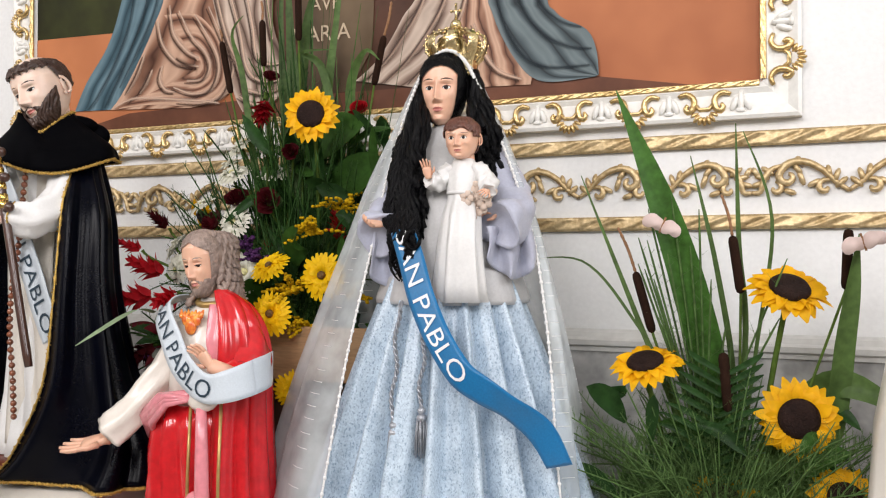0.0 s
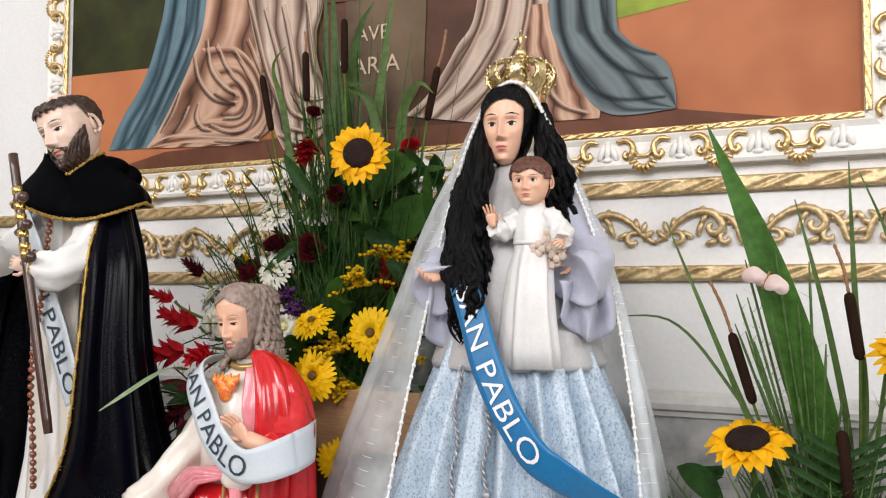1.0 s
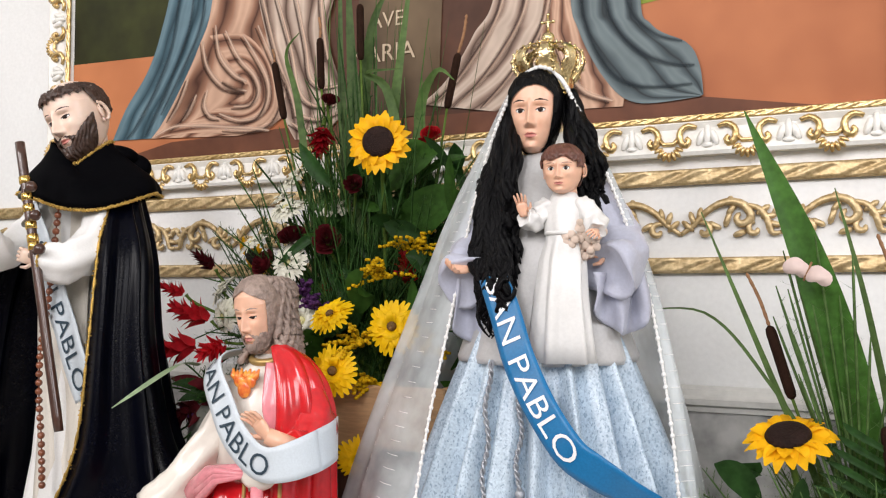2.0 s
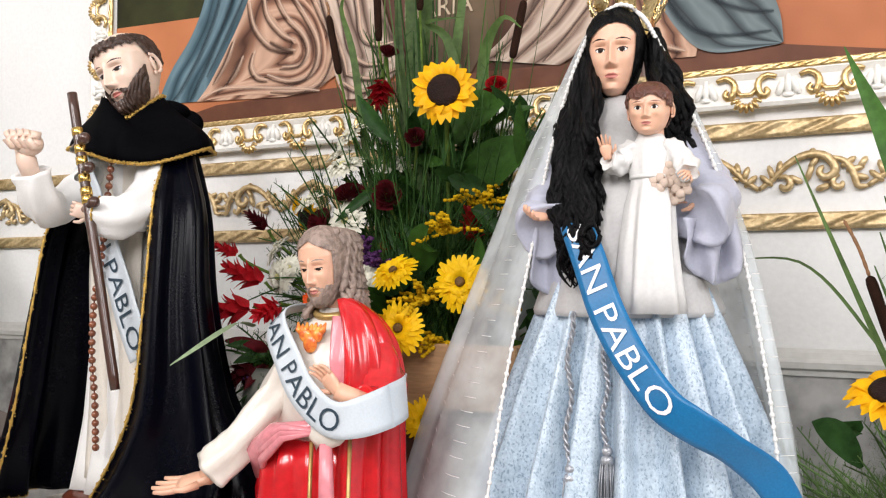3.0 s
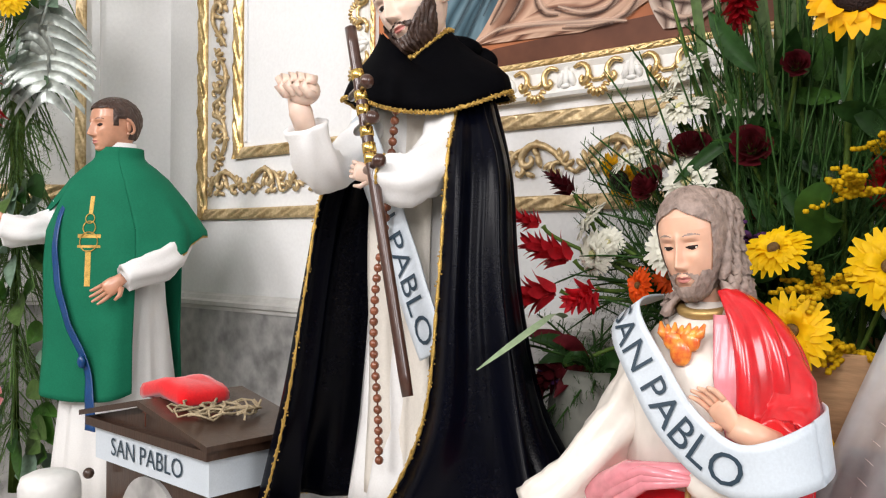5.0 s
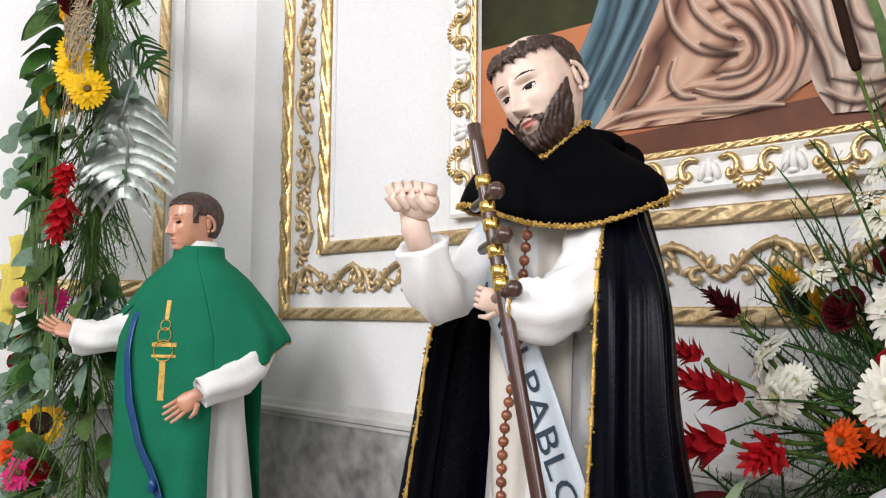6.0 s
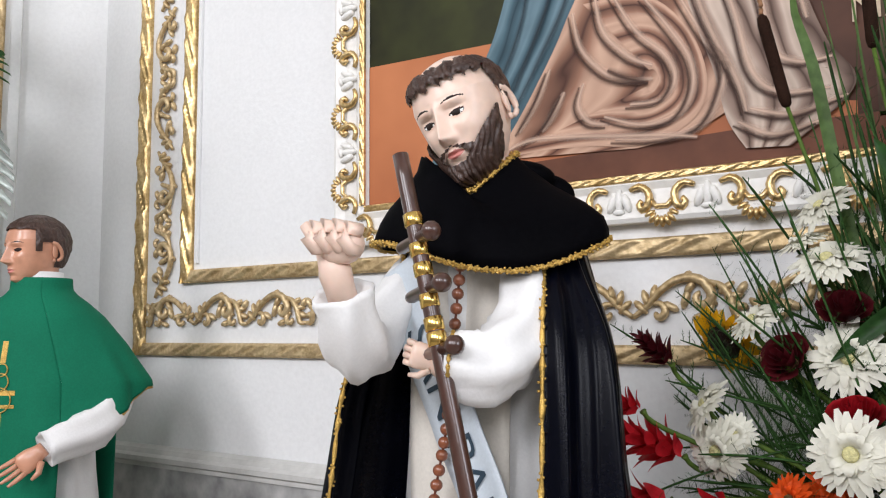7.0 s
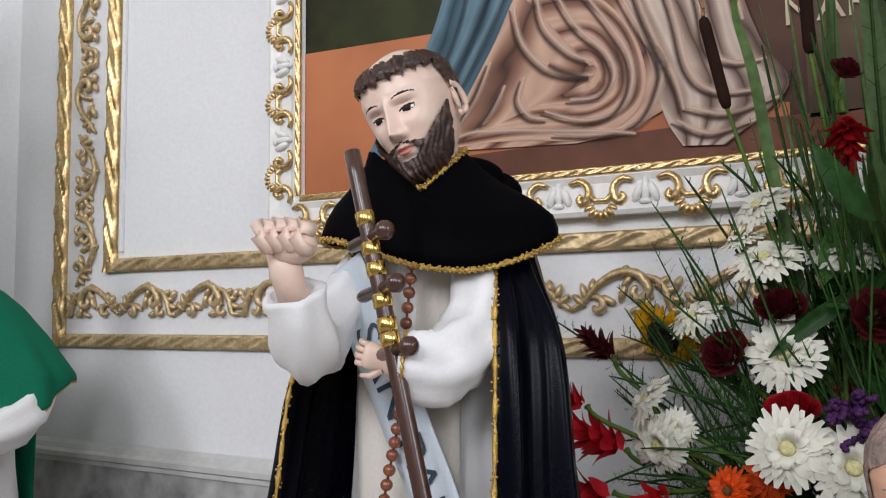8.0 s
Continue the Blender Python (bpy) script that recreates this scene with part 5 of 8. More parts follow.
# heart on the chest, with flames
for s in (-1, 1):
    g.blob(JE(-0.006 + s * 0.011, 0.083, 1.35), (0.0125, 0.006, 0.012), None, 12, 8, mat=7)
g.blob(JE(-0.006, 0.085, 1.337), (0.014, 0.007, 0.017), None, 12, 8, mat=7)
for q in range(7):
    l = -0.03 + 0.008 * q
    g.tube([JE(l * 0.7 - 0.004, 0.08, 1.352), JE(l - 0.002, 0.081, 1.36), JE(l * 1.15, 0.078, 1.372 - 0.003 * (q % 2))], [0.006, 0.006, 0.0015], 7, mat=7)
head(g, JE(-0.012, 0.03, 1.47), 0, 11, (0.038, 0.05, 0.067), 0, 1, 2, 8,
     lambda d, v: v > 0.7 - 0.005 * abs(d) or (abs(d) > 64 and v > -0.95), lambda d, v: jaw(d, v, -0.5) and v < -0.45, 0.018, -4, 3, 0.68, 1, ears=False, long_beard=0.05, waves=20)
for s in (-1, 1):
    for q in range(16):
        f0 = 0.034 - 0.0058 * q
        x = 0.034 - 0.00025 * (q - 6) ** 2
        end = 1.358 + 0.012 * (q % 4) - 0.006 * s
        P = [JE(s * 0.006, f0 * 0.5 + 0.014, 1.531), JE(s * x * 0.8 - 0.005, f0, 1.513), JE(s * x - 0.006, f0, 1.47), JE(s * (x + 0.002), f0 - 0.002, 1.43), JE(s * (x + 0.008), f0 + 0.004, 1.4), JE(s * (x + 0.02), f0 + 0.012, end)]
        g.tube([(p[0] + 0.0035 * math.sin(i * 0.8 + q * 2.1), p[1] + 0.0035 * math.cos(i * 0.75 + 2 * q), p[2]) for i, p in enumerate(spline([tuple(p) for p in P], 34))], [0.0058 + 0.0016 * math.sin(i * 1.1 + q * 2) for i in range(31)] + [0.004, 0.003, 0.0015], 7, mat=1)
g.loft([JE.ring(z, 0.19, 0.16, n=36) for z in (0.681, 0.7)], mat=3)
solid("mantled_statue", g, [SKIN, HAIR_ASH, EYE, CREAM_ENAMEL, RED_ENAMEL, PINK_ENAMEL, OLD_GOLD_LINE, HEART, LIP],
      "glossy painted statue in cream robe and red mantle", "statue")
band = Band([(JE(-0.085, -0.03, 1.392), (0.018, -0.006, 0.006)), (JE(-0.092, 0.04, 1.386), (0.02, -0.008, 0.012)), (JE(-0.078, 0.08, 1.362), (0.022, -0.004, 0.015)), (JE(-0.03, 0.112, 1.305), (0.023, 0, 0.015)), (JE(0.02, 0.137, 1.255), (0.018, 0, 0.022)),
             (JE(0.075, 0.15, 1.226), (0.008, 0, 0.028)), (JE(0.122, 0.146, 1.23), (-0.003, 0, 0.031)), (JE(0.152, 0.1, 1.243), (-0.006, 0, 0.033)), (JE(0.15, 0.04, 1.25), (-0.004, 0, 0.033)), (JE(0.122, -0.02, 1.25), (0, 0, 0.032))], (-0.1, -1, 0.1))
sash = thing("pale_sash", "pale blue satin sash with dark letters on red-mantled statue", "sash")
part("ribbon", band.cloth(), SASH_PALE, sash)
part("lettering", band.inscribe("SAN PABLO", 0.085, 0.033, 0.275), INK_DARK, sash, "dark capital letters")

# ---- crowned statue in a brocade gown ----
MA = Body(-0.962, 1.845, 10)
g = Geo()
head(g, MA(-0.014, 0.034, 1.83), 6, 3, (0.047, 0.057, 0.076), 0, 1, 2, 3, lambda d, v: v > 0.56 + 0.0022 * d - 0.00012 * d * d or abs(d) > 53, None, 0.025, white=4, lid=0.32, ears=False, waves=30, big_eyes=1.1, iris=0.062)
random.seed(4)
# long wig: a broad mass on its right side, a shorter one on its left
for side, low, count in ((-1, 1.5, 130), (1, 1.58, 90)):
    for q in range(count):
        u, a = random.random(), random.random()
        drop = low + 0.07 * random.random()
        ph = random.uniform(0, 6.28)
        path = []
        for i in range(22):
            s = i / 21
            z = 1.868 - (1.868 - drop) * s
            k = min(1.0, s * 1.8)
            if side < 0:
                l = -(0.043 + 0.012 * u + (0.062 * a - 0.006) * k - 0.015 * max(0, s - 0.6))
                f = 0.0 + 0.035 * u + (0.1 * (1 - 0.6 * a)) * k + 0.02 * s
            else:
                l = 0.041 + 0.012 * u + (0.06 * a - 0.004) * k
                f = 0.0 + 0.035 * u + 0.075 * (1 - 0.6 * a) * k
            path.append(MA(l + 0.0096 * s * math.sin(s * 21 + ph), f + 0.005 * math.cos(s * 19 + ph), z))
        g.tube(path, [0.0062 + 0.0016 * math.sin(i * 1.3 + q) for i in range(20)] + [0.004, 0.0012], 6, mat=1)
for q in range(70):
    u = random.random()
    ph = random.uniform(0, 6.28)
    low = 1.43 + 0.07 * random.random()
    P = [MA(-0.05 - 0.015 * u, 0.06, 1.79), MA(-0.058 - 0.04 * u, 0.115, 1.67), MA(-0.05 - 0.06 * u, 0.16 - 0.03 * u, 1.58), MA(-0.04 - 0.055 * u, 0.185 - 0.03 * u, 1.52), MA(-0.045 - 0.04 * u, 0.185 - 0.03 * u, low)]
    g.tube([(p[0] + (0.002 + 0.009 * i / 27) * math.sin(i * 0.75 + ph), p[1] + 0.005 * math.sin(i * 0.7 + q * 2.3), p[2]) for i, p in enumerate(spline([tuple(p) for p in P], 28))], [0.0046 + 0.0012 * math.sin(i + q) for i in range(25)] + [0.003, 0.002, 0.001], 6, mat=1)
g.tube([MA(-0.04 + 0.013 * math.cos(a), 0.195, 1.512 + 0.017 * math.sin(a)) for a in np.linspace(1.2, 7.0, 16).tolist()], [0.004] * 14 + [0.003, 0.001], 7, mat=1)
# fringe drawn aside over the forehead
for q in range(26):
    u = q / 25
    P = [MA(0.012 - 0.01 * u, 0.04, 1.903), MA(-0.016 - 0.02 * u, 0.07 - 0.008 * u, 1.897 - 0.004 * u), MA(-0.046 - 0.006 * u, 0.058 - 0.012 * u, 1.872), MA(-0.06, 0.034 - 0.012 * u, 1.82)]
    g.tube(spline([tuple(p) for p in P], 12), [0.004] * 10 + [0.003, 0.001], 6, mat=1)
for q in range(16):
    u = q / 15
    P = [MA(0.012, 0.04, 1.903), MA(0.024, 0.052 - 0.01 * u, 1.885), MA(0.034 + 0.004 * u, 0.04 - 0.02 * u, 1.845), MA(0.04 + 0.006 * u, 0.035 - 0.03 * u, 1.78)]
    g.tube(spline([tuple(p) for p in P], 12), [0.004] * 10 + [0.003, 0.001], 6, mat=1)
hand(g, MA(-0.118, 0.135, 1.548), MA(-0.15, 0.175, 1.545), (0.5, 0.2, 0.6), 0.032, 0, curl=0.4, thumb=1, spread=0.5)
hand(g, MA(0.12, 0.115, 1.575), MA(0.07, 0.13, 1.578), (0, 0.5, -0.3), 0.033, 0, curl=0.6, thumb=1)
g.loft([MA.ring(z, r, r * 0.85, n=24) for z, r in ((1.0, 0.1), (1.4, 0.085), (1.6, 0.09), (1.7, 0.1), (1.745, 0.05))], mat=0)
solid("crowned_statue", g, [SKIN, HAIR_BLACK, EYE, LIP, CLOTH_WHITE], "painted statue with a long black wig, standing among flowers", "statue")

gown = thing("brocade_gown", "pale blue brocade gown with silver grey bodice on the crowned statue", "gown")
g = Geo()
rings = []
for z, rl, rf, dp in ((0.70, 0.335, 0.29, 0.062), (0.85, 0.305, 0.265, 0.062), (1.0, 0.27, 0.235, 0.06), (1.15, 0.225, 0.2, 0.055), (1.3, 0.175, 0.165, 0.05), (1.42, 0.135, 0.135, 0.03), (1.48, 0.115, 0.115, 0.0)):
    rings.append(MA.ring(z, rl, rf, 0, 0.02, 252, 21, dp * 2.1, 0.8 * z))
g.loft([r for r in rings], mat=0)
part("skirt", g, DRESS_SKIRT, gown, "pale blue brocade skirt")
g = Geo()
rings = []
for z, rl, rf, dp in ((1.385, 0.158, 0.155, 0.03), (1.395, 0.16, 0.158, 0.03), (1.46, 0.138, 0.14, 0.02), (1.55, 0.115, 0.12, 0.01), (1.64, 0.115, 0.1, 0.005), (1.70, 0.105, 0.08, 0), (1.74, 0.06, 0.058, 0), (1.755, 0.045, 0.046, 0)):
    rings.append(MA.ring(z, rl, rf, 0, 0.012, 72, 9, dp, 1.5 * z))
g.loft(rings)
part("bodice", g, DRESS_TOP, gown, "silver grey satin bodice")
g = Geo()
sleeve(g, [MA(-0.085, 0.02, 1.69), MA(-0.12, 0.06, 1.6), MA(-0.13, 0.1, 1.545), MA(-0.122, 0.14, 1.525)], [0.033, 0.036, 0.04, 0.043], 0, 3, 0.12)
drop = [[MA(-0.15 + 0.08 * v + 0.006 * math.sin(11 * v + 3 * w), 0.125 + 0.014 * math.sin(13 * v) - 0.04 * v, 1.535 - w * (0.04 + 0.085 * math.sin(math.pi * (0.15 + 0.6 * v)))) for v in np.linspace(0, 1, 22).tolist()] for w in np.linspace(0, 1, 12).tolist()]
k = cloth_from(drop, 0.003)
g.add(k.v, k.f)
part("sleeve", g, DRESS_LILAC, gown)
g = Geo()
sleeve(g, [MA(0.085, 0.02, 1.69), MA(0.125, 0.05, 1.61), MA(0.138, 0.09, 1.56), MA(0.115, 0.14, 1.54)], [0.033, 0.037, 0.042, 0.045], 0, 3, 0.12)
drop = [[MA(0.095 + 0.085 * v + 0.006 * math.sin(12 * v + 3 * w), 0.135 + 0.016 * math.sin(14 * v + 1) - 0.05 * v, 1.54 - w * (0.03 + 0.075 * math.sin(math.pi * (0.12 + 0.66 * v)))) for v in np.linspace(0, 1, 22).tolist()] for w in np.linspace(0, 1, 12).tolist()]
k = cloth_from(drop, 0.003)
g.add(k.v, k.f)
part("sleeve", g, DRESS_LILAC, gown)
for l, bottom in ((-0.075, 1.11), (-0.02, 1.14)):
    g = Geo()
    pts = [MA(l + 0.004 * math.sin(i), 0.165 + 0.055 * i / 14 + (0.0 if i else -0.03), 1.40 - (1.40 - bottom - 0.05) * i / 14) for i in range(15)]
    line = [Vector(p) for p in spline([tuple(p) for p in pts], 70)]
    for ph in (0.0, math.pi):
        g.tube([p + Vector((0.0027 * math.cos(i * 0.85 + ph), 0.0027 * math.sin(i * 0.85 + ph), 0)) for i, p in enumerate(line)], 0.0026, 6)
    e = line[-1]
    g.blob(e, (0.0085, 0.0085, 0.0075), None, 12, 8)
    g.blob(e + Vector((0, 0, -0.014)), (0.0105, 0.0105, 0.009), None, 12, 8)
    for i in range(26):
        a, r = i * 2.4, 0.009 * math.sqrt((i + 0.5) / 26)
        g.tube([e + Vector((r * math.cos(a), r * math.sin(a), -0.016)), e + Vector((1.3 * r * math.cos(a), 1.3 * r * math.sin(a), -0.045)), e + Vector((1.55 * r * math.cos(a), 1.55 * r * math.sin(a), -0.08 - 0.004 * (i % 3)))], 0.0013, 4)
    part("tassel_cord", g, SILVER, gown, "silver cord with tassel")

veil = thing("tulle_veil", "sheer white tulle veil with scalloped lace edge on the crowned statue", "veil")
rows = []
for z, wl, wr, back, lx, lf, rx, rf_ in ((1.9, 0.03, 0.028, 0.05, -0.03, 0.05, 0.02, 0.045), (1.875, 0.062, 0.048, 0.075, -0.052, 0.06, 0.042, 0.055), (1.79, 0.108, 0.088, 0.09, -0.09, 0.065, 0.082, 0.055), (1.65, 0.18, 0.145, 0.115, -0.125, 0.095, 0.14, 0.075),
                                        (1.5, 0.24, 0.192, 0.15, -0.15, 0.135, 0.188, 0.085), (1.3, 0.32, 0.24, 0.2, -0.185, 0.185, 0.222, 0.13), (1.1, 0.39, 0.278, 0.25, -0.21, 0.23, 0.24, 0.17), (0.8, 0.47, 0.315, 0.27, -0.25, 0.28, 0.27, 0.2)):
    rows.append([MA(lx, lf, z), MA(-wl * 0.98, 0.02, z), MA(-wl * 0.7, -back * 0.75, z), MA(0, -back, z), MA(wr * 0.7, -back * 0.75, z), MA(wr * 0.98, 0.01, z), MA(rx, rf_, z)])
grid = shell(rows, 90, 0.012, 9, seed=1.0)
g = Geo()
g.loft(grid, closed=False, uvs=True)
part("net", g, TULLE, veil, "sheer white net")
for col in (0, -1):
    g = Geo()
    edge = spline([tuple(r[col]) for r in grid], 150)
    for i, p in enumerate(edge):
        g.blob(p, (0.0042, 0.0042, 0.0046) if i % 2 else (0.0026, 0.0026, 0.0034), None, 6, 5)
    g.tube(edge, 0.0022, 5)
    part("lace_edge", g, CLOTH_WHITE, veil, "white scalloped lace")

g = Geo()
arc = spline([tuple(grid[0][0]), tuple(MA(-0.024, 0.058, 1.902)), tuple(MA(-0.004, 0.064, 1.908)), tuple(MA(0.016, 0.056, 1.904)), tuple(grid[0][-1])], 22)
for i, p in enumerate(arc):
    g.blob(p, (0.0042, 0.0042, 0.0046) if i % 2 else (0.0026, 0.0026, 0.0034), None, 6, 5)
g.tube(arc, 0.003, 5)
part("lace_edge", g, CLOTH_WHITE, veil, "white scalloped lace")
g = Geo()
for col in (4, 10, 17, 25, 34, 56, 65, 73, 79, 85):
    for i in range(3, len(grid) - 1):
        for v in (0.0, 0.5):
            p = [Vector(grid[i][c]) * (1 - v) + Vector(grid[i + 1][c]) * v for c in (col, col + 1, col + 2)]
            g.tube([p[0], p[1], p[2]], 0.00055, 4)
ob = part("stitching", g, CLOTH_WHITE, veil, "white stitched dashes")
ob["kind"] = "stuff"

crown = thing("gilt_crown", "pierced gilt metal crown with arches and orb", "crown")
CC = MA(0.004, 0.0, 1.87)
g = Geo()
n = 40
g.loft([[CC + Vector(((r + 0.0015 * math.sin(12 * a)) * math.cos(a), (r + 0.0015 * math.sin(12 * a)) * math.sin(a), z)) for a in np.linspace(0, 2 * math.pi, n, endpoint=False)]
        for r, z in ((0.047, 0), (0.049, 0.004), (0.046, 0.008), (0.047, 0.02), (0.05, 0.024), (0.047, 0.026), (0.043, 0.02), (0.044, 0.0))], caps=False)
part("crown_band", g, CROWN_GOLD, crown)
for q in range(8):
    a = 2 * math.pi * q / 8 + 0.2
    d = Vector((math.cos(a), math.sin(a), 0))
    t = Vector((-math.sin(a), math.cos(a), 0))
    g = Geo()
    prof = spline([(0.046, 0.022, 0.013), (0.056, 0.04, 0.0165), (0.064, 0.06, 0.0155), (0.058, 0.08, 0.012), (0.035, 0.092, 0.009), (0.012, 0.092, 0.004), (0.0, 0.088, 0.003)], 18)
    rings = []
    for i, (r, z, w) in enumerate(prof):
        c = CC + d * r + Vector((0, 0, z))
        ww = w * (1 + 0.14 * math.sin(i * 2.1))
        rings.append([c - t * ww, c - t * ww * 0.5 + d * 0.004, c + d * 0.001, c + t * ww * 0.5 + d * 0.004, c + t * ww, c - d * 0.003])
    g.loft(rings)
    for i in range(2, 16, 2):
        r, z, w = prof[i]
        for s in (-1, 1):
            g.blob(CC + d * (r + 0.003) + t * s * w * 0.95 + Vector((0, 0, z)), (0.0026, 0.0026, 0.0034), None, 6, 5)
    part("crown_arch", g, CROWN_GOLD, crown)
g = Geo()
g.blob(CC + Vector((0, 0, 0.107)), (0.0125, 0.0125, 0.0125), None, 14, 9)
part("orb", g, CROWN_GOLD, crown)
g = Geo()
g.tube([CC + Vector((0, 0, 0.118)), CC + Vector((0, 0, 0.15))], [0.003, 0.0025], 7)
g.tube([CC + Vector((-0.01, 0.0, 0.138)), CC + Vector((0.01, 0, 0.138))], 0.0025, 7)
for p in ((-0.011, 0.138), (0.011, 0.138), (0, 0.152)):
    g.blob(CC + Vector((p[0], 0, p[1])), (0.0035, 0.0035, 0.0035), None, 6, 5)
part("cross", g, CROWN_GOLD, crown)

band = Band([((-1.0, 1.664, 1.535), (0.023, -0.002, 0.009)), ((-0.978, 1.652, 1.488), (0.025, 0, 0.01)), ((-0.938, 1.628, 1.392), (0.025, 0, 0.012)), ((-0.894, 1.606, 1.323), (0.023, 0, 0.014)),
             ((-0.849, 1.59, 1.27), (0.018, 0, 0.02)), ((-0.808, 1.59, 1.243), (0.008, -0.004, 0.026)), ((-0.762, 1.602, 1.214), (0.008, -0.012, 0.024)), ((-0.712, 1.638, 1.166), (0.018, 0.004, 0.018)), ((-0.685, 1.668, 1.1), (0.022, 0.008, 0.004))], (0.1, -1, 0.15))
sash = thing("azure_sash", "bright blue satin sash with white capital letters across the gown", "sash")
part("ribbon", band.cloth(), SASH_BLUE, sash)
part("lettering", band.inscribe("SAN PABLO", 0.006, 0.035, 0.325), INK_WHITE, sash, "white capital letters")

# child figure
CH = Body(-0.893, 1.725, 5)
g = Geo()
head(g, CH(0.0, 0.01, 1.712), 2, 4, (0.033, 0.036, 0.041), 0, 1, 2, 3, lambda d, v: v > 0.42 + 0.07 * math.sin(d * 0.1) - 0.002 * abs(d) or (abs(d) > 58 and v > 0.05) or (abs(d) > 98 and v > -0.7), None, 0.06, round_face=1.0, lid=0.0, waves=12, big_eyes=1.35, iris=0.07, white=4)
g.loft([CH.ring(z, rl, rf, l, f, 72, 6, dp, 2.4 * z) for z, rl, rf, l, f, dp in ((1.392, 0.05, 0.03, -0.002, 0.028, 0.16), (1.43, 0.046, 0.03, -0.002, 0.03, 0.15), (1.5, 0.04, 0.031, -0.002, 0.026, 0.13), (1.56, 0.036, 0.031, 0, 0.018, 0.09), (1.592, 0.03, 0.026, 0, 0.008, 0.03), (1.602, 0.03, 0.026, 0, 0.006, 0.02), (1.61, 0.032, 0.028, 0, 0.004, 0.05), (1.645, 0.034, 0.027, 0, 0, 0.02), (1.666, 0.024, 0.02, 0, 0, 0), (1.678, 0.017, 0.016, 0, 0, 0))], mat=4)
sleeve(g, [CH(-0.024, 0.0, 1.655), CH(-0.048, 0.012, 1.63), CH(-0.062, 0.035, 1.632)], [0.016, 0.019, 0.014], 4, 5, 0.12)
sleeve(g, [CH(0.024, 0.0, 1.655), CH(0.052, 0.015, 1.625), CH(0.06, 0.045, 1.605)], [0.016, 0.019, 0.014], 4, 5, 0.12)
g.tube([CH(0.03 * math.cos(a), 0.006 + 0.027 * math.sin(a), 1.605) for a in np.linspace(0, 2 * math.pi, 30).tolist()], 0.0035, 7, mat=4)
hand(g, CH(-0.062, 0.035, 1.636), CH(-0.07, 0.045, 1.69), (0.2, -0.9, 0), 0.021, 0, curl=0.2, thumb=1, spread=0.7)
hand(g, CH(0.06, 0.045, 1.605), CH(0.058, 0.08, 1.6), (-0.6, 0, -0.6), 0.017, 0, curl=0.4)
solid("child_doll", g, [SKIN, HAIR_CHILD, EYE, LIP, CHILD_SATIN], "small child doll in a white satin dress", "doll")

# ---- statue in a green chasuble ----
GR = Body(-3.225, 1.825, 28)
g = Geo()
g.loft([GR.ring(z, rl, rf, 0, f, 72, 10, dp, z * 2) for z, rl, rf, f, dp in ((0.722, 0.19, 0.15, 0, 0.06), (0.9, 0.17, 0.135, 0, 0.055), (1.1, 0.15, 0.12, 0, 0.045), (1.3, 0.13, 0.105, 0, 0.03), (1.5, 0.12, 0.09, 0, 0.02), (1.64, 0.12, 0.08, 0, 0), (1.69, 0.06, 0.05, 0, 0), (1.705, 0.05, 0.05, 0.004, 0), (1.742, 0.047, 0.047, 0.006, 0))], mat=3)
sleeve(g, [GR(-0.1, 0.02, 1.62), GR(-0.15, 0.05, 1.53), GR(-0.2, 0.1, 1.5), GR(-0.265, 0.13, 1.5)], [0.04, 0.04, 0.038, 0.042], 3, 5, 0.1)
sleeve(g, [GR(0.1, 0.0, 1.56), GR(0.185, 0.02, 1.475), GR(0.19, 0.085, 1.415), GR(0.125, 0.17, 1.375)], [0.025, 0.036, 0.04, 0.033], 3, 5, 0.1)
hand(g, GR(-0.265, 0.13, 1.505), GR(-0.36, 0.16, 1.54), (0.55, -0.3, 0.7), 0.052, 0, curl=0.15, thumb=1, spread=0.5)
hand(g, GR(0.12, 0.172, 1.372), GR(0.055, 0.205, 1.315), (0, -0.75, -0.35), 0.05, 0, curl=0.2, thumb=-1, spread=0.4)
head(g, GR(-0.005, 0.015, 1.79), 0, 3, (0.056, 0.068, 0.077), 0, 1, 2, 4, lambda d, v: v > 0.6 - 0.0006 * abs(d) or (abs(d) > 66 and v > 0.2) or (66 < abs(d) < 78 and v > -0.05) or (abs(d) > 104 and v > -0.5), None, 0.04, lid=0.2, waves=22)
solid("priest_statue", g, [SKIN_TAN, HAIR_BROWN, EYE, CLOTH_WHITE, LIP], "painted statue of a young priest in a white alb", "statue")

chas = thing("green_chasuble", "green chasuble with gold embroidered cross on the priest statue", "chasuble")
CH_Z = [1.0, 1.2, 1.4, 1.5, 1.58, 1.64, 1.672, 1.69, 1.702, 1.728]
CH_L = [0.27, 0.255, 0.262, 0.25, 0.192, 0.138, 0.098, 0.072, 0.062, 0.06]
CH_F = [0.165, 0.15, 0.14, 0.132, 0.118, 0.1, 0.082, 0.068, 0.06, 0.058]


def on_poncho(a, z, lift=0.0):
    """A point of the chasuble's surface: a degrees round (0 its left, 90 its front)."""
    t = radians(a)
    low = max(0.0, 1.62 - z)
    fold = 1 + 0.085 * low / 0.3 * math.sin(9 * t + 0.8 + 1.5 * z) * (0.6 + 0.4 * math.sin(2.3 * t)) + 0.018 * math.sin(17 * t + 4 * z) * min(1, low * 4)
    fold = max(fold, 0.9)
    return GR((np.interp(z, CH_Z, CH_L) * fold + lift) * math.cos(t), (np.interp(z, CH_Z, CH_F) * fold + lift) * math.sin(t), z)


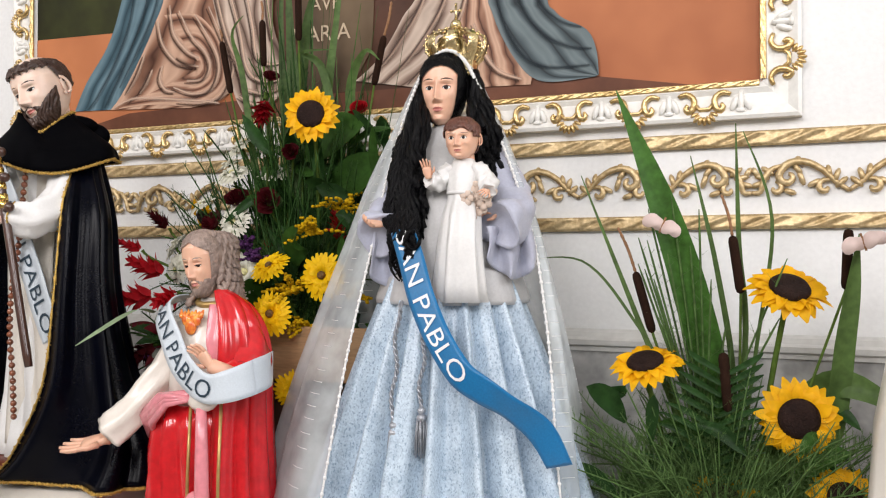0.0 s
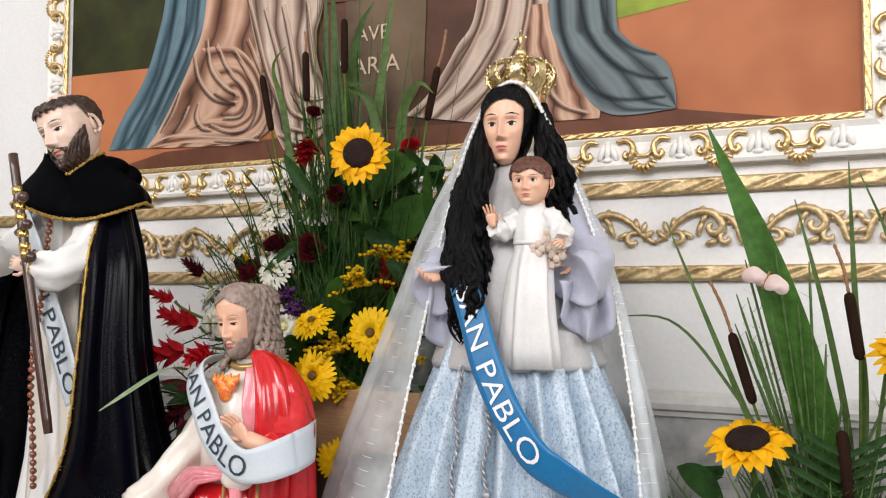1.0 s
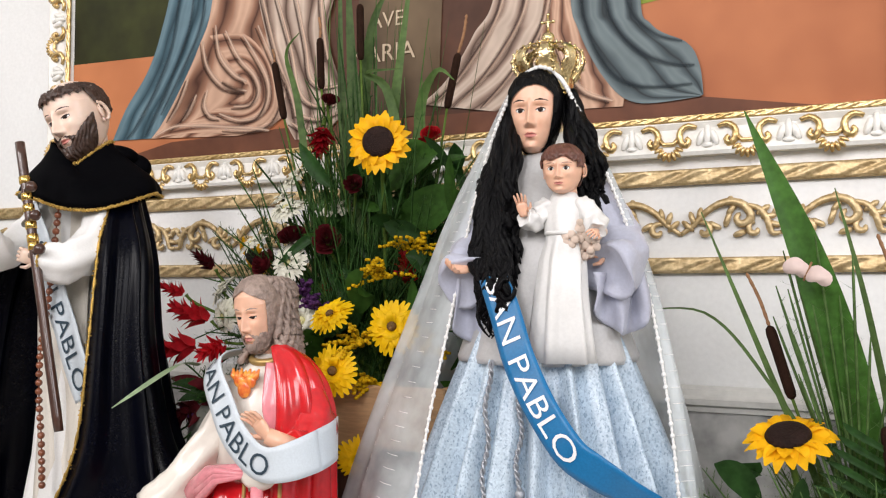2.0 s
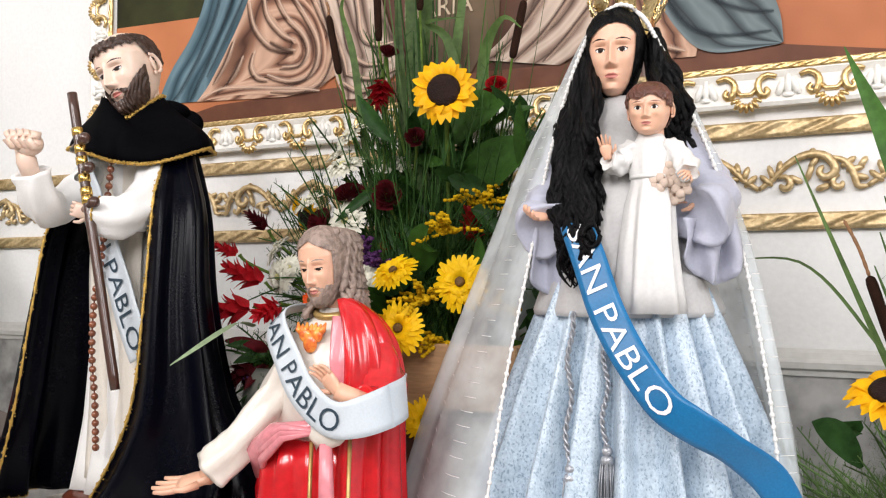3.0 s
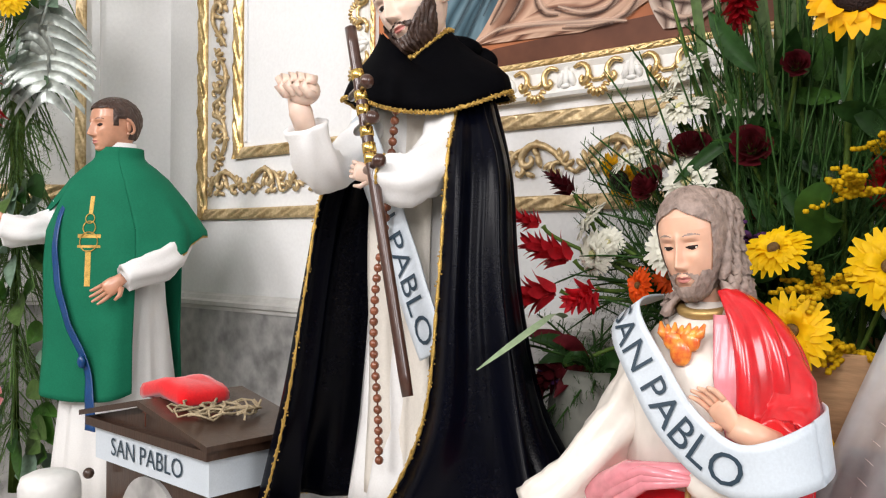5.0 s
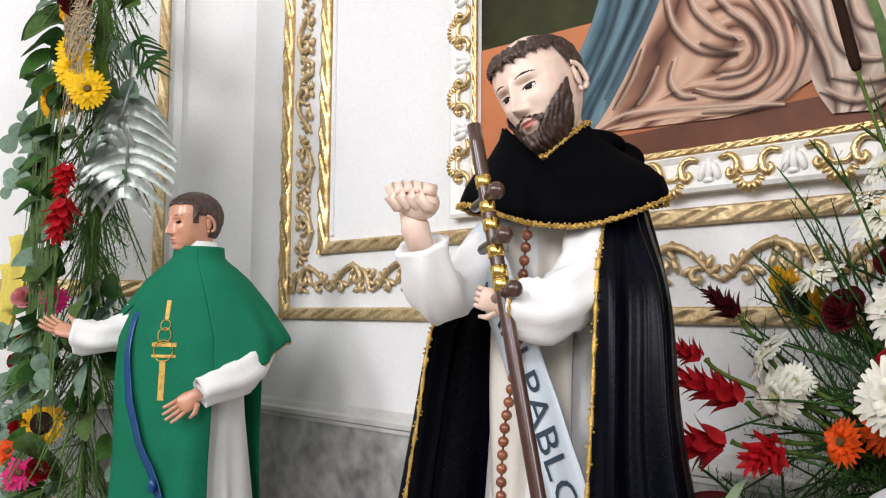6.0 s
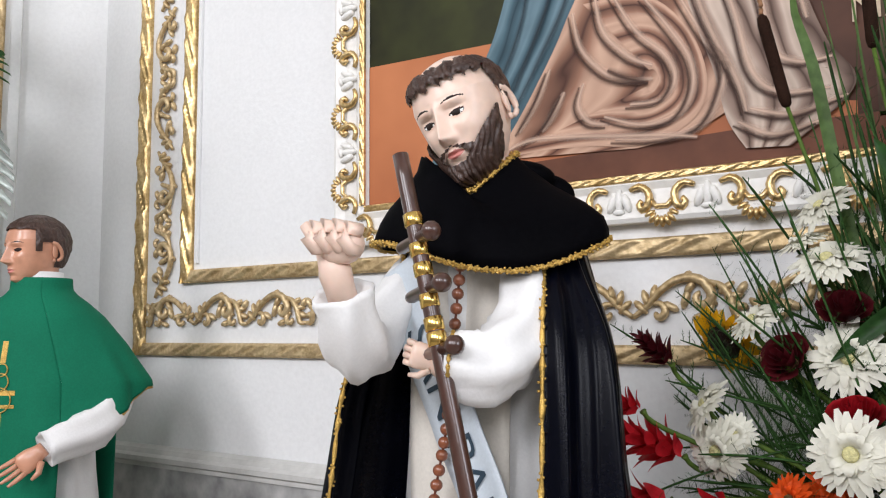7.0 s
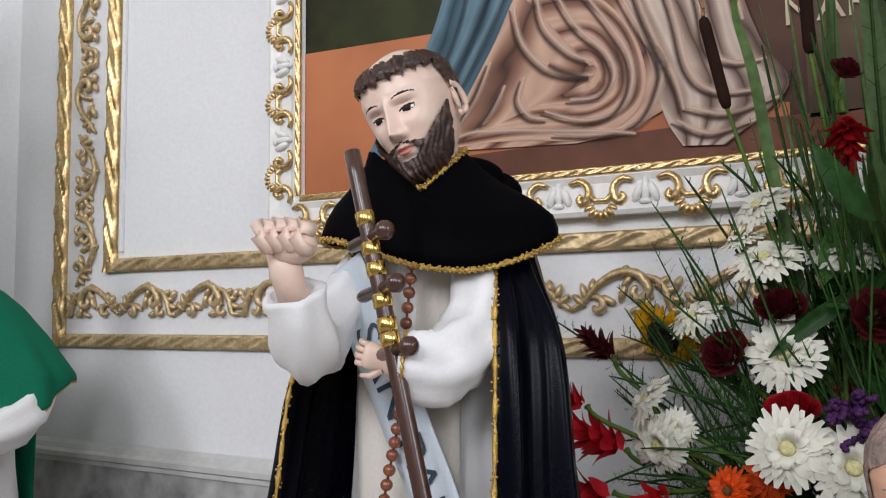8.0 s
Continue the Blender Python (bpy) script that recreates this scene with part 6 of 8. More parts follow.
def poncho_piece(name, a0, a1, top, hem, rows=44, cols=44):
    """A piece of the chasuble between two angles, down to its own hem."""
    cloth = [[on_poncho(a, top + (hem(a) - top) * w) for a in np.linspace(a0, a1, cols).tolist()] for w in np.linspace(0, 1, rows).tolist()]
    part(name, cloth_from(cloth, -0.004), GREEN_CLOTH, chas)
    return cloth


poncho_piece("front_panel", 128, 60, 1.728, lambda a: 1.045 + 0.00002 * (a - 95) ** 2)
wing = poncho_piece("wing", 60, -62, 1.728, lambda a: 1.385 + 0.0017 * min(60.0, 60 - a) + 0.02 * max(0.0, (a - 48) / 12))
braid([p + Vector((0, 0, -0.002)) for p in wing[-1][::2]], 0.0026, 0, chas)
poncho_piece("wing", 222, 128, 1.728, lambda a: 1.5 + 0.00003 * (a - 180) ** 2)
poncho_piece("back_panel", -62, -138, 1.728, lambda a: 1.06)


def on_front(l, z, lift=0.005):
    a = math.degrees(math.acos(max(-0.95, min(0.95, l / np.interp(z, CH_Z, CH_L)))))
    return on_poncho(a, z, lift)


g = Geo()
for l0, l1, z0, z1 in ((-0.008, 0.008, 1.35, 1.445), (-0.034, 0.034, 1.478, 1.488), (-0.034, 0.034, 1.452, 1.459), (-0.006, 0.006, 1.545, 1.59)):
    lo = [on_front(l, z0) for l in np.linspace(l0, l1, 6).tolist()]
    hi = [on_front(l, z1) for l in np.linspace(l0, l1, 6).tolist()]
    g.loft([lo, hi], closed=False)
for c, r in (((0, 1.468), 0.026), ((0, 1.505), 0.018), ((0, 1.53), 0.013)):
    g.tube([on_front(c[0] + r * math.cos(a), c[1] + r * math.sin(a), 0.006) for a in np.linspace(0, 2 * math.pi, 22).tolist()], 0.0014, 5)
part("embroidery", g, TRIM_GOLD, chas, "gold embroidered cross")

rib = thing("blue_ribbon", "royal blue satin ribbon knotted over the chasuble", "ribbon")
band = Band([(on_front(-0.085, 1.66, -0.01), (0.008, 0.003, 0)), (on_front(-0.095, 1.52, 0.01), (0.008, 0.002, 0)), (on_front(-0.085, 1.38, 0.012), (0.012, 0.002, 0.004)), (on_front(-0.045, 1.25, 0.014), (0.011, 0, 0.008)), (on_front(0.01, 1.15, 0.016), (0.012, 0, 0.008)), (on_front(0.03, 1.07, 0.018), (0.018, 0.002, 0)), (on_front(0.04, 0.98, 0.018), (0.022, 0.002, 0))], (0.5, -1, 0))
part("ribbon_band", band.cloth(), RIBBON_BLUE, rib)
g = Geo()
g.blob(on_front(0.005, 1.155, 0.026), (0.014, 0.01, 0.018), None, 12, 8)
part("knot", g, RIBBON_BLUE, rib)

# ---- gabled collection box ----
R0, R1 = Vector((-2.305, 1.502)), Vector((-2.75, 1.511))     # right and left front corners
bx = (R0 - R1).normalized()
bn = Vector((bx.y, -bx.x))
if bn.y > 0:
    bn = -bn
BW, BD = (R0 - R1).length, 0.22


def at_box(u, v, z):
    p = R1 + bx * u - bn * v
    return (p.x, p.y, z)


def box_part(name, outline, z0, z1, mat, parent, label="", v0=0, v1=None):
    g = Geo()
    g.loft([[at_box(u, v, z) for u, v in outline] for z in (z0, z1)])
    return part(name, g, mat, parent, label, smooth=False)


cbox = thing("collection_box", "dark wooden gabled collection box with a white lettered band", "collection box")
box_part("body", [(0.02, 0.02), (BW - 0.02, 0.02), (BW - 0.02, BD - 0.02), (0.02, BD - 0.02)], 0.722, 1.03, WOOD_DARK, cbox)
box_part("cornice", [(-0.012, -0.012), (BW + 0.012, -0.012), (BW + 0.012, BD), (-0.012, BD)], 1.073, 1.091, WOOD_DARK, cbox)
g = Geo()
peak = 1.155
for v0, v1 in ((-0.02, BD + 0.005),):
    prof = [(-0.025, 1.092), (-0.025, 1.103), (BW / 2, peak), (BW + 0.025, 1.103), (BW + 0.025, 1.092), (BW / 2, peak - 0.012)]
    g.loft([[at_box(u, v, z) for u, z in prof] for v in (v0, v1)])
part("roof", g, WOOD_DARK, cbox, smooth=False)
g = Geo()
g.loft([[at_box(u, v, z) for u, z in ((0.0, 1.091), (BW, 1.091), (BW / 2, peak - 0.013))] for v in (0.004, BD - 0.01)])
part("gable", g, WOOD_DARK, cbox, smooth=False)
box_part("white_band", [(0.004, 0.004), (BW - 0.004, 0.004), (BW - 0.004, BD - 0.004), (0.004, BD - 0.004)], 1.002, 1.072, SASH_PALE, cbox, "white satin band")
v, f = letters("SAN PABLO", 0.038)
w = max(p[0] for p in v)
g = Geo()
g.add([at_box(0.075 + p[0] / w * 0.28, 0.0015, 1.02 + p[1]) for p in v], f)
part("lettering", g, INK_DARK, cbox, "dark capital letters", smooth=False)
g = Geo()
arch = [(0.17 + 0.0, 0.722)] + [(BW / 2 - 0.01 + 0.12 * math.cos(a), 0.87 + 0.125 * math.sin(a)) for a in np.linspace(math.pi, 0, 24).tolist()] + [(BW / 2 + 0.11, 0.722)]
arch[0] = (BW / 2 - 0.13, 0.722)
g.loft([[at_box(u, v, z) for u, z in arch] for v in (0.012, 0.03)])
part("arched_panel", g, MARBLE, cbox, "pale mottled arched panel", smooth=False)
g = Geo()
g.tube([at_box(BW / 2, -0.001, 1.10), at_box(BW / 2, -0.001, 1.138)], 0.0016, 5)
g.tube([at_box(BW / 2 - 0.01, -0.001, 1.128), at_box(BW / 2 + 0.01, -0.001, 1.128)], 0.0016, 5)
part("carved_cross", g, WOOD_RED, cbox)
g = Geo()
g.blob(at_box(0.005, -0.012, 0.97), (0.012, 0.012, 0.012), None, 10, 7)
part("knob", g, WOOD_DARK, cbox)

# red cushion and raffia on the roof
g = Geo()
random.seed(11)
N = 40
cz = lambda u: peak - abs(u - BW / 2) / (BW / 2 + 0.025) * 0.052
rings = []
for k, (sc_, dz) in enumerate(((0.93, 0.004), (1.0, 0.012), (1.0, 0.024), (0.94, 0.033), (0.6, 0.037), (0.1, 0.036))):
    ring = []
    for i in range(N):
        a = 2 * math.pi * i / N
        sq = 1 / max(abs(math.cos(a)), abs(math.sin(a))) ** 0.75
        u, vv = BW * 0.5 + 0.09 * sc_ * sq * math.cos(a), 0.085 + 0.058 * sc_ * sq * math.sin(a)
        ring.append(at_box(u, vv, cz(u) + dz + 0.004 * noise.noise((u * 30, vv * 30, k))))
    rings.append(ring)
g.loft(rings)
solid("red_cushion", g, RED_CLOTH, "bright red felt cushion lying on the box roof", "cushion")
g = Geo()
for q in range(12):
    a0 = random.uniform(0, 6.28)
    u0, v0 = BW * 0.80 + random.uniform(-0.03, 0.03), 0.08 + random.uniform(-0.05, 0.06)
    pts = []
    for i in range(10):
        u = u0 + 0.035 * math.cos(a0 + i * 0.6) * (0.6 + 0.05 * i)
        vv = v0 + 0.04 * math.sin(a0 + i * 0.6 + q)
        pts.append(at_box(u, vv, cz(u) + 0.006 + 0.016 * abs(math.sin(i * 0.8 + q))))
    g.tube(pts, 0.0024, 5)
solid("raffia_bundle", g, STRING, "tangled pale raffia cord on the box roof", "raffia", kind="stuff")

# ---- pierced basket on the altar table ----
BC = Vector((-1.985, 1.472, 0.952))
bas = thing("plastic_basket", "white pierced plastic basket on the altar table", "basket")


def bas_ring(r, z, n=48):
    return [BC + Vector((r * math.cos(2 * math.pi * k / n), r * 0.82 * math.sin(2 * math.pi * k / n), z)) for k in range(n)]


g = Geo()
g.loft([bas_ring(r, z) for r, z in ((0.0005, 0.002), (0.06, 0.002), (0.062, 0.005), (0.0005, 0.005))], caps=False)
part("base", g, PLASTIC_WHITE, bas)
g = Geo()
for z, r, t in ((0.006, 0.062, 0.0022), (0.026, 0.074, 0.002), (0.052, 0.086, 0.0035)):
    P = bas_ring(r, z)
    g.tube(P + P[:1], t, 6)
part("rim", g, PLASTIC_WHITE, bas)
g = Geo()
for k in range(64):
    for tw in (-1, 1):
        a0 = 2 * math.pi * k / 64
        pts = []
        for i in range(6):
            s = i / 5
            a = a0 + tw * 0.16 * s
            r = 0.062 + 0.024 * s
            pts.append(BC + Vector((r * math.cos(a), r * 0.82 * math.sin(a), 0.006 + 0.046 * s)))
        g.tube(pts, 0.0013, 4)
part("lattice", g, PLASTIC_WHITE, bas)

g = Geo()
g.loft([[(-2.875 + 0.85 * r * math.cos(a), 1.475 + 0.85 * r * math.sin(a), z) for a in np.linspace(0, 2 * math.pi, 32, endpoint=False).tolist()] for r, z in ((0.055, 0.722), (0.07, 0.87), (0.072, 0.885), (0.06, 0.886))])
pot = thing("terracotta_jar", "terracotta jar with a white domed lid on the side table", "jar")
part("jar", g, TERRACOTTA, pot)
g = Geo()
g.loft([[(-2.875 + 0.85 * r * math.cos(a), 1.475 + 0.85 * r * math.sin(a), z) for a in np.linspace(0, 2 * math.pi, 32, endpoint=False).tolist()] for r, z in ((0.07, 0.887), (0.077, 0.893), (0.077, 0.925), (0.07, 0.945), (0.045, 0.955), (0.005, 0.957))])
part("lid", g, PLASTIC_WHITE, pot, "white domed lid")

# cream-robed statue at the far side of the sunflowers
ST = Body(0.0, 1.78, 0)
g = Geo()
g.loft([ST.ring(z, rl, rf, 0, 0, 48, 9, dp, z) for z, rl, rf, dp in ((0.682, 0.2, 0.16, 0.05), (0.95, 0.19, 0.15, 0.04), (1.2, 0.17, 0.13, 0.02), (1.3, 0.15, 0.12, 0.01), (1.38, 0.1, 0.09, 0), (1.42, 0.05, 0.05, 0))], mat=0)
g.blob(ST(0, 0.02, 1.54), (0.06, 0.07, 0.085), None, 20, 14, mat=1)
for q in range(9):
    l = -0.11 + 0.01 * q
    g.tube(spline([tuple(ST(l * 0.5, 0.03 - 0.008 * q, 1.6)), tuple(ST(l, 0.05 - 0.008 * q, 1.52)), tuple(ST(l * 0.95, 0.06, 1.45)), tuple(ST(l * 0.8, 0.07, 1.39))], 12), [0.016] * 10 + [0.01, 0.004], 8, mat=2)
solid("robed_statue", g, [CREAM_ENAMEL, SKIN, HAIR_ASH], "cream-robed painted statue with long brown hair", "statue")

# small posy in the crowned statue's grip
posy = thing("cloth_posy", "small cream and tan cloth posy at the gown", "posy")
random.seed(21)
PETAL_CREAM = node_mat("cream_cloth_petal", (0.62, 0.5, 0.42), 0.7, vary=0.2)
for q in range(9):
    g = Geo()
    c = MA(0.075 + random.uniform(-0.025, 0.03), 0.155 + random.uniform(-0.006, 0.01), 1.585 + random.uniform(-0.03, 0.03))
    for k in range(5):
        a = k * 1.257 + q
        g.blob(c + Vector((0.009 * math.cos(a), -0.003, 0.009 * math.sin(a))), (0.008, 0.004, 0.008), None, 7, 5)
    part("bloom", g, PETAL_CREAM, posy)

# ---------------- flowers and foliage ----------------
def leaf_mat(name, colour, rough=0.5, vary=0.35, jitter=0.25, second=None, translucent=0.25, fine=70):
    m = node_mat(name, colour, rough, vary=vary, fine=fine, coarse=14, bump=0.2, second=second, jitter=jitter, spec=0.18)
    n, l = m.node_tree.nodes, m.node_tree.links
    b, out = n["Principled BSDF"], n["Material Output"]
    tr, mx = n.new("ShaderNodeBsdfTranslucent"), n.new("ShaderNodeMixShader")
    l.new(b.inputs["Base Color"].links[0].from_socket, tr.inputs["Color"])
    mx.inputs["Fac"].default_value = translucent
    l.new(b.outputs["BSDF"], mx.inputs[1])
    l.new(tr.outputs["BSDF"], mx.inputs[2])
    l.new(mx.outputs["Shader"], out.inputs["Surface"])
    return m


P_YELLOW = leaf_mat("golden_yellow_petal", (0.88, 0.47, 0.008), 0.5, 0.15, 0.08)
P_LEMON = leaf_mat("lemon_yellow_petal", (0.88, 0.56, 0.006), 0.5, 0.12, 0.08)
P_WHITE = leaf_mat("white_petal", (0.8, 0.79, 0.68), 0.5, 0.06, 0.05)
P_RED = leaf_mat("crimson_petal", (0.34, 0.008, 0.014), 0.45, 0.35, 0.25)
P_SCARLET = leaf_mat("scarlet_petal", (0.6, 0.02, 0.03), 0.45, 0.25, 0.15)
P_MAROON = leaf_mat("maroon_petal", (0.085, 0.008, 0.012), 0.5, 0.4, 0.2)
P_ORANGE = leaf_mat("orange_petal", (0.75, 0.09, 0.01), 0.5, 0.25, 0.1)
P_PINK = leaf_mat("hot_pink_petal", (0.7, 0.03, 0.2), 0.5, 0.2, 0.1)
P_ROSE = leaf_mat("pale_pink_petal", (0.78, 0.34, 0.36), 0.5, 0.15, 0.1)
P_PURPLE = leaf_mat("purple_bloom", (0.08, 0.025, 0.1), 0.6, 0.4, 0.2)
DISC_DARK = node_mat("sunflower_seeds", (0.018, 0.008, 0.006), 0.75, vary=0.5, fine=320, coarse=60, bump=0.9, depth=0.004, spec=0.2)
DISC_PALE = node_mat("gerbera_centre", (0.62, 0.58, 0.28), 0.7, vary=0.3, fine=320, coarse=60, bump=0.9, depth=0.003)
DISC_BROWN = node_mat("dark_gerbera_centre", (0.12, 0.06, 0.01), 0.7, vary=0.4, fine=320, coarse=60, bump=0.9, depth=0.003)
L_DARK = leaf_mat("dark_green_leaf", (0.02, 0.06, 0.014), 0.42, 0.4, 0.3)
L_MID = leaf_mat("mid_green_leaf", (0.04, 0.11, 0.018), 0.45, 0.35, 0.3)
L_FERN = leaf_mat("feathery_fern_green", (0.03, 0.078, 0.018), 0.6, 0.4, 0.25)
L_FERN_PALE = leaf_mat("soft_fern_green", (0.1, 0.18, 0.055), 0.6, 0.4, 0.25)
L_REED = leaf_mat("reed_green", (0.08, 0.14, 0.04), 0.45, 0.3, 0.2)
L_PALE = leaf_mat("pale_green_leaf", (0.3, 0.4, 0.24), 0.5, 0.2, 0.1)
L_GREY = leaf_mat("eucalyptus_grey_green", (0.2, 0.3, 0.22), 0.6, 0.25, 0.2)
L_SILVER = node_mat("silver_sprayed_leaf", (0.36, 0.4, 0.37), 0.34, metal=0.45, vary=0.35, fine=60, coarse=14, bump=0.3)
STEM = leaf_mat("flower_stem", (0.1, 0.17, 0.03), 0.55, 0.3, 0.2)
CATTAIL = node_mat("cattail_velvet", (0.022, 0.01, 0.006), 0.9, vary=0.3, fine=420, coarse=30, bump=0.5, spec=0.1)
CATTAIL_TIP = node_mat("dry_cattail_spike", (0.26, 0.13, 0.06), 0.8, vary=0.3, fine=200)
GOLDENROD = leaf_mat("goldenrod_yellow", (0.6, 0.37, 0.005), 0.7, 0.3, 0.1)
YELLOW_CLOTH = node_mat("yellow_cloth", (0.72, 0.6, 0.12), 0.8, vary=0.12, fine=200)
BUTTERFLY = node_mat("pale_paper_wing", (0.66, 0.52, 0.48), 0.6, vary=0.1)


def aim(at, facing, spin=0.0, size=1.0):
    """A pose whose z axis looks along facing."""
    q = Vector(facing).to_track_quat("Z", "Y").to_matrix().to_4x4()
    return Matrix.Translation(Vector(at)) @ q @ Matrix.Rotation(spin, 4, "Z") @ Matrix.Scale(size, 4)


def petal(g, a, r0, r1, w, lift, droop, tip=0.5, twist=0.0, seg=4):
    """One petal in the disc's plane, from radius r0 to r1."""
    d, t = Vector((math.cos(a), math.sin(a), 0)), Vector((-math.sin(a), math.cos(a), 0))
    rows = []
    for k in range(seg + 1):
        s = k / seg
        ww = w * (math.sin(math.pi * min(0.98, 0.16 + 0.84 * s)) ** tip) * 0.5
        c = d * (r0 + (r1 - r0) * s) + Vector((0, 0, lift * math.sin(math.pi * s * 0.6) - droop * s * s))
        side = t * ww + Vector((0, 0, twist * ww))
        rows.append([c - side, c + Vector((0, 0, -0.18 * ww)), c + side])
    g.loft(rows, closed=False)


def daisy_mesh(name, mat, count, r, width, tip, lift, droop, rings=2, seed=0, inner=0.13, wild=1.0):
    rnd = random.Random(seed)
    g = Geo()
    for j in range(rings):
        for k in range(count):
            a = 2 * math.pi * (k + 0.5 * j) / count + rnd.uniform(-0.05, 0.05)
            petal(g, a, r * inner, r * (1 - (0.13 if inner > 0.3 else 0.24) * j) * rnd.uniform(0.9, 1.05), width * rnd.uniform(0.85, 1.15), lift * (0.6 + 0.8 * j) * rnd.uniform(0.5, 1.4),
                  droop * (1 + wild * rnd.uniform(-0.8, 0.6)), tip, wild * rnd.uniform(-0.5, 0.5))
    return g.mesh(name, mat)


def disc_mesh(name, mat, r, h):
    g = Geo()
    rings = []
    for s, z in ((1.0, -0.1), (1.03, 0.25), (0.9, 0.7), (0.62, 0.9), (0.3, 0.85), (0.05, 0.8)):
        rings.append([(r * s * math.cos(a) * (1 + 0.03 * math.sin(13 * a)), r * s * math.sin(a) * (1 + 0.03 * math.sin(13 * a)), h * z) for a in np.linspace(0, 2 * math.pi, 26, endpoint=False).tolist()])
    g.loft(rings)
    return g.mesh(name, mat)


def rose_mesh(mat, r, seed=0, name="rose_petals"):
    rnd = random.Random(seed)
    g = Geo()
    for k in range(22):
        s = k / 22
        a = k * 2.4
        rad = r * (0.12 + 0.75 * s)
        rows = []
        for j in range(5):
            v = j / 4
            rr = rad * (0.55 + 0.55 * math.sin(v * 1.5)) + (0.25 * r * v * v * s)
            z = r * (-0.5 + v * (1.25 - 0.75 * s))
            rows.append([(rr * math.cos(a + u * (1.0 - 0.25 * v)), rr * math.sin(a + u * (1.0 - 0.25 * v)), z - 0.1 * r * u * u * v + rnd.uniform(-0.02, 0.02) * r) for u in (-0.8, -0.4, 0, 0.4, 0.8)])
        g.loft(rows, closed=False)
    return g.mesh(name, mat)


def torch_mesh(mat, length, r, seed=0):
    """A ginger torch: pointed bracts in a cone along z."""
    rnd = random.Random(seed)
    g = Geo()
    for k in range(28):
        s = k / 28
        a = k * 2.4
        z = length * (0.02 + 0.7 * s)
        rr = r * (1 - 0.6 * s)
        d, t = Vector((math.cos(a), math.sin(a), 0)), Vector((-math.sin(a), math.cos(a), 0))
        ln = length * 0.42 * rnd.uniform(0.8, 1.1)
        rows = []
        for j in range(6):
            v = j / 5
            w = rr * 0.42 * math.sin(math.pi * min(0.985, 0.2 + 0.8 * v)) ** 0.8
            c = d * (rr * (0.2 + 0.5 * v + 0.85 * v * v)) + Vector((0, 0, z + ln * (v - 0.3 * v * v)))
            rows.append([c - t * w + d * w * 0.3, c - d * w * 0.2, c + t * w + d * w * 0.3])
        g.loft(rows, closed=False)
    return g.mesh("bracts", mat)


SUN_P = [daisy_mesh("sunflower_petals", P_YELLOW, 23, 0.066, 0.021, 0.7, 0.008, 0.012, 2, s, 0.38) for s in (1, 2, 3)]
SUN_D = disc_mesh("seed_disc", DISC_DARK, 0.0315, 0.012)
GER_W = [daisy_mesh("gerbera_petals", P_WHITE, 27, 0.051, 0.0118, 0.36, 0.007, 0.008, 3, s, 0.13, 0.45) for s in (4, 5, 6)]
GER_Y = [daisy_mesh("gerbera_petals", P_LEMON, 25, 0.051, 0.0128, 0.36, 0.006, 0.009, 3, s, 0.13, 0.5) for s in (7, 8)]
GER_P = [daisy_mesh("gerbera_petals", P_PINK, 24, 0.05, 0.0125, 0.42, 0.006, 0.008, 3, 9)]
GER_O = [daisy_mesh("gerbera_petals", P_ORANGE, 22, 0.05, 0.0125, 0.42, 0.006, 0.008, 3, 10)]
GER_D, GER_DB = disc_mesh("centre", DISC_PALE, 0.0088, 0.01), disc_mesh("centre", DISC_BROWN, 0.0085, 0.009)
ROSE_R, ROSE_M, ROSE_P = rose_mesh(P_RED, 0.033, 1), rose_mesh(P_MAROON, 0.033, 2), rose_mesh(P_ROSE, 0.036, 3)
TORCH, TORCH_M, TORCH_C = torch_mesh(P_SCARLET, 0.11, 0.03, 1), torch_mesh(P_MAROON, 0.1, 0.028, 2), torch_mesh(P_RED, 0.11, 0.03, 3)
KINDS = {
    "sunflower": (SUN_P, SUN_D, 0.004), "white_gerbera": (GER_W, GER_D, 0.003), "yellow_gerbera": (GER_Y, GER_DB, 0.003), "pink_gerbera": (GER_P, GER_DB, 0.003),
    "orange_gerbera": (GER_O, GER_DB, 0.003), "red_rose": ([ROSE_R], None, 0), "maroon_rose": ([ROSE_M], None, 0), "pink_rose": ([ROSE_P], None, 0), "red_ginger": ([TORCH], None, 0), "maroon_ginger": ([TORCH_M], None, 0), "crimson_ginger": ([TORCH_C], None, 0),
}
FRND = random.Random(77)


def bloom(parent, kind, at, facing, size=1.0, root=None, stem_r=0.0035, spin=None):
    """A flower head with its centre, and a stem down to root."""
    meshes, disc, lift = KINDS[kind]
    ob = put_piece(kind, FRND.choice(meshes), parent, aim(at, facing, FRND.uniform(0, 6.28) if spin is None else spin, size))
    if disc:
        d = new("flower_centre", disc)
        d.parent = ob
        d.matrix_basis = Matrix.Translation((0, 0, lift * 0.5))
    if root:
        p, f, r = Vector(at), Vector(facing).normalized(), Vector(root)
        mid = p - f * 0.05 + (r - p) * 0.3
        g = Geo()
        g.tube(spline([tuple(p - f * 0.004), tuple(p - f * 0.03 + Vector((0, 0, -0.012))), tuple(mid), tuple(r)], 12), [stem_r * 1.5] + [stem_r] * 11, 7)
        part("stem", g, STEM, parent)
    return ob


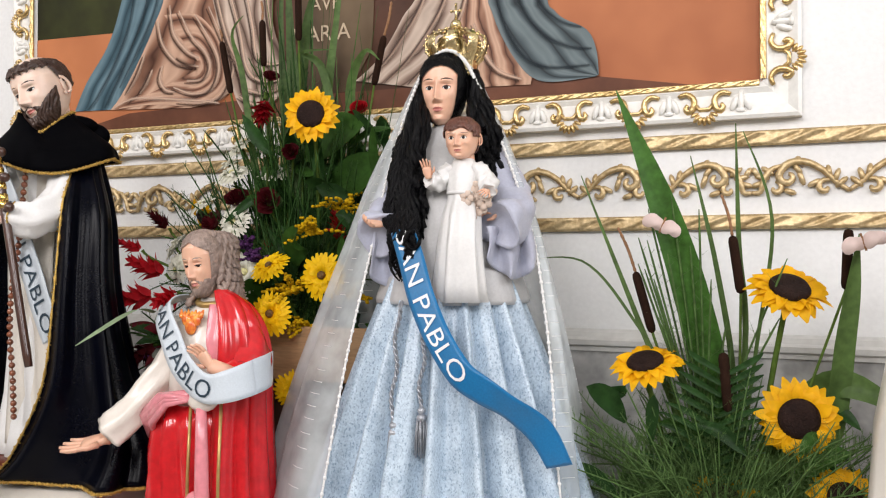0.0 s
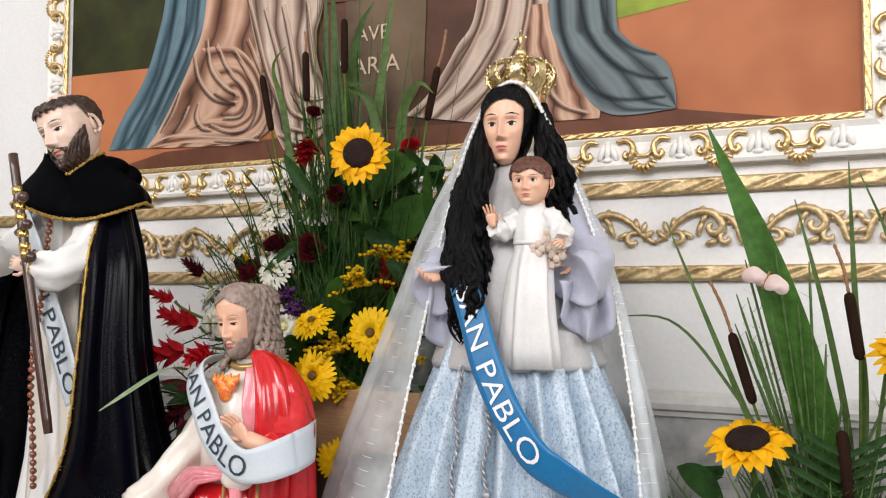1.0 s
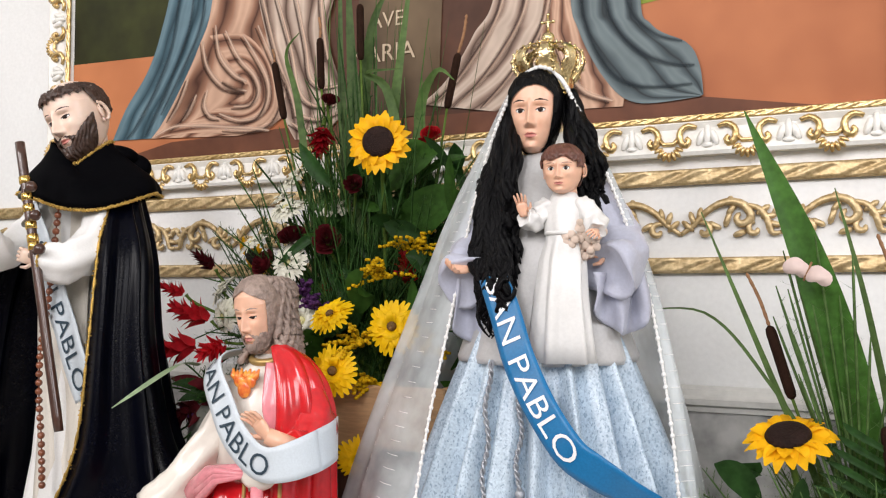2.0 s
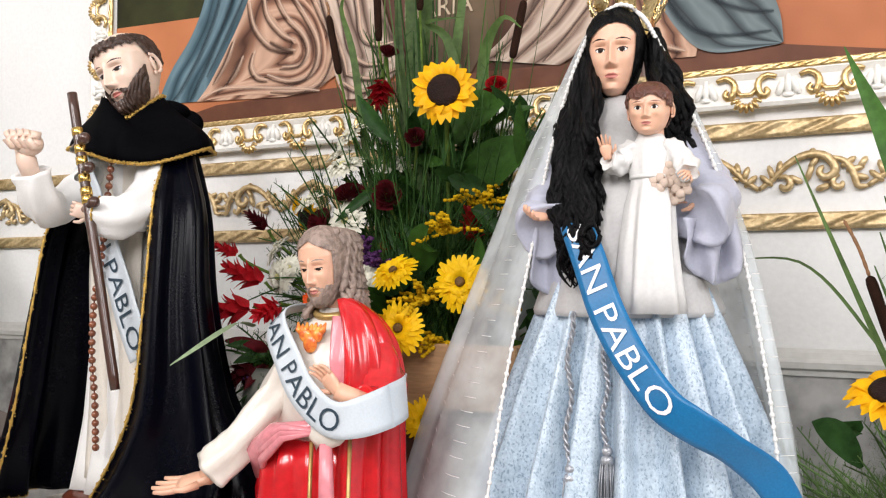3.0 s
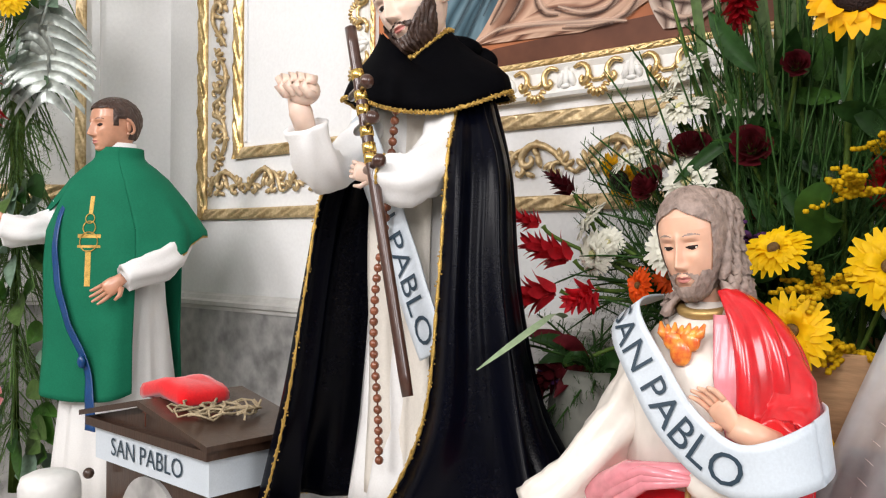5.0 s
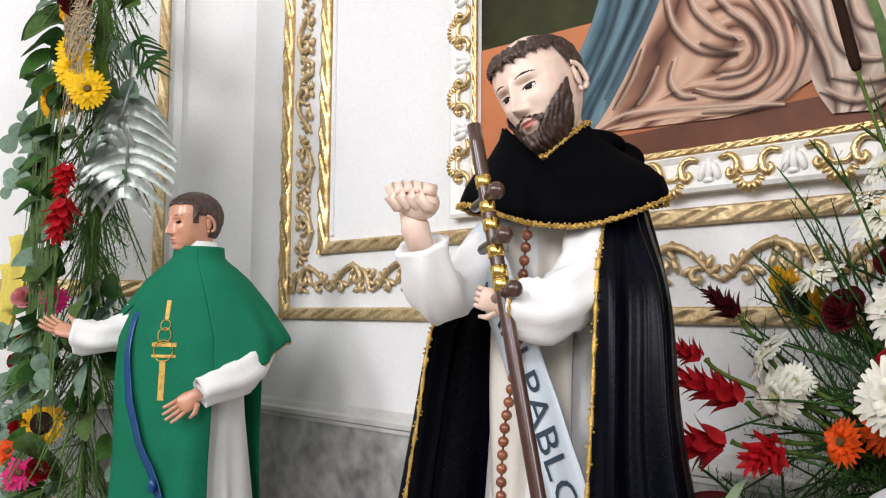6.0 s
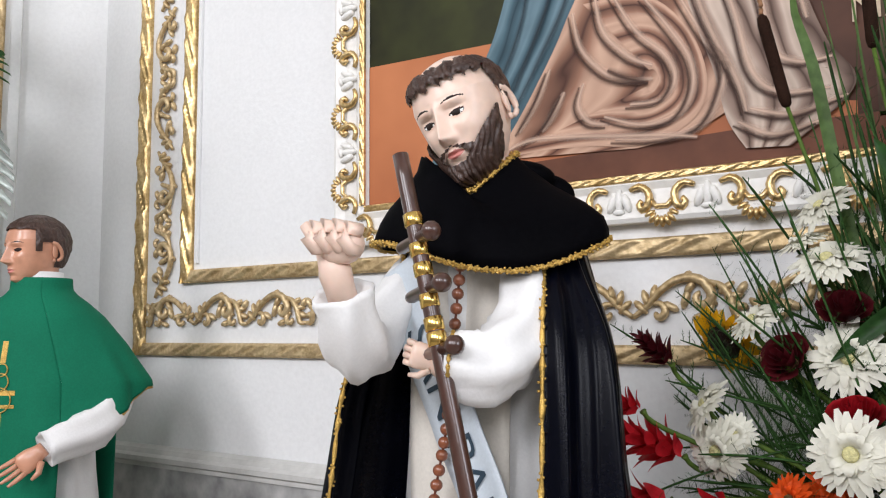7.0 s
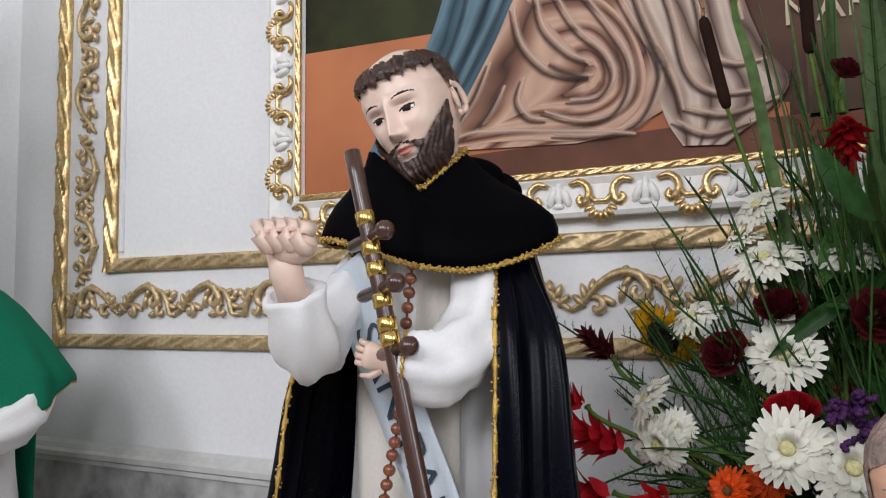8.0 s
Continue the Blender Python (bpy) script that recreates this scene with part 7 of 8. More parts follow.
def blade_geo(g, path, widths, normal=(0, -1, 0), fold=0.15, seg=14):
    """A long leaf with a folded midrib."""
    P = [Vector(tuple(p)) for p in spline(path, seg)]
    W = [float(w[0]) for w in spline([(w,) for w in widths], seg)]
    n = Vector(normal).normalized()
    rows = []
    for i, p in enumerate(P):
        d = (P[min(i + 1, seg - 1)] - P[max(i - 1, 0)]).normalized()
        s = d.cross(n)
        s = s.normalized() if s.length > 1e-4 else Vector((1, 0, 0))
        rows.append([p - s * W[i] - n * W[i] * fold * -1, p - s * W[i] * 0.5 + n * W[i] * fold * 0.2, p - n * W[i] * fold, p + s * W[i] * 0.5 + n * W[i] * fold * 0.2, p + s * W[i] + n * W[i] * fold])
    g.loft(rows, closed=False)


def broad_leaf(g, base, tip, width, normal, droop=0.0):
    b, t = Vector(base), Vector(tip)
    mid = (b + t) / 2 + Vector((0, 0, droop))
    blade_geo(g, [tuple(b), tuple(mid), tuple(t)], [width * 0.15, width * 0.75, width, width * 0.7, 0.001], normal, 0.2, 12)


def plume(g, base, tip, spread, rnd, needles=7, steps=34, bend=0.0, thick=0.0016):
    """A feathery asparagus-fern frond of fine needles."""
    b, t = Vector(base), Vector(tip)
    ax = t - b
    L = ax.length
    side0 = ax.normalized().cross(Vector((0, -1, 0.2))).normalized()
    other = ax.normalized().cross(side0)
    path = [b + ax * (k / 11) + Vector((0, 0, -bend * (k / 11) ** 2)) for k in range(12)]
    g.tube(path, [thick * 1.4] * 11 + [thick * 0.6], 4)
    for k in range(steps):
        s = 0.12 + 0.88 * k / steps
        i = min(10, int(s * 11))
        p = path[i] + (path[i + 1] - path[i]) * (s * 11 - i)
        sg = 1 if k % 2 else -1
        d = (side0 * sg * rnd.uniform(0.5, 1) + other * rnd.uniform(-0.7, 0.7) + ax.normalized() * 0.7).normalized()
        ln = spread * (1.1 - 0.75 * s) * rnd.uniform(0.6, 1.15)
        q = p + d * ln + Vector((0, 0, -0.15 * ln))
        w = Vector((d.y, -d.x, 0)).normalized() * thick * 0.6 if abs(d.z) < 0.98 else Vector((thick, 0, 0))
        g.add([p - w, p + w, q], [(0, 1, 2)])
        for j in range(needles):
            u = 0.2 + 0.8 * j / needles
            c = p + (q - p) * u
            e = (d * 0.6 + side0 * rnd.uniform(-1, 1) + other * rnd.uniform(-1, 1) + Vector((0, 0, rnd.uniform(-0.2, 0.6)))).normalized() * ln * 0.3
            g.add([c - w * 0.8, c + w * 0.8, c + e], [(0, 1, 2)])


def spray(g, at, up, rnd, size=0.06, count=9):
    """A plume of tiny blossoms on curved twigs."""
    at, up = Vector(at), Vector(up).normalized()
    for k in range(count):
        d = (up * rnd.uniform(0.3, 1) + Vector((rnd.uniform(-1, 1), rnd.uniform(-0.8, 0.4), rnd.uniform(-0.3, 0.7)))).normalized()
        for j in range(12):
            s = (j + 1) / 12
            c = at + d * size * s + Vector((0, 0, -size * 0.35 * s * s)) + Vector((rnd.uniform(-1, 1), rnd.uniform(-1, 1), rnd.uniform(0, 1))) * 0.005
            g.blob(c, (0.0048, 0.0048, 0.0042), None, 5, 4)


def cattail(parent, low, high, root, tip=None, r=0.0085):
    lo, hi = Vector(low), Vector(high)
    ct = part("cattail", _sausage(lo, hi, r), CATTAIL, parent, "dark brown velvety cattail head")
    g = Geo()
    g.tube(spline([tuple(lo), tuple((lo + Vector(root)) / 2 + Vector((0.01, 0, 0))), tuple(root)], 10), 0.0028, 6)
    part("stem", g, STEM, parent)
    if tip:
        g = Geo()
        P = spline([tuple(hi), tuple((hi + Vector(tip)) / 2 + Vector((0.003, 0, 0))), tuple(tip)], 14)
        g.tube(P, [0.0022 + 0.0014 * abs(math.sin(i * 1.7)) for i in range(13)] + [0.001], 6)
        part("spike", g, CATTAIL_TIP, parent)
    return ct


def _sausage(a, b, r):
    g = Geo()
    d = b - a
    g.tube([a, a + d * 0.03, a + d * 0.1, a + d * 0.5, a + d * 0.9, a + d * 0.97, b], [r * 0.3, r * 0.8, r, r, r, r * 0.8, r * 0.3], 12)
    return g


def foliage(name, geo, mat, parent, label=""):
    ob = part(name, geo, mat, parent, label)
    ob["kind"] = "stuff"
    return ob


# ---- tall arrangement behind the statues ----
arr = thing("flower_arrangement", "tall mixed flower arrangement with sunflower, gerberas and cattails", "flowers")
ROOT = (-1.42, 1.96, 1.3)


def root(dx=0.0, dy=0.0):
    return (ROOT[0] + dx, ROOT[1] + dy, ROOT[2])


# wooden planter
for x0, x1, y0, y1 in ((-1.62, -1.15, 1.80, 1.815), (-1.62, -1.15, 2.13, 2.145), (-1.62, -1.605, 1.816, 2.129), (-1.165, -1.15, 1.816, 2.129)):
    for k in range(5):
        z0 = 0.682 + k * 0.13
        g = Geo()
        g.box((x0, y0, z0), (x1, y1, z0 + 0.122), bevel=0.003)
        # planks under the top one get a dark colour that stands for shade
        part("plank", g, WOOD_PALE if k == 4 else WOOD_DARK, arr, "pale pine plank" if k == 4 else "lower plank coloured dark to stand for shade", smooth=False)
g = Geo()
g.box((-1.603, 1.817, 1.2), (-1.167, 2.128, 1.27), bevel=0.01)
part("soil", g, L_DARK, arr)

bloom(arr, "sunflower", (-1.31, 1.832, 1.807), (0.35, -1, 0.12), 1.0, root(0.06), 0.005, 0.3)
WG = [((-1.618, 1.985, 1.766), (-0.5, -0.6, 0.75), 0.95), ((-1.606, 1.94, 1.692), (-0.1, -0.6, 0.8), 1.0), ((-1.583, 1.915, 1.57), (-0.15, -1, 0.25), 1.0), ((-1.515, 2.0, 1.698), (0.1, -0.45, 0.9), 1.0),
      ((-1.7, 1.94, 1.617), (-0.35, -0.5, 0.8), 0.8), ((-1.755, 1.9, 1.507), (-0.8, -0.5, 0.65), 0.85), ((-1.74, 1.89, 1.45), (-0.3, -1, -0.1), 0.85), ((-1.573, 1.84, 1.464), (0, -1, 0.12), 1.0),
      ((-1.505, 1.85, 1.445), (0.25, -1, 0.2), 1.05), ((-1.64, 1.97, 1.72), (-0.3, -0.3, 0.9), 0.7), ((-1.53, 1.83, 1.38), (0.5, -0.8, 0.0), 0.8), ((-1.72, 1.9, 1.47), (0.3, -1, 0.3), 0.6)]
for at, fc, sz in WG:
    bloom(arr, "white_gerbera", at, fc, sz, root(FRND.uniform(-0.1, 0.1), FRND.uniform(-0.08, 0.08)))
YG = [((-1.407, 1.81, 1.46), (-0.1, -0.7, 0.75), 1.0), ((-1.258, 1.795, 1.44), (0.1, -1, 0.1), 1.1), ((-1.362, 1.748, 1.355), (0.1, -1, 0.15), 1.05), ((-1.335, 1.80, 1.18), (0.5, -0.8, -0.1), 0.9)]
for at, fc, sz in YG:
    bloom(arr, "yellow_gerbera", at, fc, sz, root(FRND.uniform(0, 0.12), -0.05))
bloom(arr, "sunflower", (-1.765, 2.03, 1.588), (-0.35, -0.75, -0.55), 0.85, root(-0.1), 0.004)
for at, k, fc in (((-1.585, 1.93, 1.632), "maroon_rose", (0.2, -0.6, 0.7)), ((-1.57, 1.87, 1.507), "red_rose", (0, -0.5, 0.85)), ((-1.5, 1.98, 1.527), "red_rose", (0, -0.6, 0.8)), ((-1.5, 1.95, 1.935), "maroon_rose", (0.4, -0.5, 0.6)),
                  ((-1.66, 1.92, 1.57), "maroon_rose", (-0.3, -0.8, 0.4)), ((-1.25, 1.95, 1.84), "red_rose", (0.2, -0.7, 0.5)), ((-1.27, 1.95, 1.81), "red_rose", (0.4, -0.7, 0.1)), ((-1.41, 1.9, 1.735), "maroon_rose", (0.3, -0.9, 0.3)), ((-1.475, 1.9, 1.62), "maroon_rose", (0.3, -0.9, 0.3))):
    bloom(arr, k, at, fc, 0.95 if at[2] < 1.7 else 0.62, root(FRND.uniform(-0.1, 0.1)))
for at, k, fc, sz in (((-1.79, 1.9, 1.44), "red_ginger", (-0.75, -0.5, 0.35), 1.0), ((-1.80, 1.87, 1.385), "red_ginger", (-0.9, -0.5, -0.15), 1.05), ((-1.31, 1.965, 1.52), "red_ginger", (0.1, -0.4, 0.9), 0.8), ((-1.505, 1.93, 1.87), "crimson_ginger", (0.1, -0.4, -0.9), 0.75),
                      ((-1.82, 1.95, 1.56), "maroon_ginger", (-0.5, -0.5, 0.6), 0.7), ((-1.73, 1.88, 1.39), "red_ginger", (-0.2, -0.9, -0.3), 0.8), ((-1.83, 1.86, 1.5), "red_ginger", (-0.6, -0.5, 0.3), 0.6),
                      ((-1.77, 1.84, 1.26), "maroon_ginger", (-0.4, -0.6, -0.5), 0.9)):
    bloom(arr, k, at, fc, sz, root(-0.1))
for at, fc in (((-1.605, 1.9, 1.415), (0, -1, 0.1)), ((-1.65, 1.88, 1.40), (-0.4, -0.8, 0.1))):
    bloom(arr, "orange_gerbera", at, fc, 0.7, root(-0.05))
rnd = random.Random(5)
for at, up, s in (((-1.275, 1.92, 1.58), (0.3, -0.3, 0.8), 0.09), ((-1.31, 1.86, 1.53), (-0.5, -0.4, 0.5), 0.07), ((-1.345, 1.82, 1.395), (0.2, -0.5, 0.5), 0.075), ((-1.22, 1.86, 1.385), (0.3, -0.5, 0.4), 0.07), ((-1.31, 1.83, 1.32), (0.2, -0.6, 0.2), 0.06)):
    g = Geo()
    spray(g, at, up, rnd, s, 12)
    foliage("goldenrod", g, GOLDENROD, arr, "yellow goldenrod plume")
for at in ((-1.49, 1.87, 1.475), (-1.46, 1.86, 1.46), (-1.79, 1.86, 1.23), (-1.76, 1.87, 1.20), (-1.37, 1.84, 1.12), (-1.5, 1.86, 1.5)):
    g = Geo()
    spray(g, at, (0, -0.4, 0.6), rnd, 0.045, 9)
    foliage("statice", g, P_PURPLE, arr, "dark purple statice")
cattail(arr, (-1.658, 2.0, 1.912), (-1.688, 2.0, 2.052), root(-0.08), (-1.694, 2.0, 2.085))
cattail(arr, (-1.545, 1.985, 1.97), (-1.55, 1.985, 2.09), root(-0.05), (-1.553, 1.985, 2.14))
cattail(arr, (-1.45, 2.0, 2.03), (-1.452, 2.0, 2.16), root(0.0))
cattail(arr, (-1.235, 2.0, 1.9), (-1.208, 2.0, 2.018), root(0.08), (-1.188, 2.0, 2.1))
for path, w in (([root(-0.02), (-1.44, 2.0, 1.7), (-1.468, 2.0, 1.95), (-1.49, 2.0, 2.33)], 0.022), ([root(0.02), (-1.41, 2.02, 1.7), (-1.375, 2.02, 1.92), (-1.32, 2.02, 2.3)], 0.018),
                ([root(0), (-1.47, 2.03, 1.8), (-1.44, 2.03, 2.1), (-1.39, 2.03, 2.2)], 0.016), ([root(0.0), (-1.5, 2.03, 1.75), (-1.52, 2.03, 2.0), (-1.525, 2.03, 2.4)], 0.012),
                ([root(-0.06), (-1.58, 2.0, 1.7), (-1.62, 2.0, 1.95), (-1.64, 1.98, 2.06), (-1.59, 1.96, 2.1)], 0.008), ([root(0.05), (-1.3, 2.0, 1.7), (-1.3, 2.0, 1.9), (-1.25, 1.98, 1.98), (-1.2, 1.96, 1.95)], 0.012),
                ([root(0.05), (-1.35, 2.0, 1.75), (-1.38, 2.0, 1.95), (-1.42, 1.97, 1.99), (-1.32, 1.95, 1.985)], 0.01)):
    g = Geo()
    blade_geo(g, path, [w * 0.6, w, w, w * 0.5, 0.001], (0.4, -1, 0), 0.12, 20)
    part("reed_leaf", g, L_REED, arr)
for k in range(14):
    a = rnd.uniform(-0.14, 0.2)
    g = Geo()
    top = (-1.5 + a * 1.2, rnd.uniform(1.9, 2.12), rnd.uniform(1.75, 2.35))
    blade_geo(g, [root(a * 0.3), (-1.45 + a * 0.8, 1.98, 1.62), top], [0.0025, 0.003, 0.0006], (0.4, -1, 0), 0.1, 9)
    part("grass_stem", g, L_REED if k % 2 else L_MID, arr)
for k in range(130):
    x = rnd.uniform(-1.56, -1.12)
    z = rnd.uniform(1.28, 1.80 - 0.25 * abs(x + 1.36))
    y = rnd.uniform(1.9, 2.1)
    d = Vector((rnd.uniform(-0.8, 0.8), rnd.uniform(-0.6, 0.1), rnd.uniform(-0.2, 1))).normalized() * rnd.uniform(0.07, 0.15)
    g = Geo()
    broad_leaf(g, (x, y, z), Vector((x, y, z)) + d, rnd.uniform(0.009, 0.022), (rnd.uniform(-0.5, 0.6), -1, rnd.uniform(-0.3, 0.6)), rnd.uniform(-0.01, 0.02))
    part("leaf", g, (L_DARK, L_DARK, L_DARK, L_MID)[k % 4], arr)
for base, tip, w in (((-1.38, 1.88, 1.46), (-1.33, 1.80, 1.53), 0.035), ((-1.40, 1.95, 1.72), (-1.22, 1.92, 1.79), 0.05), ((-1.35, 1.95, 1.60), (-1.15, 1.9, 1.70), 0.05), ((-1.5, 1.9, 1.33), (-1.48, 1.8, 1.42), 0.04)):
    g = Geo()
    broad_leaf(g, base, tip, w, (0.3, -1, 0.3), 0.02)
    part("broad_leaf", g, L_MID, arr, "broad glossy green leaf")
g = Geo()
for k in range(260):
    x = rnd.gauss(-1.44, 0.14)
    b = (x * 0.4 - 1.44 * 0.6, rnd.uniform(1.9, 2.08), rnd.uniform(1.25, 1.5))
    t = (x + rnd.uniform(-0.12, 0.12), rnd.uniform(1.83, 2.12), rnd.uniform(1.42, 1.93) - 0.25 * abs(x + 1.42))
    plume(g, b, t, rnd.uniform(0.03, 0.06), rnd, 7, 36, rnd.uniform(0, 0.05), 0.0012)
foliage("fern", g, L_FERN, arr, "feathery dark green fern fronds")
g = Geo()
for k in range(80):
    z = rnd.uniform(1.22, 1.78)
    t = (rnd.uniform(-1.84, -1.58), rnd.uniform(1.85, 2.05) + (0.07 if z > 1.5 else 0.0), z)
    plume(g, (-1.58, 1.95, rnd.uniform(1.25, 1.5)), t, rnd.uniform(0.025, 0.05), rnd, 7, 44, rnd.uniform(0, 0.06), 0.0011)
foliage("fern", g, L_FERN, arr, "loose fern fronds")
for path in ([(-1.758, 1.83, 1.344), (-1.715, 1.73, 1.358), (-1.697, 1.655, 1.345), (-1.715, 1.59, 1.31), (-1.728, 1.552, 1.288)], [(-1.74, 1.86, 1.25), (-1.80, 1.85, 1.16), (-1.77, 1.84, 1.04)]):
    g = Geo()
    blade_geo(g, path, [0.005, 0.006, 0.005, 0.001], (0.3, -1, 0.4), 0.2, 14)
    part("pale_leaf", g, L_PALE, arr, "pale curling leaf")

g = Geo()
for k in range(56):
    a = rnd.uniform(-0.17, 0.24)
    tip = (-1.45 + a + rnd.uniform(-0.08, 0.08), rnd.uniform(2.0, 2.12), rnd.uniform(1.72, 2.3) - 0.8 * abs(a))
    blade_geo(g, [root(a * 0.3), (-1.45 + a * 0.8, rnd.uniform(2.0, 2.1), 1.6), tip], [0.0012, 0.0013, 0.0004], (0.4, -1, 0), 0.1, 7)
for k in range(46):
    a = rnd.uniform(-0.24, 0.2)
    plume(g, (-1.45 + a * 0.6, rnd.uniform(1.92, 2.1), rnd.uniform(1.5, 1.75)), (-1.45 + a * 1.1, rnd.uniform(1.9, 2.12), rnd.uniform(1.8, 2.15) - 0.7 * abs(a)), rnd.uniform(0.03, 0.06), rnd, 5, 20, rnd.uniform(0, 0.05))
foliage("wispy_grass", g, L_FERN, arr, "wispy thin grass stems")

# clay pot beside the planter
g = Geo()
g.loft([[(-1.735 + r * math.cos(a), 1.9 + r * math.sin(a), z) for a in np.linspace(0, 2 * math.pi, 30, endpoint=False).tolist()] for r, z in ((0.04, 0.952), (0.07, 1.0), (0.085, 1.08), (0.09, 1.17), (0.08, 1.24), (0.066, 1.255), (0.05, 1.24))])
pot2 = thing("clay_pot", "round grey-green clay pot with loose foliage", "pot")
part("pot", g, GREY_POT, pot2)
g = Geo()
for k in range(36):
    a = rnd.uniform(0, 6.28)
    plume(g, (-1.735, 1.9, 1.23), (-1.735 + 0.13 * math.cos(a), 1.88 + 0.1 * math.sin(a), rnd.uniform(1.2, 1.4)), 0.05, rnd, 5, 18, 0.05)
foliage("fern", g, L_FERN, pot2)
for k in range(14):
    a = rnd.uniform(2.5, 6.5)
    g = Geo()
    broad_leaf(g, (-1.735, 1.88, 1.25), (-1.735 + 0.12 * math.cos(a), 1.86 + 0.06 * math.sin(a), rnd.uniform(1.16, 1.33)), 0.014, (0, -1, 0.3), 0.02)
    part("leaf", g, (L_DARK, P_MAROON)[k % 2], pot2)

# ---- sunflower arrangement beside the gown ----
sun = thing("sunflower_arrangement", "sunflowers with reeds, cattails and feathery ferns in a basket", "flowers")
SR = (-0.42, 1.86, 0.86)
g = Geo()
for j in range(9):
    z = 0.69 + j * 0.022
    P = [(SR[0] + (0.13 + 0.02 * j / 8) * math.cos(a) * (1 + 0.02 * math.sin(9 * a + j * 1.57)), SR[1] + 0.13 * math.sin(a), z) for a in np.linspace(0, 2 * math.pi, 40).tolist()]
    g.tube(P, 0.011, 7)
part("basket", g, STRING, sun, "woven basket")
for at, fc, sz in (((-0.555, 1.815, 1.276), (-0.1, -0.4, 0.9), 1.1), ((-0.3, 1.835, 1.42), (0.25, -0.55, 0.8), 1.15), ((-0.285, 1.815, 1.19), (0.1, -1, 0.05), 1.12), ((-0.42, 1.8, 1.03), (0, -0.6, 0.8), 1.15), ((-0.21, 1.82, 1.05), (0.2, -0.8, 0.5), 1.0)):
    bloom(sun, "sunflower", at, fc, sz, (SR[0] + rnd.uniform(-0.05, 0.05), SR[1], SR[2]), 0.0055)
for path, w in (([SR, (-0.435, 1.88, 1.2), (-0.475, 1.87, 1.40), (-0.535, 1.85, 1.6), (-0.615, 1.84, 1.81)], 0.034), ([SR, (-0.45, 1.92, 1.2), (-0.5, 1.9, 1.4), (-0.56, 1.88, 1.62)], 0.016), ([SR, (-0.25, 1.87, 1.1), (-0.205, 1.84, 1.35), (-0.185, 1.83, 1.52)], 0.02),
                ([SR, (-0.5, 1.88, 1.15), (-0.58, 1.87, 1.36), (-0.69, 1.86, 1.645)], 0.006), ([SR, (-0.4, 1.9, 1.2), (-0.43, 1.9, 1.45), (-0.48, 1.9, 1.68)], 0.006), ([SR, (-0.38, 1.9, 1.3), (-0.39, 1.9, 1.5), (-0.395, 1.9, 1.74)], 0.006),
                ([SR, (-0.5, 1.85, 1.2), (-0.6, 1.85, 1.38), (-0.68, 1.84, 1.47), (-0.77, 1.83, 1.478)], 0.003), ([SR, (-0.3, 1.88, 1.15), (-0.22, 1.86, 1.25), (-0.1, 1.83, 1.2)], 0.03), ([SR, (-0.36, 1.9, 1.3), (-0.33, 1.9, 1.55), (-0.38, 1.88, 1.72)], 0.004)):
    g = Geo()
    blade_geo(g, path, [w * 0.6, w * 0.9, w, w * 0.75, 0.001], (0.35, -1, 0.05), 0.14, 22)
    part("reed_leaf", g, L_MID if w > 0.03 else L_REED, sun, "long pointed reed leaf")
cattail(sun, (-0.55, 1.87, 1.33), (-0.585, 1.88, 1.45), SR, (-0.62, 1.88, 1.54), 0.009)
cattail(sun, (-0.385, 1.87, 1.41), (-0.4, 1.87, 1.52), SR, (-0.42, 1.87, 1.6), 0.009)
cattail(sun, (-0.205, 1.86, 1.42), (-0.2, 1.86, 1.53), SR, None, 0.009)
cattail(sun, (-0.405, 1.83, 1.19), (-0.415, 1.835, 1.3), SR, None, 0.01)
g = Geo()
for k in range(420):
    a = rnd.uniform(0, 6.28)
    r = rnd.uniform(0.04, 0.34)
    b = (SR[0] + 0.2 * r * math.cos(a), SR[1] + 0.3 * r * math.sin(a), rnd.uniform(0.85, 1.05))
    t = (SR[0] + r * math.cos(a), min(2.1, SR[1] + 0.55 * r * math.sin(a)), rnd.uniform(0.95, 1.36 - 0.4 * r))
    plume(g, b, t, rnd.uniform(0.035, 0.07), rnd, 8, 34, rnd.uniform(0, 0.08), 0.0011)
for k in range(18):
    t = (rnd.uniform(-0.62, -0.3), rnd.uniform(1.8, 1.9), rnd.uniform(1.35, 1.62))
    plume(g, (-0.45, 1.87, 1.1), t, 0.07, rnd, 2, 14, 0.0)
foliage("fern", g, L_FERN_PALE, sun, "feathery green fern fronds")
# palm frond with separate leaflets
for k in range(13):
    s = k / 12
    c = Vector((-0.46 + 0.05 * s, 1.83, 1.02 + 0.24 * s))
    for sg in (-1, 1):
        g = Geo()
        blade_geo(g, [tuple(c), tuple(c + Vector((sg * 0.05, -0.01, 0.03))), tuple(c + Vector((sg * 0.11 * (1.1 - 0.5 * s), -0.015, 0.045)))], [0.004, 0.006, 0.001], (0, -1, 0.2), 0.1, 7)
        part("palm_leaflet", g, L_DARK, sun)
for k in range(34):
    a = rnd.uniform(0, 6.28)
    p = Vector((SR[0] + rnd.uniform(-0.2, 0.25), SR[1] + rnd.uniform(-0.08, 0.1), rnd.uniform(0.9, 1.2)))
    g = Geo()
    broad_leaf(g, p, p + Vector((rnd.uniform(-0.1, 0.1), rnd.uniform(-0.06, 0.02), rnd.uniform(-0.03, 0.1))), rnd.uniform(0.01, 0.024), (rnd.uniform(-0.4, 0.4), -1, rnd.uniform(0, 0.7)), 0.015)
    part("leaf", g, (L_DARK, L_MID)[k % 2], sun)


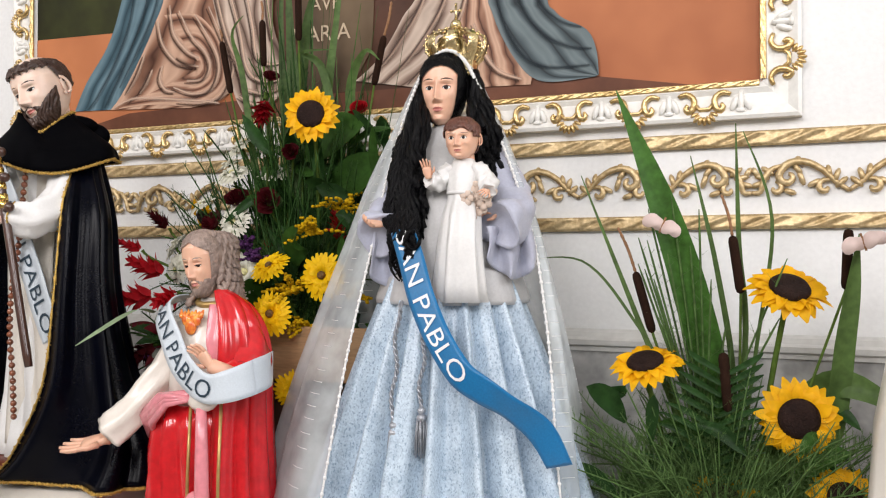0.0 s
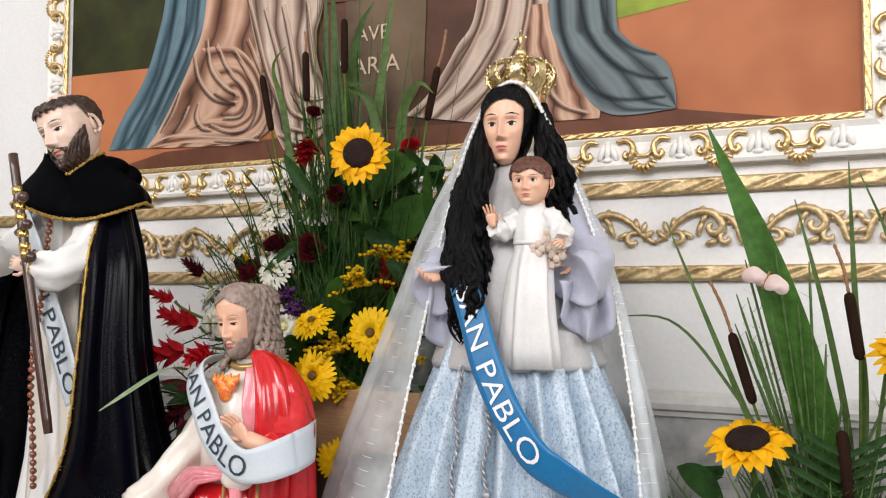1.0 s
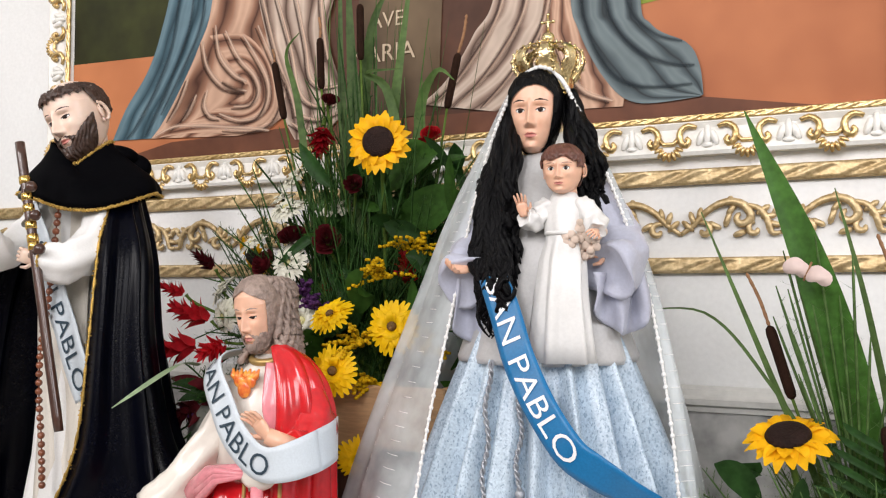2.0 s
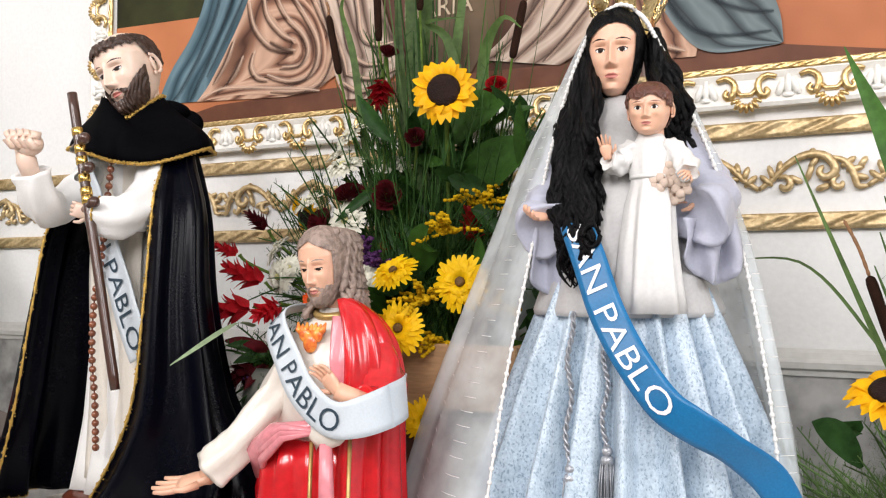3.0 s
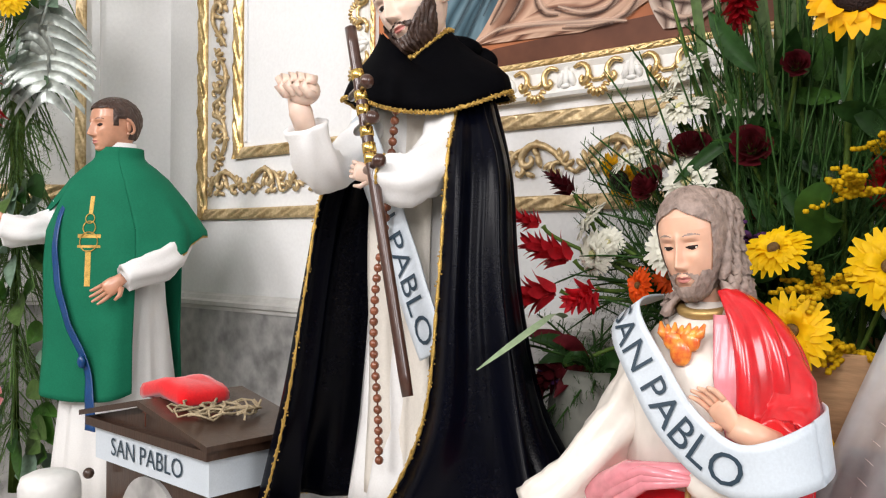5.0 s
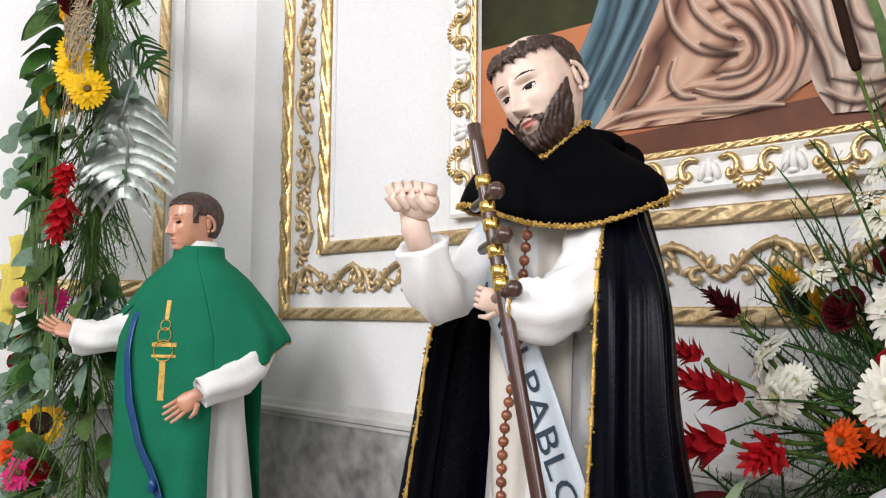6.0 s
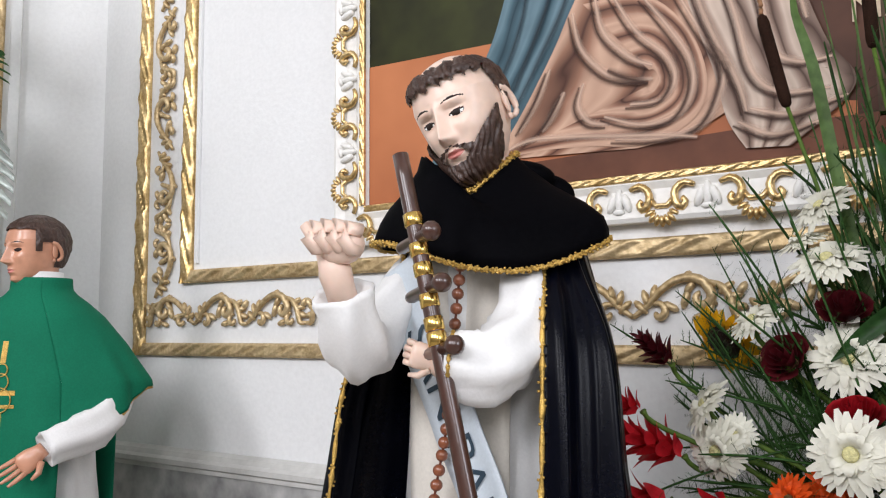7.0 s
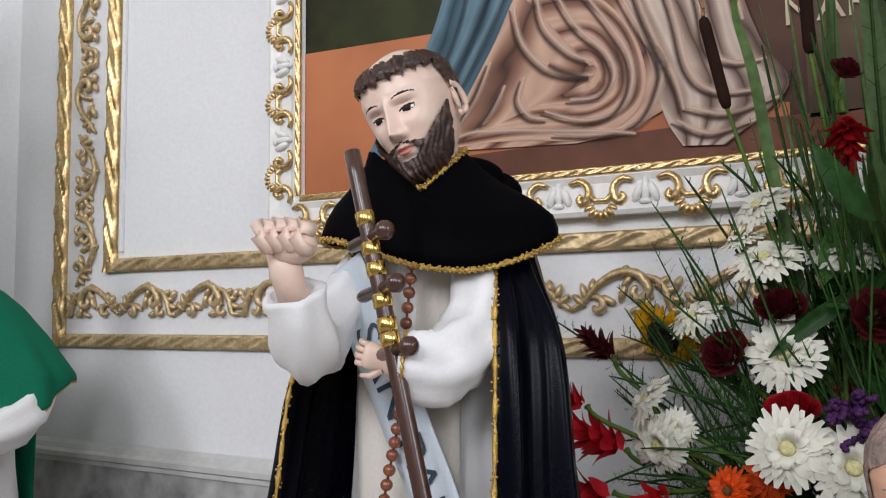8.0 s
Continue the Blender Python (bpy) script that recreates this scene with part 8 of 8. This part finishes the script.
def butterfly(at, tilt):
    b = thing("paper_butterfly", "pale paper butterfly clipped to a reed leaf", "ornament", "paper butterflies")
    for s in (-1, 1):
        g = Geo()
        out = []
        for a in np.linspace(0, 2 * math.pi, 22, endpoint=False).tolist():
            r = 0.016 * (1 + 0.3 * math.cos(2 * a) + 0.12 * math.cos(3 * a + 1))
            out.append((s * 0.017 + r * math.cos(a), r * 1.15 * math.sin(a)))
        m = Matrix.Translation(Vector(at)) @ Matrix.Rotation(tilt, 4, "Y")
        g.loft([[m @ Vector((x, -0.012 - abs(x) * 0.35 + d, z)) for x, z in out] for d in (0, 0.0012)])
        part("wing", g, BUTTERFLY, b)
    g = Geo()
    m = Matrix.Translation(Vector(at)) @ Matrix.Rotation(tilt, 4, "Y")
    g.tube([m @ Vector((0, -0.012, -0.016)), m @ Vector((0, -0.012, 0.016))], 0.002, 6)
    part("butterfly_body", g, CATTAIL_TIP, b)


butterfly((-0.522, 1.825, 1.54), 0.4)
butterfly((-0.18, 1.815, 1.505), -0.3)

# ---- tall garland beside the priest statue ----
gar = thing("flower_garland", "tall hanging garland of sunflowers, gerberas, eucalyptus and silver leaves", "flowers")
GX, GY = -3.6, 1.7
g = Geo()
g.tube([(GX, GY, 0.722), (GX, GY, 1.6), (GX + 0.03, GY, 2.75)], 0.02, 8)
part("pole", g, STEM, gar)
rnd = random.Random(9)
g = Geo()
for k in range(300):
    z = rnd.uniform(0.8, 2.7)
    a = rnd.uniform(0, 6.28)
    r = rnd.uniform(0.08, 0.2) * (1.25 if z < 1.5 else 0.85)
    plume(g, (GX, GY, z + 0.1), (GX + r * math.cos(a), GY + r * math.sin(a), z - rnd.uniform(-0.1, 0.2)), rnd.uniform(0.05, 0.09), rnd, 6, 22, rnd.uniform(0, 0.1))
foliage("fern", g, L_FERN_PALE, gar, "dense hanging fern fronds")
g = Geo()
for k in range(120):
    z = rnd.uniform(1.5, 2.3)
    x = GX + rnd.uniform(-0.1, 0.12)
    blade_geo(g, [(x, GY - 0.12, z), (x + 0.01, GY - 0.14, z - 0.12), (x + rnd.uniform(-0.03, 0.03), GY - 0.14, z - rnd.uniform(0.2, 0.35))], [0.002, 0.003, 0.0006], (0.6, -1, 0), 0.1, 7)
foliage("grass", g, L_REED, gar, "hanging grass blades")
for k in range(170):
    z = rnd.uniform(0.8, 2.65)
    a = rnd.uniform(3.0, 6.6)
    p = Vector((GX + 0.1 * math.cos(a), GY + 0.1 * math.sin(a), z))
    g = Geo()
    broad_leaf(g, p, p + Vector((0.12 * math.cos(a), 0.1 * math.sin(a), rnd.uniform(-0.1, 0.06))), rnd.uniform(0.02, 0.04), (rnd.uniform(-0.2, 0.8), -1, 0.4), 0.02)
    part("leaf", g, (L_DARK, L_MID, L_GREY, L_REED)[k % 4], gar)
VIEW = (0.85, -0.6, 0.1)
for at, sz in (((-3.46, 1.575, 2.245), 0.95), ((-3.43, 1.565, 2.19), 1.0), ((-3.345, 1.57, 2.12), 1.05), ((-3.40, 1.57, 2.15), 0.85)):
    bloom(gar, "yellow_gerbera", at, VIEW, sz)
for at, fc, sz in (((-3.56, 1.57, 2.13), (0.4, -0.9, -0.1), 0.9), ((-3.5, 1.58, 2.38), (0.3, -0.9, 0.1), 0.9), ((-3.585, 1.58, 1.265), (0.75, -0.7, 0.15), 0.95)):
    bloom(gar, "sunflower", at, fc, sz)
bloom(gar, "maroon_rose", (-3.42, 1.56, 2.36), VIEW, 1.3)
bloom(gar, "pink_gerbera", (-3.55, 1.585, 1.592), VIEW, 0.8)
bloom(gar, "pink_gerbera", (-3.655, 1.555, 1.129), (0.6, -0.6, 0.5), 1.1)
bloom(gar, "orange_gerbera", (-3.75, 1.555, 1.175), (0.6, -0.6, 0.5), 0.9)
bloom(gar, "pink_rose", (-3.47, 1.555, 1.045), VIEW, 1.4)
for at in ((-3.66, 1.56, 1.5), (-3.78, 1.58, 1.42), (-3.6, 1.58, 1.14), (-3.72, 1.57, 1.24)):
    bloom(gar, "red_rose", at, VIEW, 0.9)
for at, fc, sz in (((-3.475, 1.575, 1.86), (0.0, -0.2, -1), 1.3), ((-3.46, 1.57, 1.95), (0.1, -0.2, -1), 1.0)):
    bloom(gar, "red_ginger", at, fc, sz)
bloom(gar, "pink_rose", (-3.68, 1.55, 1.6), VIEW, 0.8)


def eucalyptus(x, y, z, dx, dz, n):
    g = Geo()
    P = spline([(x, y, z), (x + dx * 0.5, y - 0.02, z + dz * 0.6), (x + dx, y - 0.03, z + dz)], 12)
    g.tube(P, 0.0018, 5)
    part("twig", g, STEM, gar)
    for k in range(n):
        p = Vector(tuple(P[2 + int(9 * k / n)]))
        q = p + Vector((rnd.uniform(-1, 1), -0.3, rnd.uniform(-0.6, 0.6))).normalized() * 0.026
        nrm = Vector((rnd.uniform(0, 0.9), -1, rnd.uniform(-0.4, 0.6))).normalized()
        t = nrm.cross(Vector((0, 0, 1))).normalized()
        u = nrm.cross(t)
        r = rnd.uniform(0.02, 0.034)
        gg = Geo()
        ring = [q + t * r * math.cos(a) + u * r * math.sin(a) * 0.9 + nrm * 0.004 * math.cos(2 * a) for a in np.linspace(0, 2 * math.pi, 14, endpoint=False).tolist()]
        gg.add([q - nrm * 0.003] + ring, [(0, 1 + i, 1 + (i + 1) % 14) for i in range(14)])
        part("round_leaf", gg, L_GREY, gar)


for x, z, dx, dz in ((-3.66, 2.08, -0.2, -0.02), (-3.68, 2.02, -0.24, -0.1), (-3.64, 2.0, -0.12, 0.12), (-3.62, 1.4, -0.05, -0.1), (-3.72, 1.42, -0.16, -0.08), (-3.7, 1.34, -0.18, -0.12), (-3.66, 1.46, -0.02, -0.12), (-3.76, 1.5, -0.14, -0.02), (-3.58, 1.48, 0.06, -0.08), (-3.72, 1.28, -0.15, -0.14), (-3.66, 1.2, -0.1, -0.12), (-3.8, 1.38, -0.1, -0.1), (-3.62, 1.36, -0.12, 0.02), (-3.7, 1.1, -0.12, -0.1), (-3.56, 1.42, -0.02, -0.06)):
    eucalyptus(x, 1.6, z, dx, dz, 9)


def split_leaf(base, tip, width, normal, mat, label):
    """A large leaf cut into fingers on both sides of its midrib."""
    b, t, n = Vector(base), Vector(tip), Vector(normal).normalized()
    ax = t - b
    L = ax.length
    d = ax.normalized()
    s = d.cross(n).normalized()
    n = s.cross(d)
    g = Geo()
    for sg in (-1, 1):
        for k in range(9):
            u0, u1 = 0.04 + 0.1 * k, 0.04 + 0.1 * k + 0.101
            w = width * (0.55 + 0.45 * math.sin(math.pi * (0.15 + 0.75 * (k + 0.5) / 9)))
            if k > 6:
                w *= 1.1 - 0.2 * (k - 6)
            rows = []
            for j in range(7):
                v = j / 6
                sweep = d * L * 0.2 * v * v
                sag = -n * (0.25 * w * v * v) + n * 0.012 * math.sin(3 * v + k)
                taper = 0.0 if v < 0.5 else 0.075 * L * (v - 0.5)
                p0 = b + d * (L * u0 + taper * 0.6) + s * sg * w * v + sweep + sag
                p1 = b + d * (L * u1 - taper * 0.6) + s * sg * w * v + sweep + sag
                rows.append([p0, (p0 + p1) / 2 + n * 0.004, p1])
            g.loft(rows, closed=False)
    g.tube([b - d * 0.1, b, b + d * L * 0.95], [0.004, 0.005, 0.002], 6)
    return part("split_leaf", g, mat, gar, label)


split_leaf((-3.46, 1.73, 2.17), (-3.40, 1.70, 1.84), 0.125, (0.75, -0.62, 0.25), L_SILVER, "large silver-sprayed split leaf")
split_leaf((-3.44, 1.70, 2.10), (-3.53, 1.66, 1.86), 0.08, (0.6, -0.8, 0.1), L_SILVER, "silver-sprayed split leaf")
split_leaf((-3.40, 1.72, 2.30), (-3.24, 1.70, 2.16), 0.05, (0.6, -0.8, 0.1), L_DARK, "dark split leaf")
g = Geo()
for k in range(70):
    x0, z0 = -3.38 + rnd.uniform(-0.06, 0.06), 2.42 - rnd.uniform(0, 0.12)
    a0 = rnd.uniform(0, 6.28)
    pts = [(x0 + 0.05 * math.sin(a0 + i * 0.9) * (1 if i < 6 else 0.5) - 0.004 * i, 1.56 + 0.012 * math.cos(a0 + i), z0 - 0.028 * i * (1 if k % 3 == 0 else 0.35) + 0.03 * math.cos(a0 * 2 + i * 0.8)) for i in range(11)]
    g.tube(pts, 0.0013, 4)
foliage("raffia", g, STRING, gar, "tangled pale raffia")
for z0, x0 in ((1.78, -3.83), (1.70, -3.90)):
    g = Geo()
    rows = [[Vector((x0 + 0.04 * u * (1.1 - 0.3 * math.sin(6 * v)) - 0.04 * v, 1.58 - 0.02 * math.sin(u * 4 + v * 3), z0 - 0.22 * v)) for u in np.linspace(-1, 1, 9).tolist()] for v in np.linspace(0, 1, 12).tolist()]
    k = cloth_from(rows, 0.002)
    part("yellow_bow_tail", k, YELLOW_CLOTH, gar, "yellow cloth bow")

# dried leaves on the altar cloth
dry = thing("dried_leaves", "grey-green dried leaf sprig lying on the cream cloth", "leaves")
DRY = leaf_mat("dry_grey_leaf", (0.16, 0.15, 0.11), 0.7, 0.4, 0.2)
drnd = random.Random(9)
g = Geo()
g.tube([(-2.285, 1.432, 0.957), (-2.24, 1.44, 0.96), (-2.17, 1.48, 0.957)], 0.0025, 6)
part("stem", g, DRY, dry)
for k in range(13):
    u = k / 12
    c = Vector((-2.28 + 0.11 * u, 1.432 + 0.045 * u * u, 0.958))
    sd = -1 if k % 2 else 1
    g = Geo()
    broad_leaf(g, c, c + Vector((0.035 + 0.012 * drnd.random(), sd * drnd.uniform(0.012, 0.035), drnd.uniform(0.0, 0.012))), drnd.uniform(0.006, 0.01), (0, 0.1, 1), 0.006)
    part("leaf", g, DRY, dry)
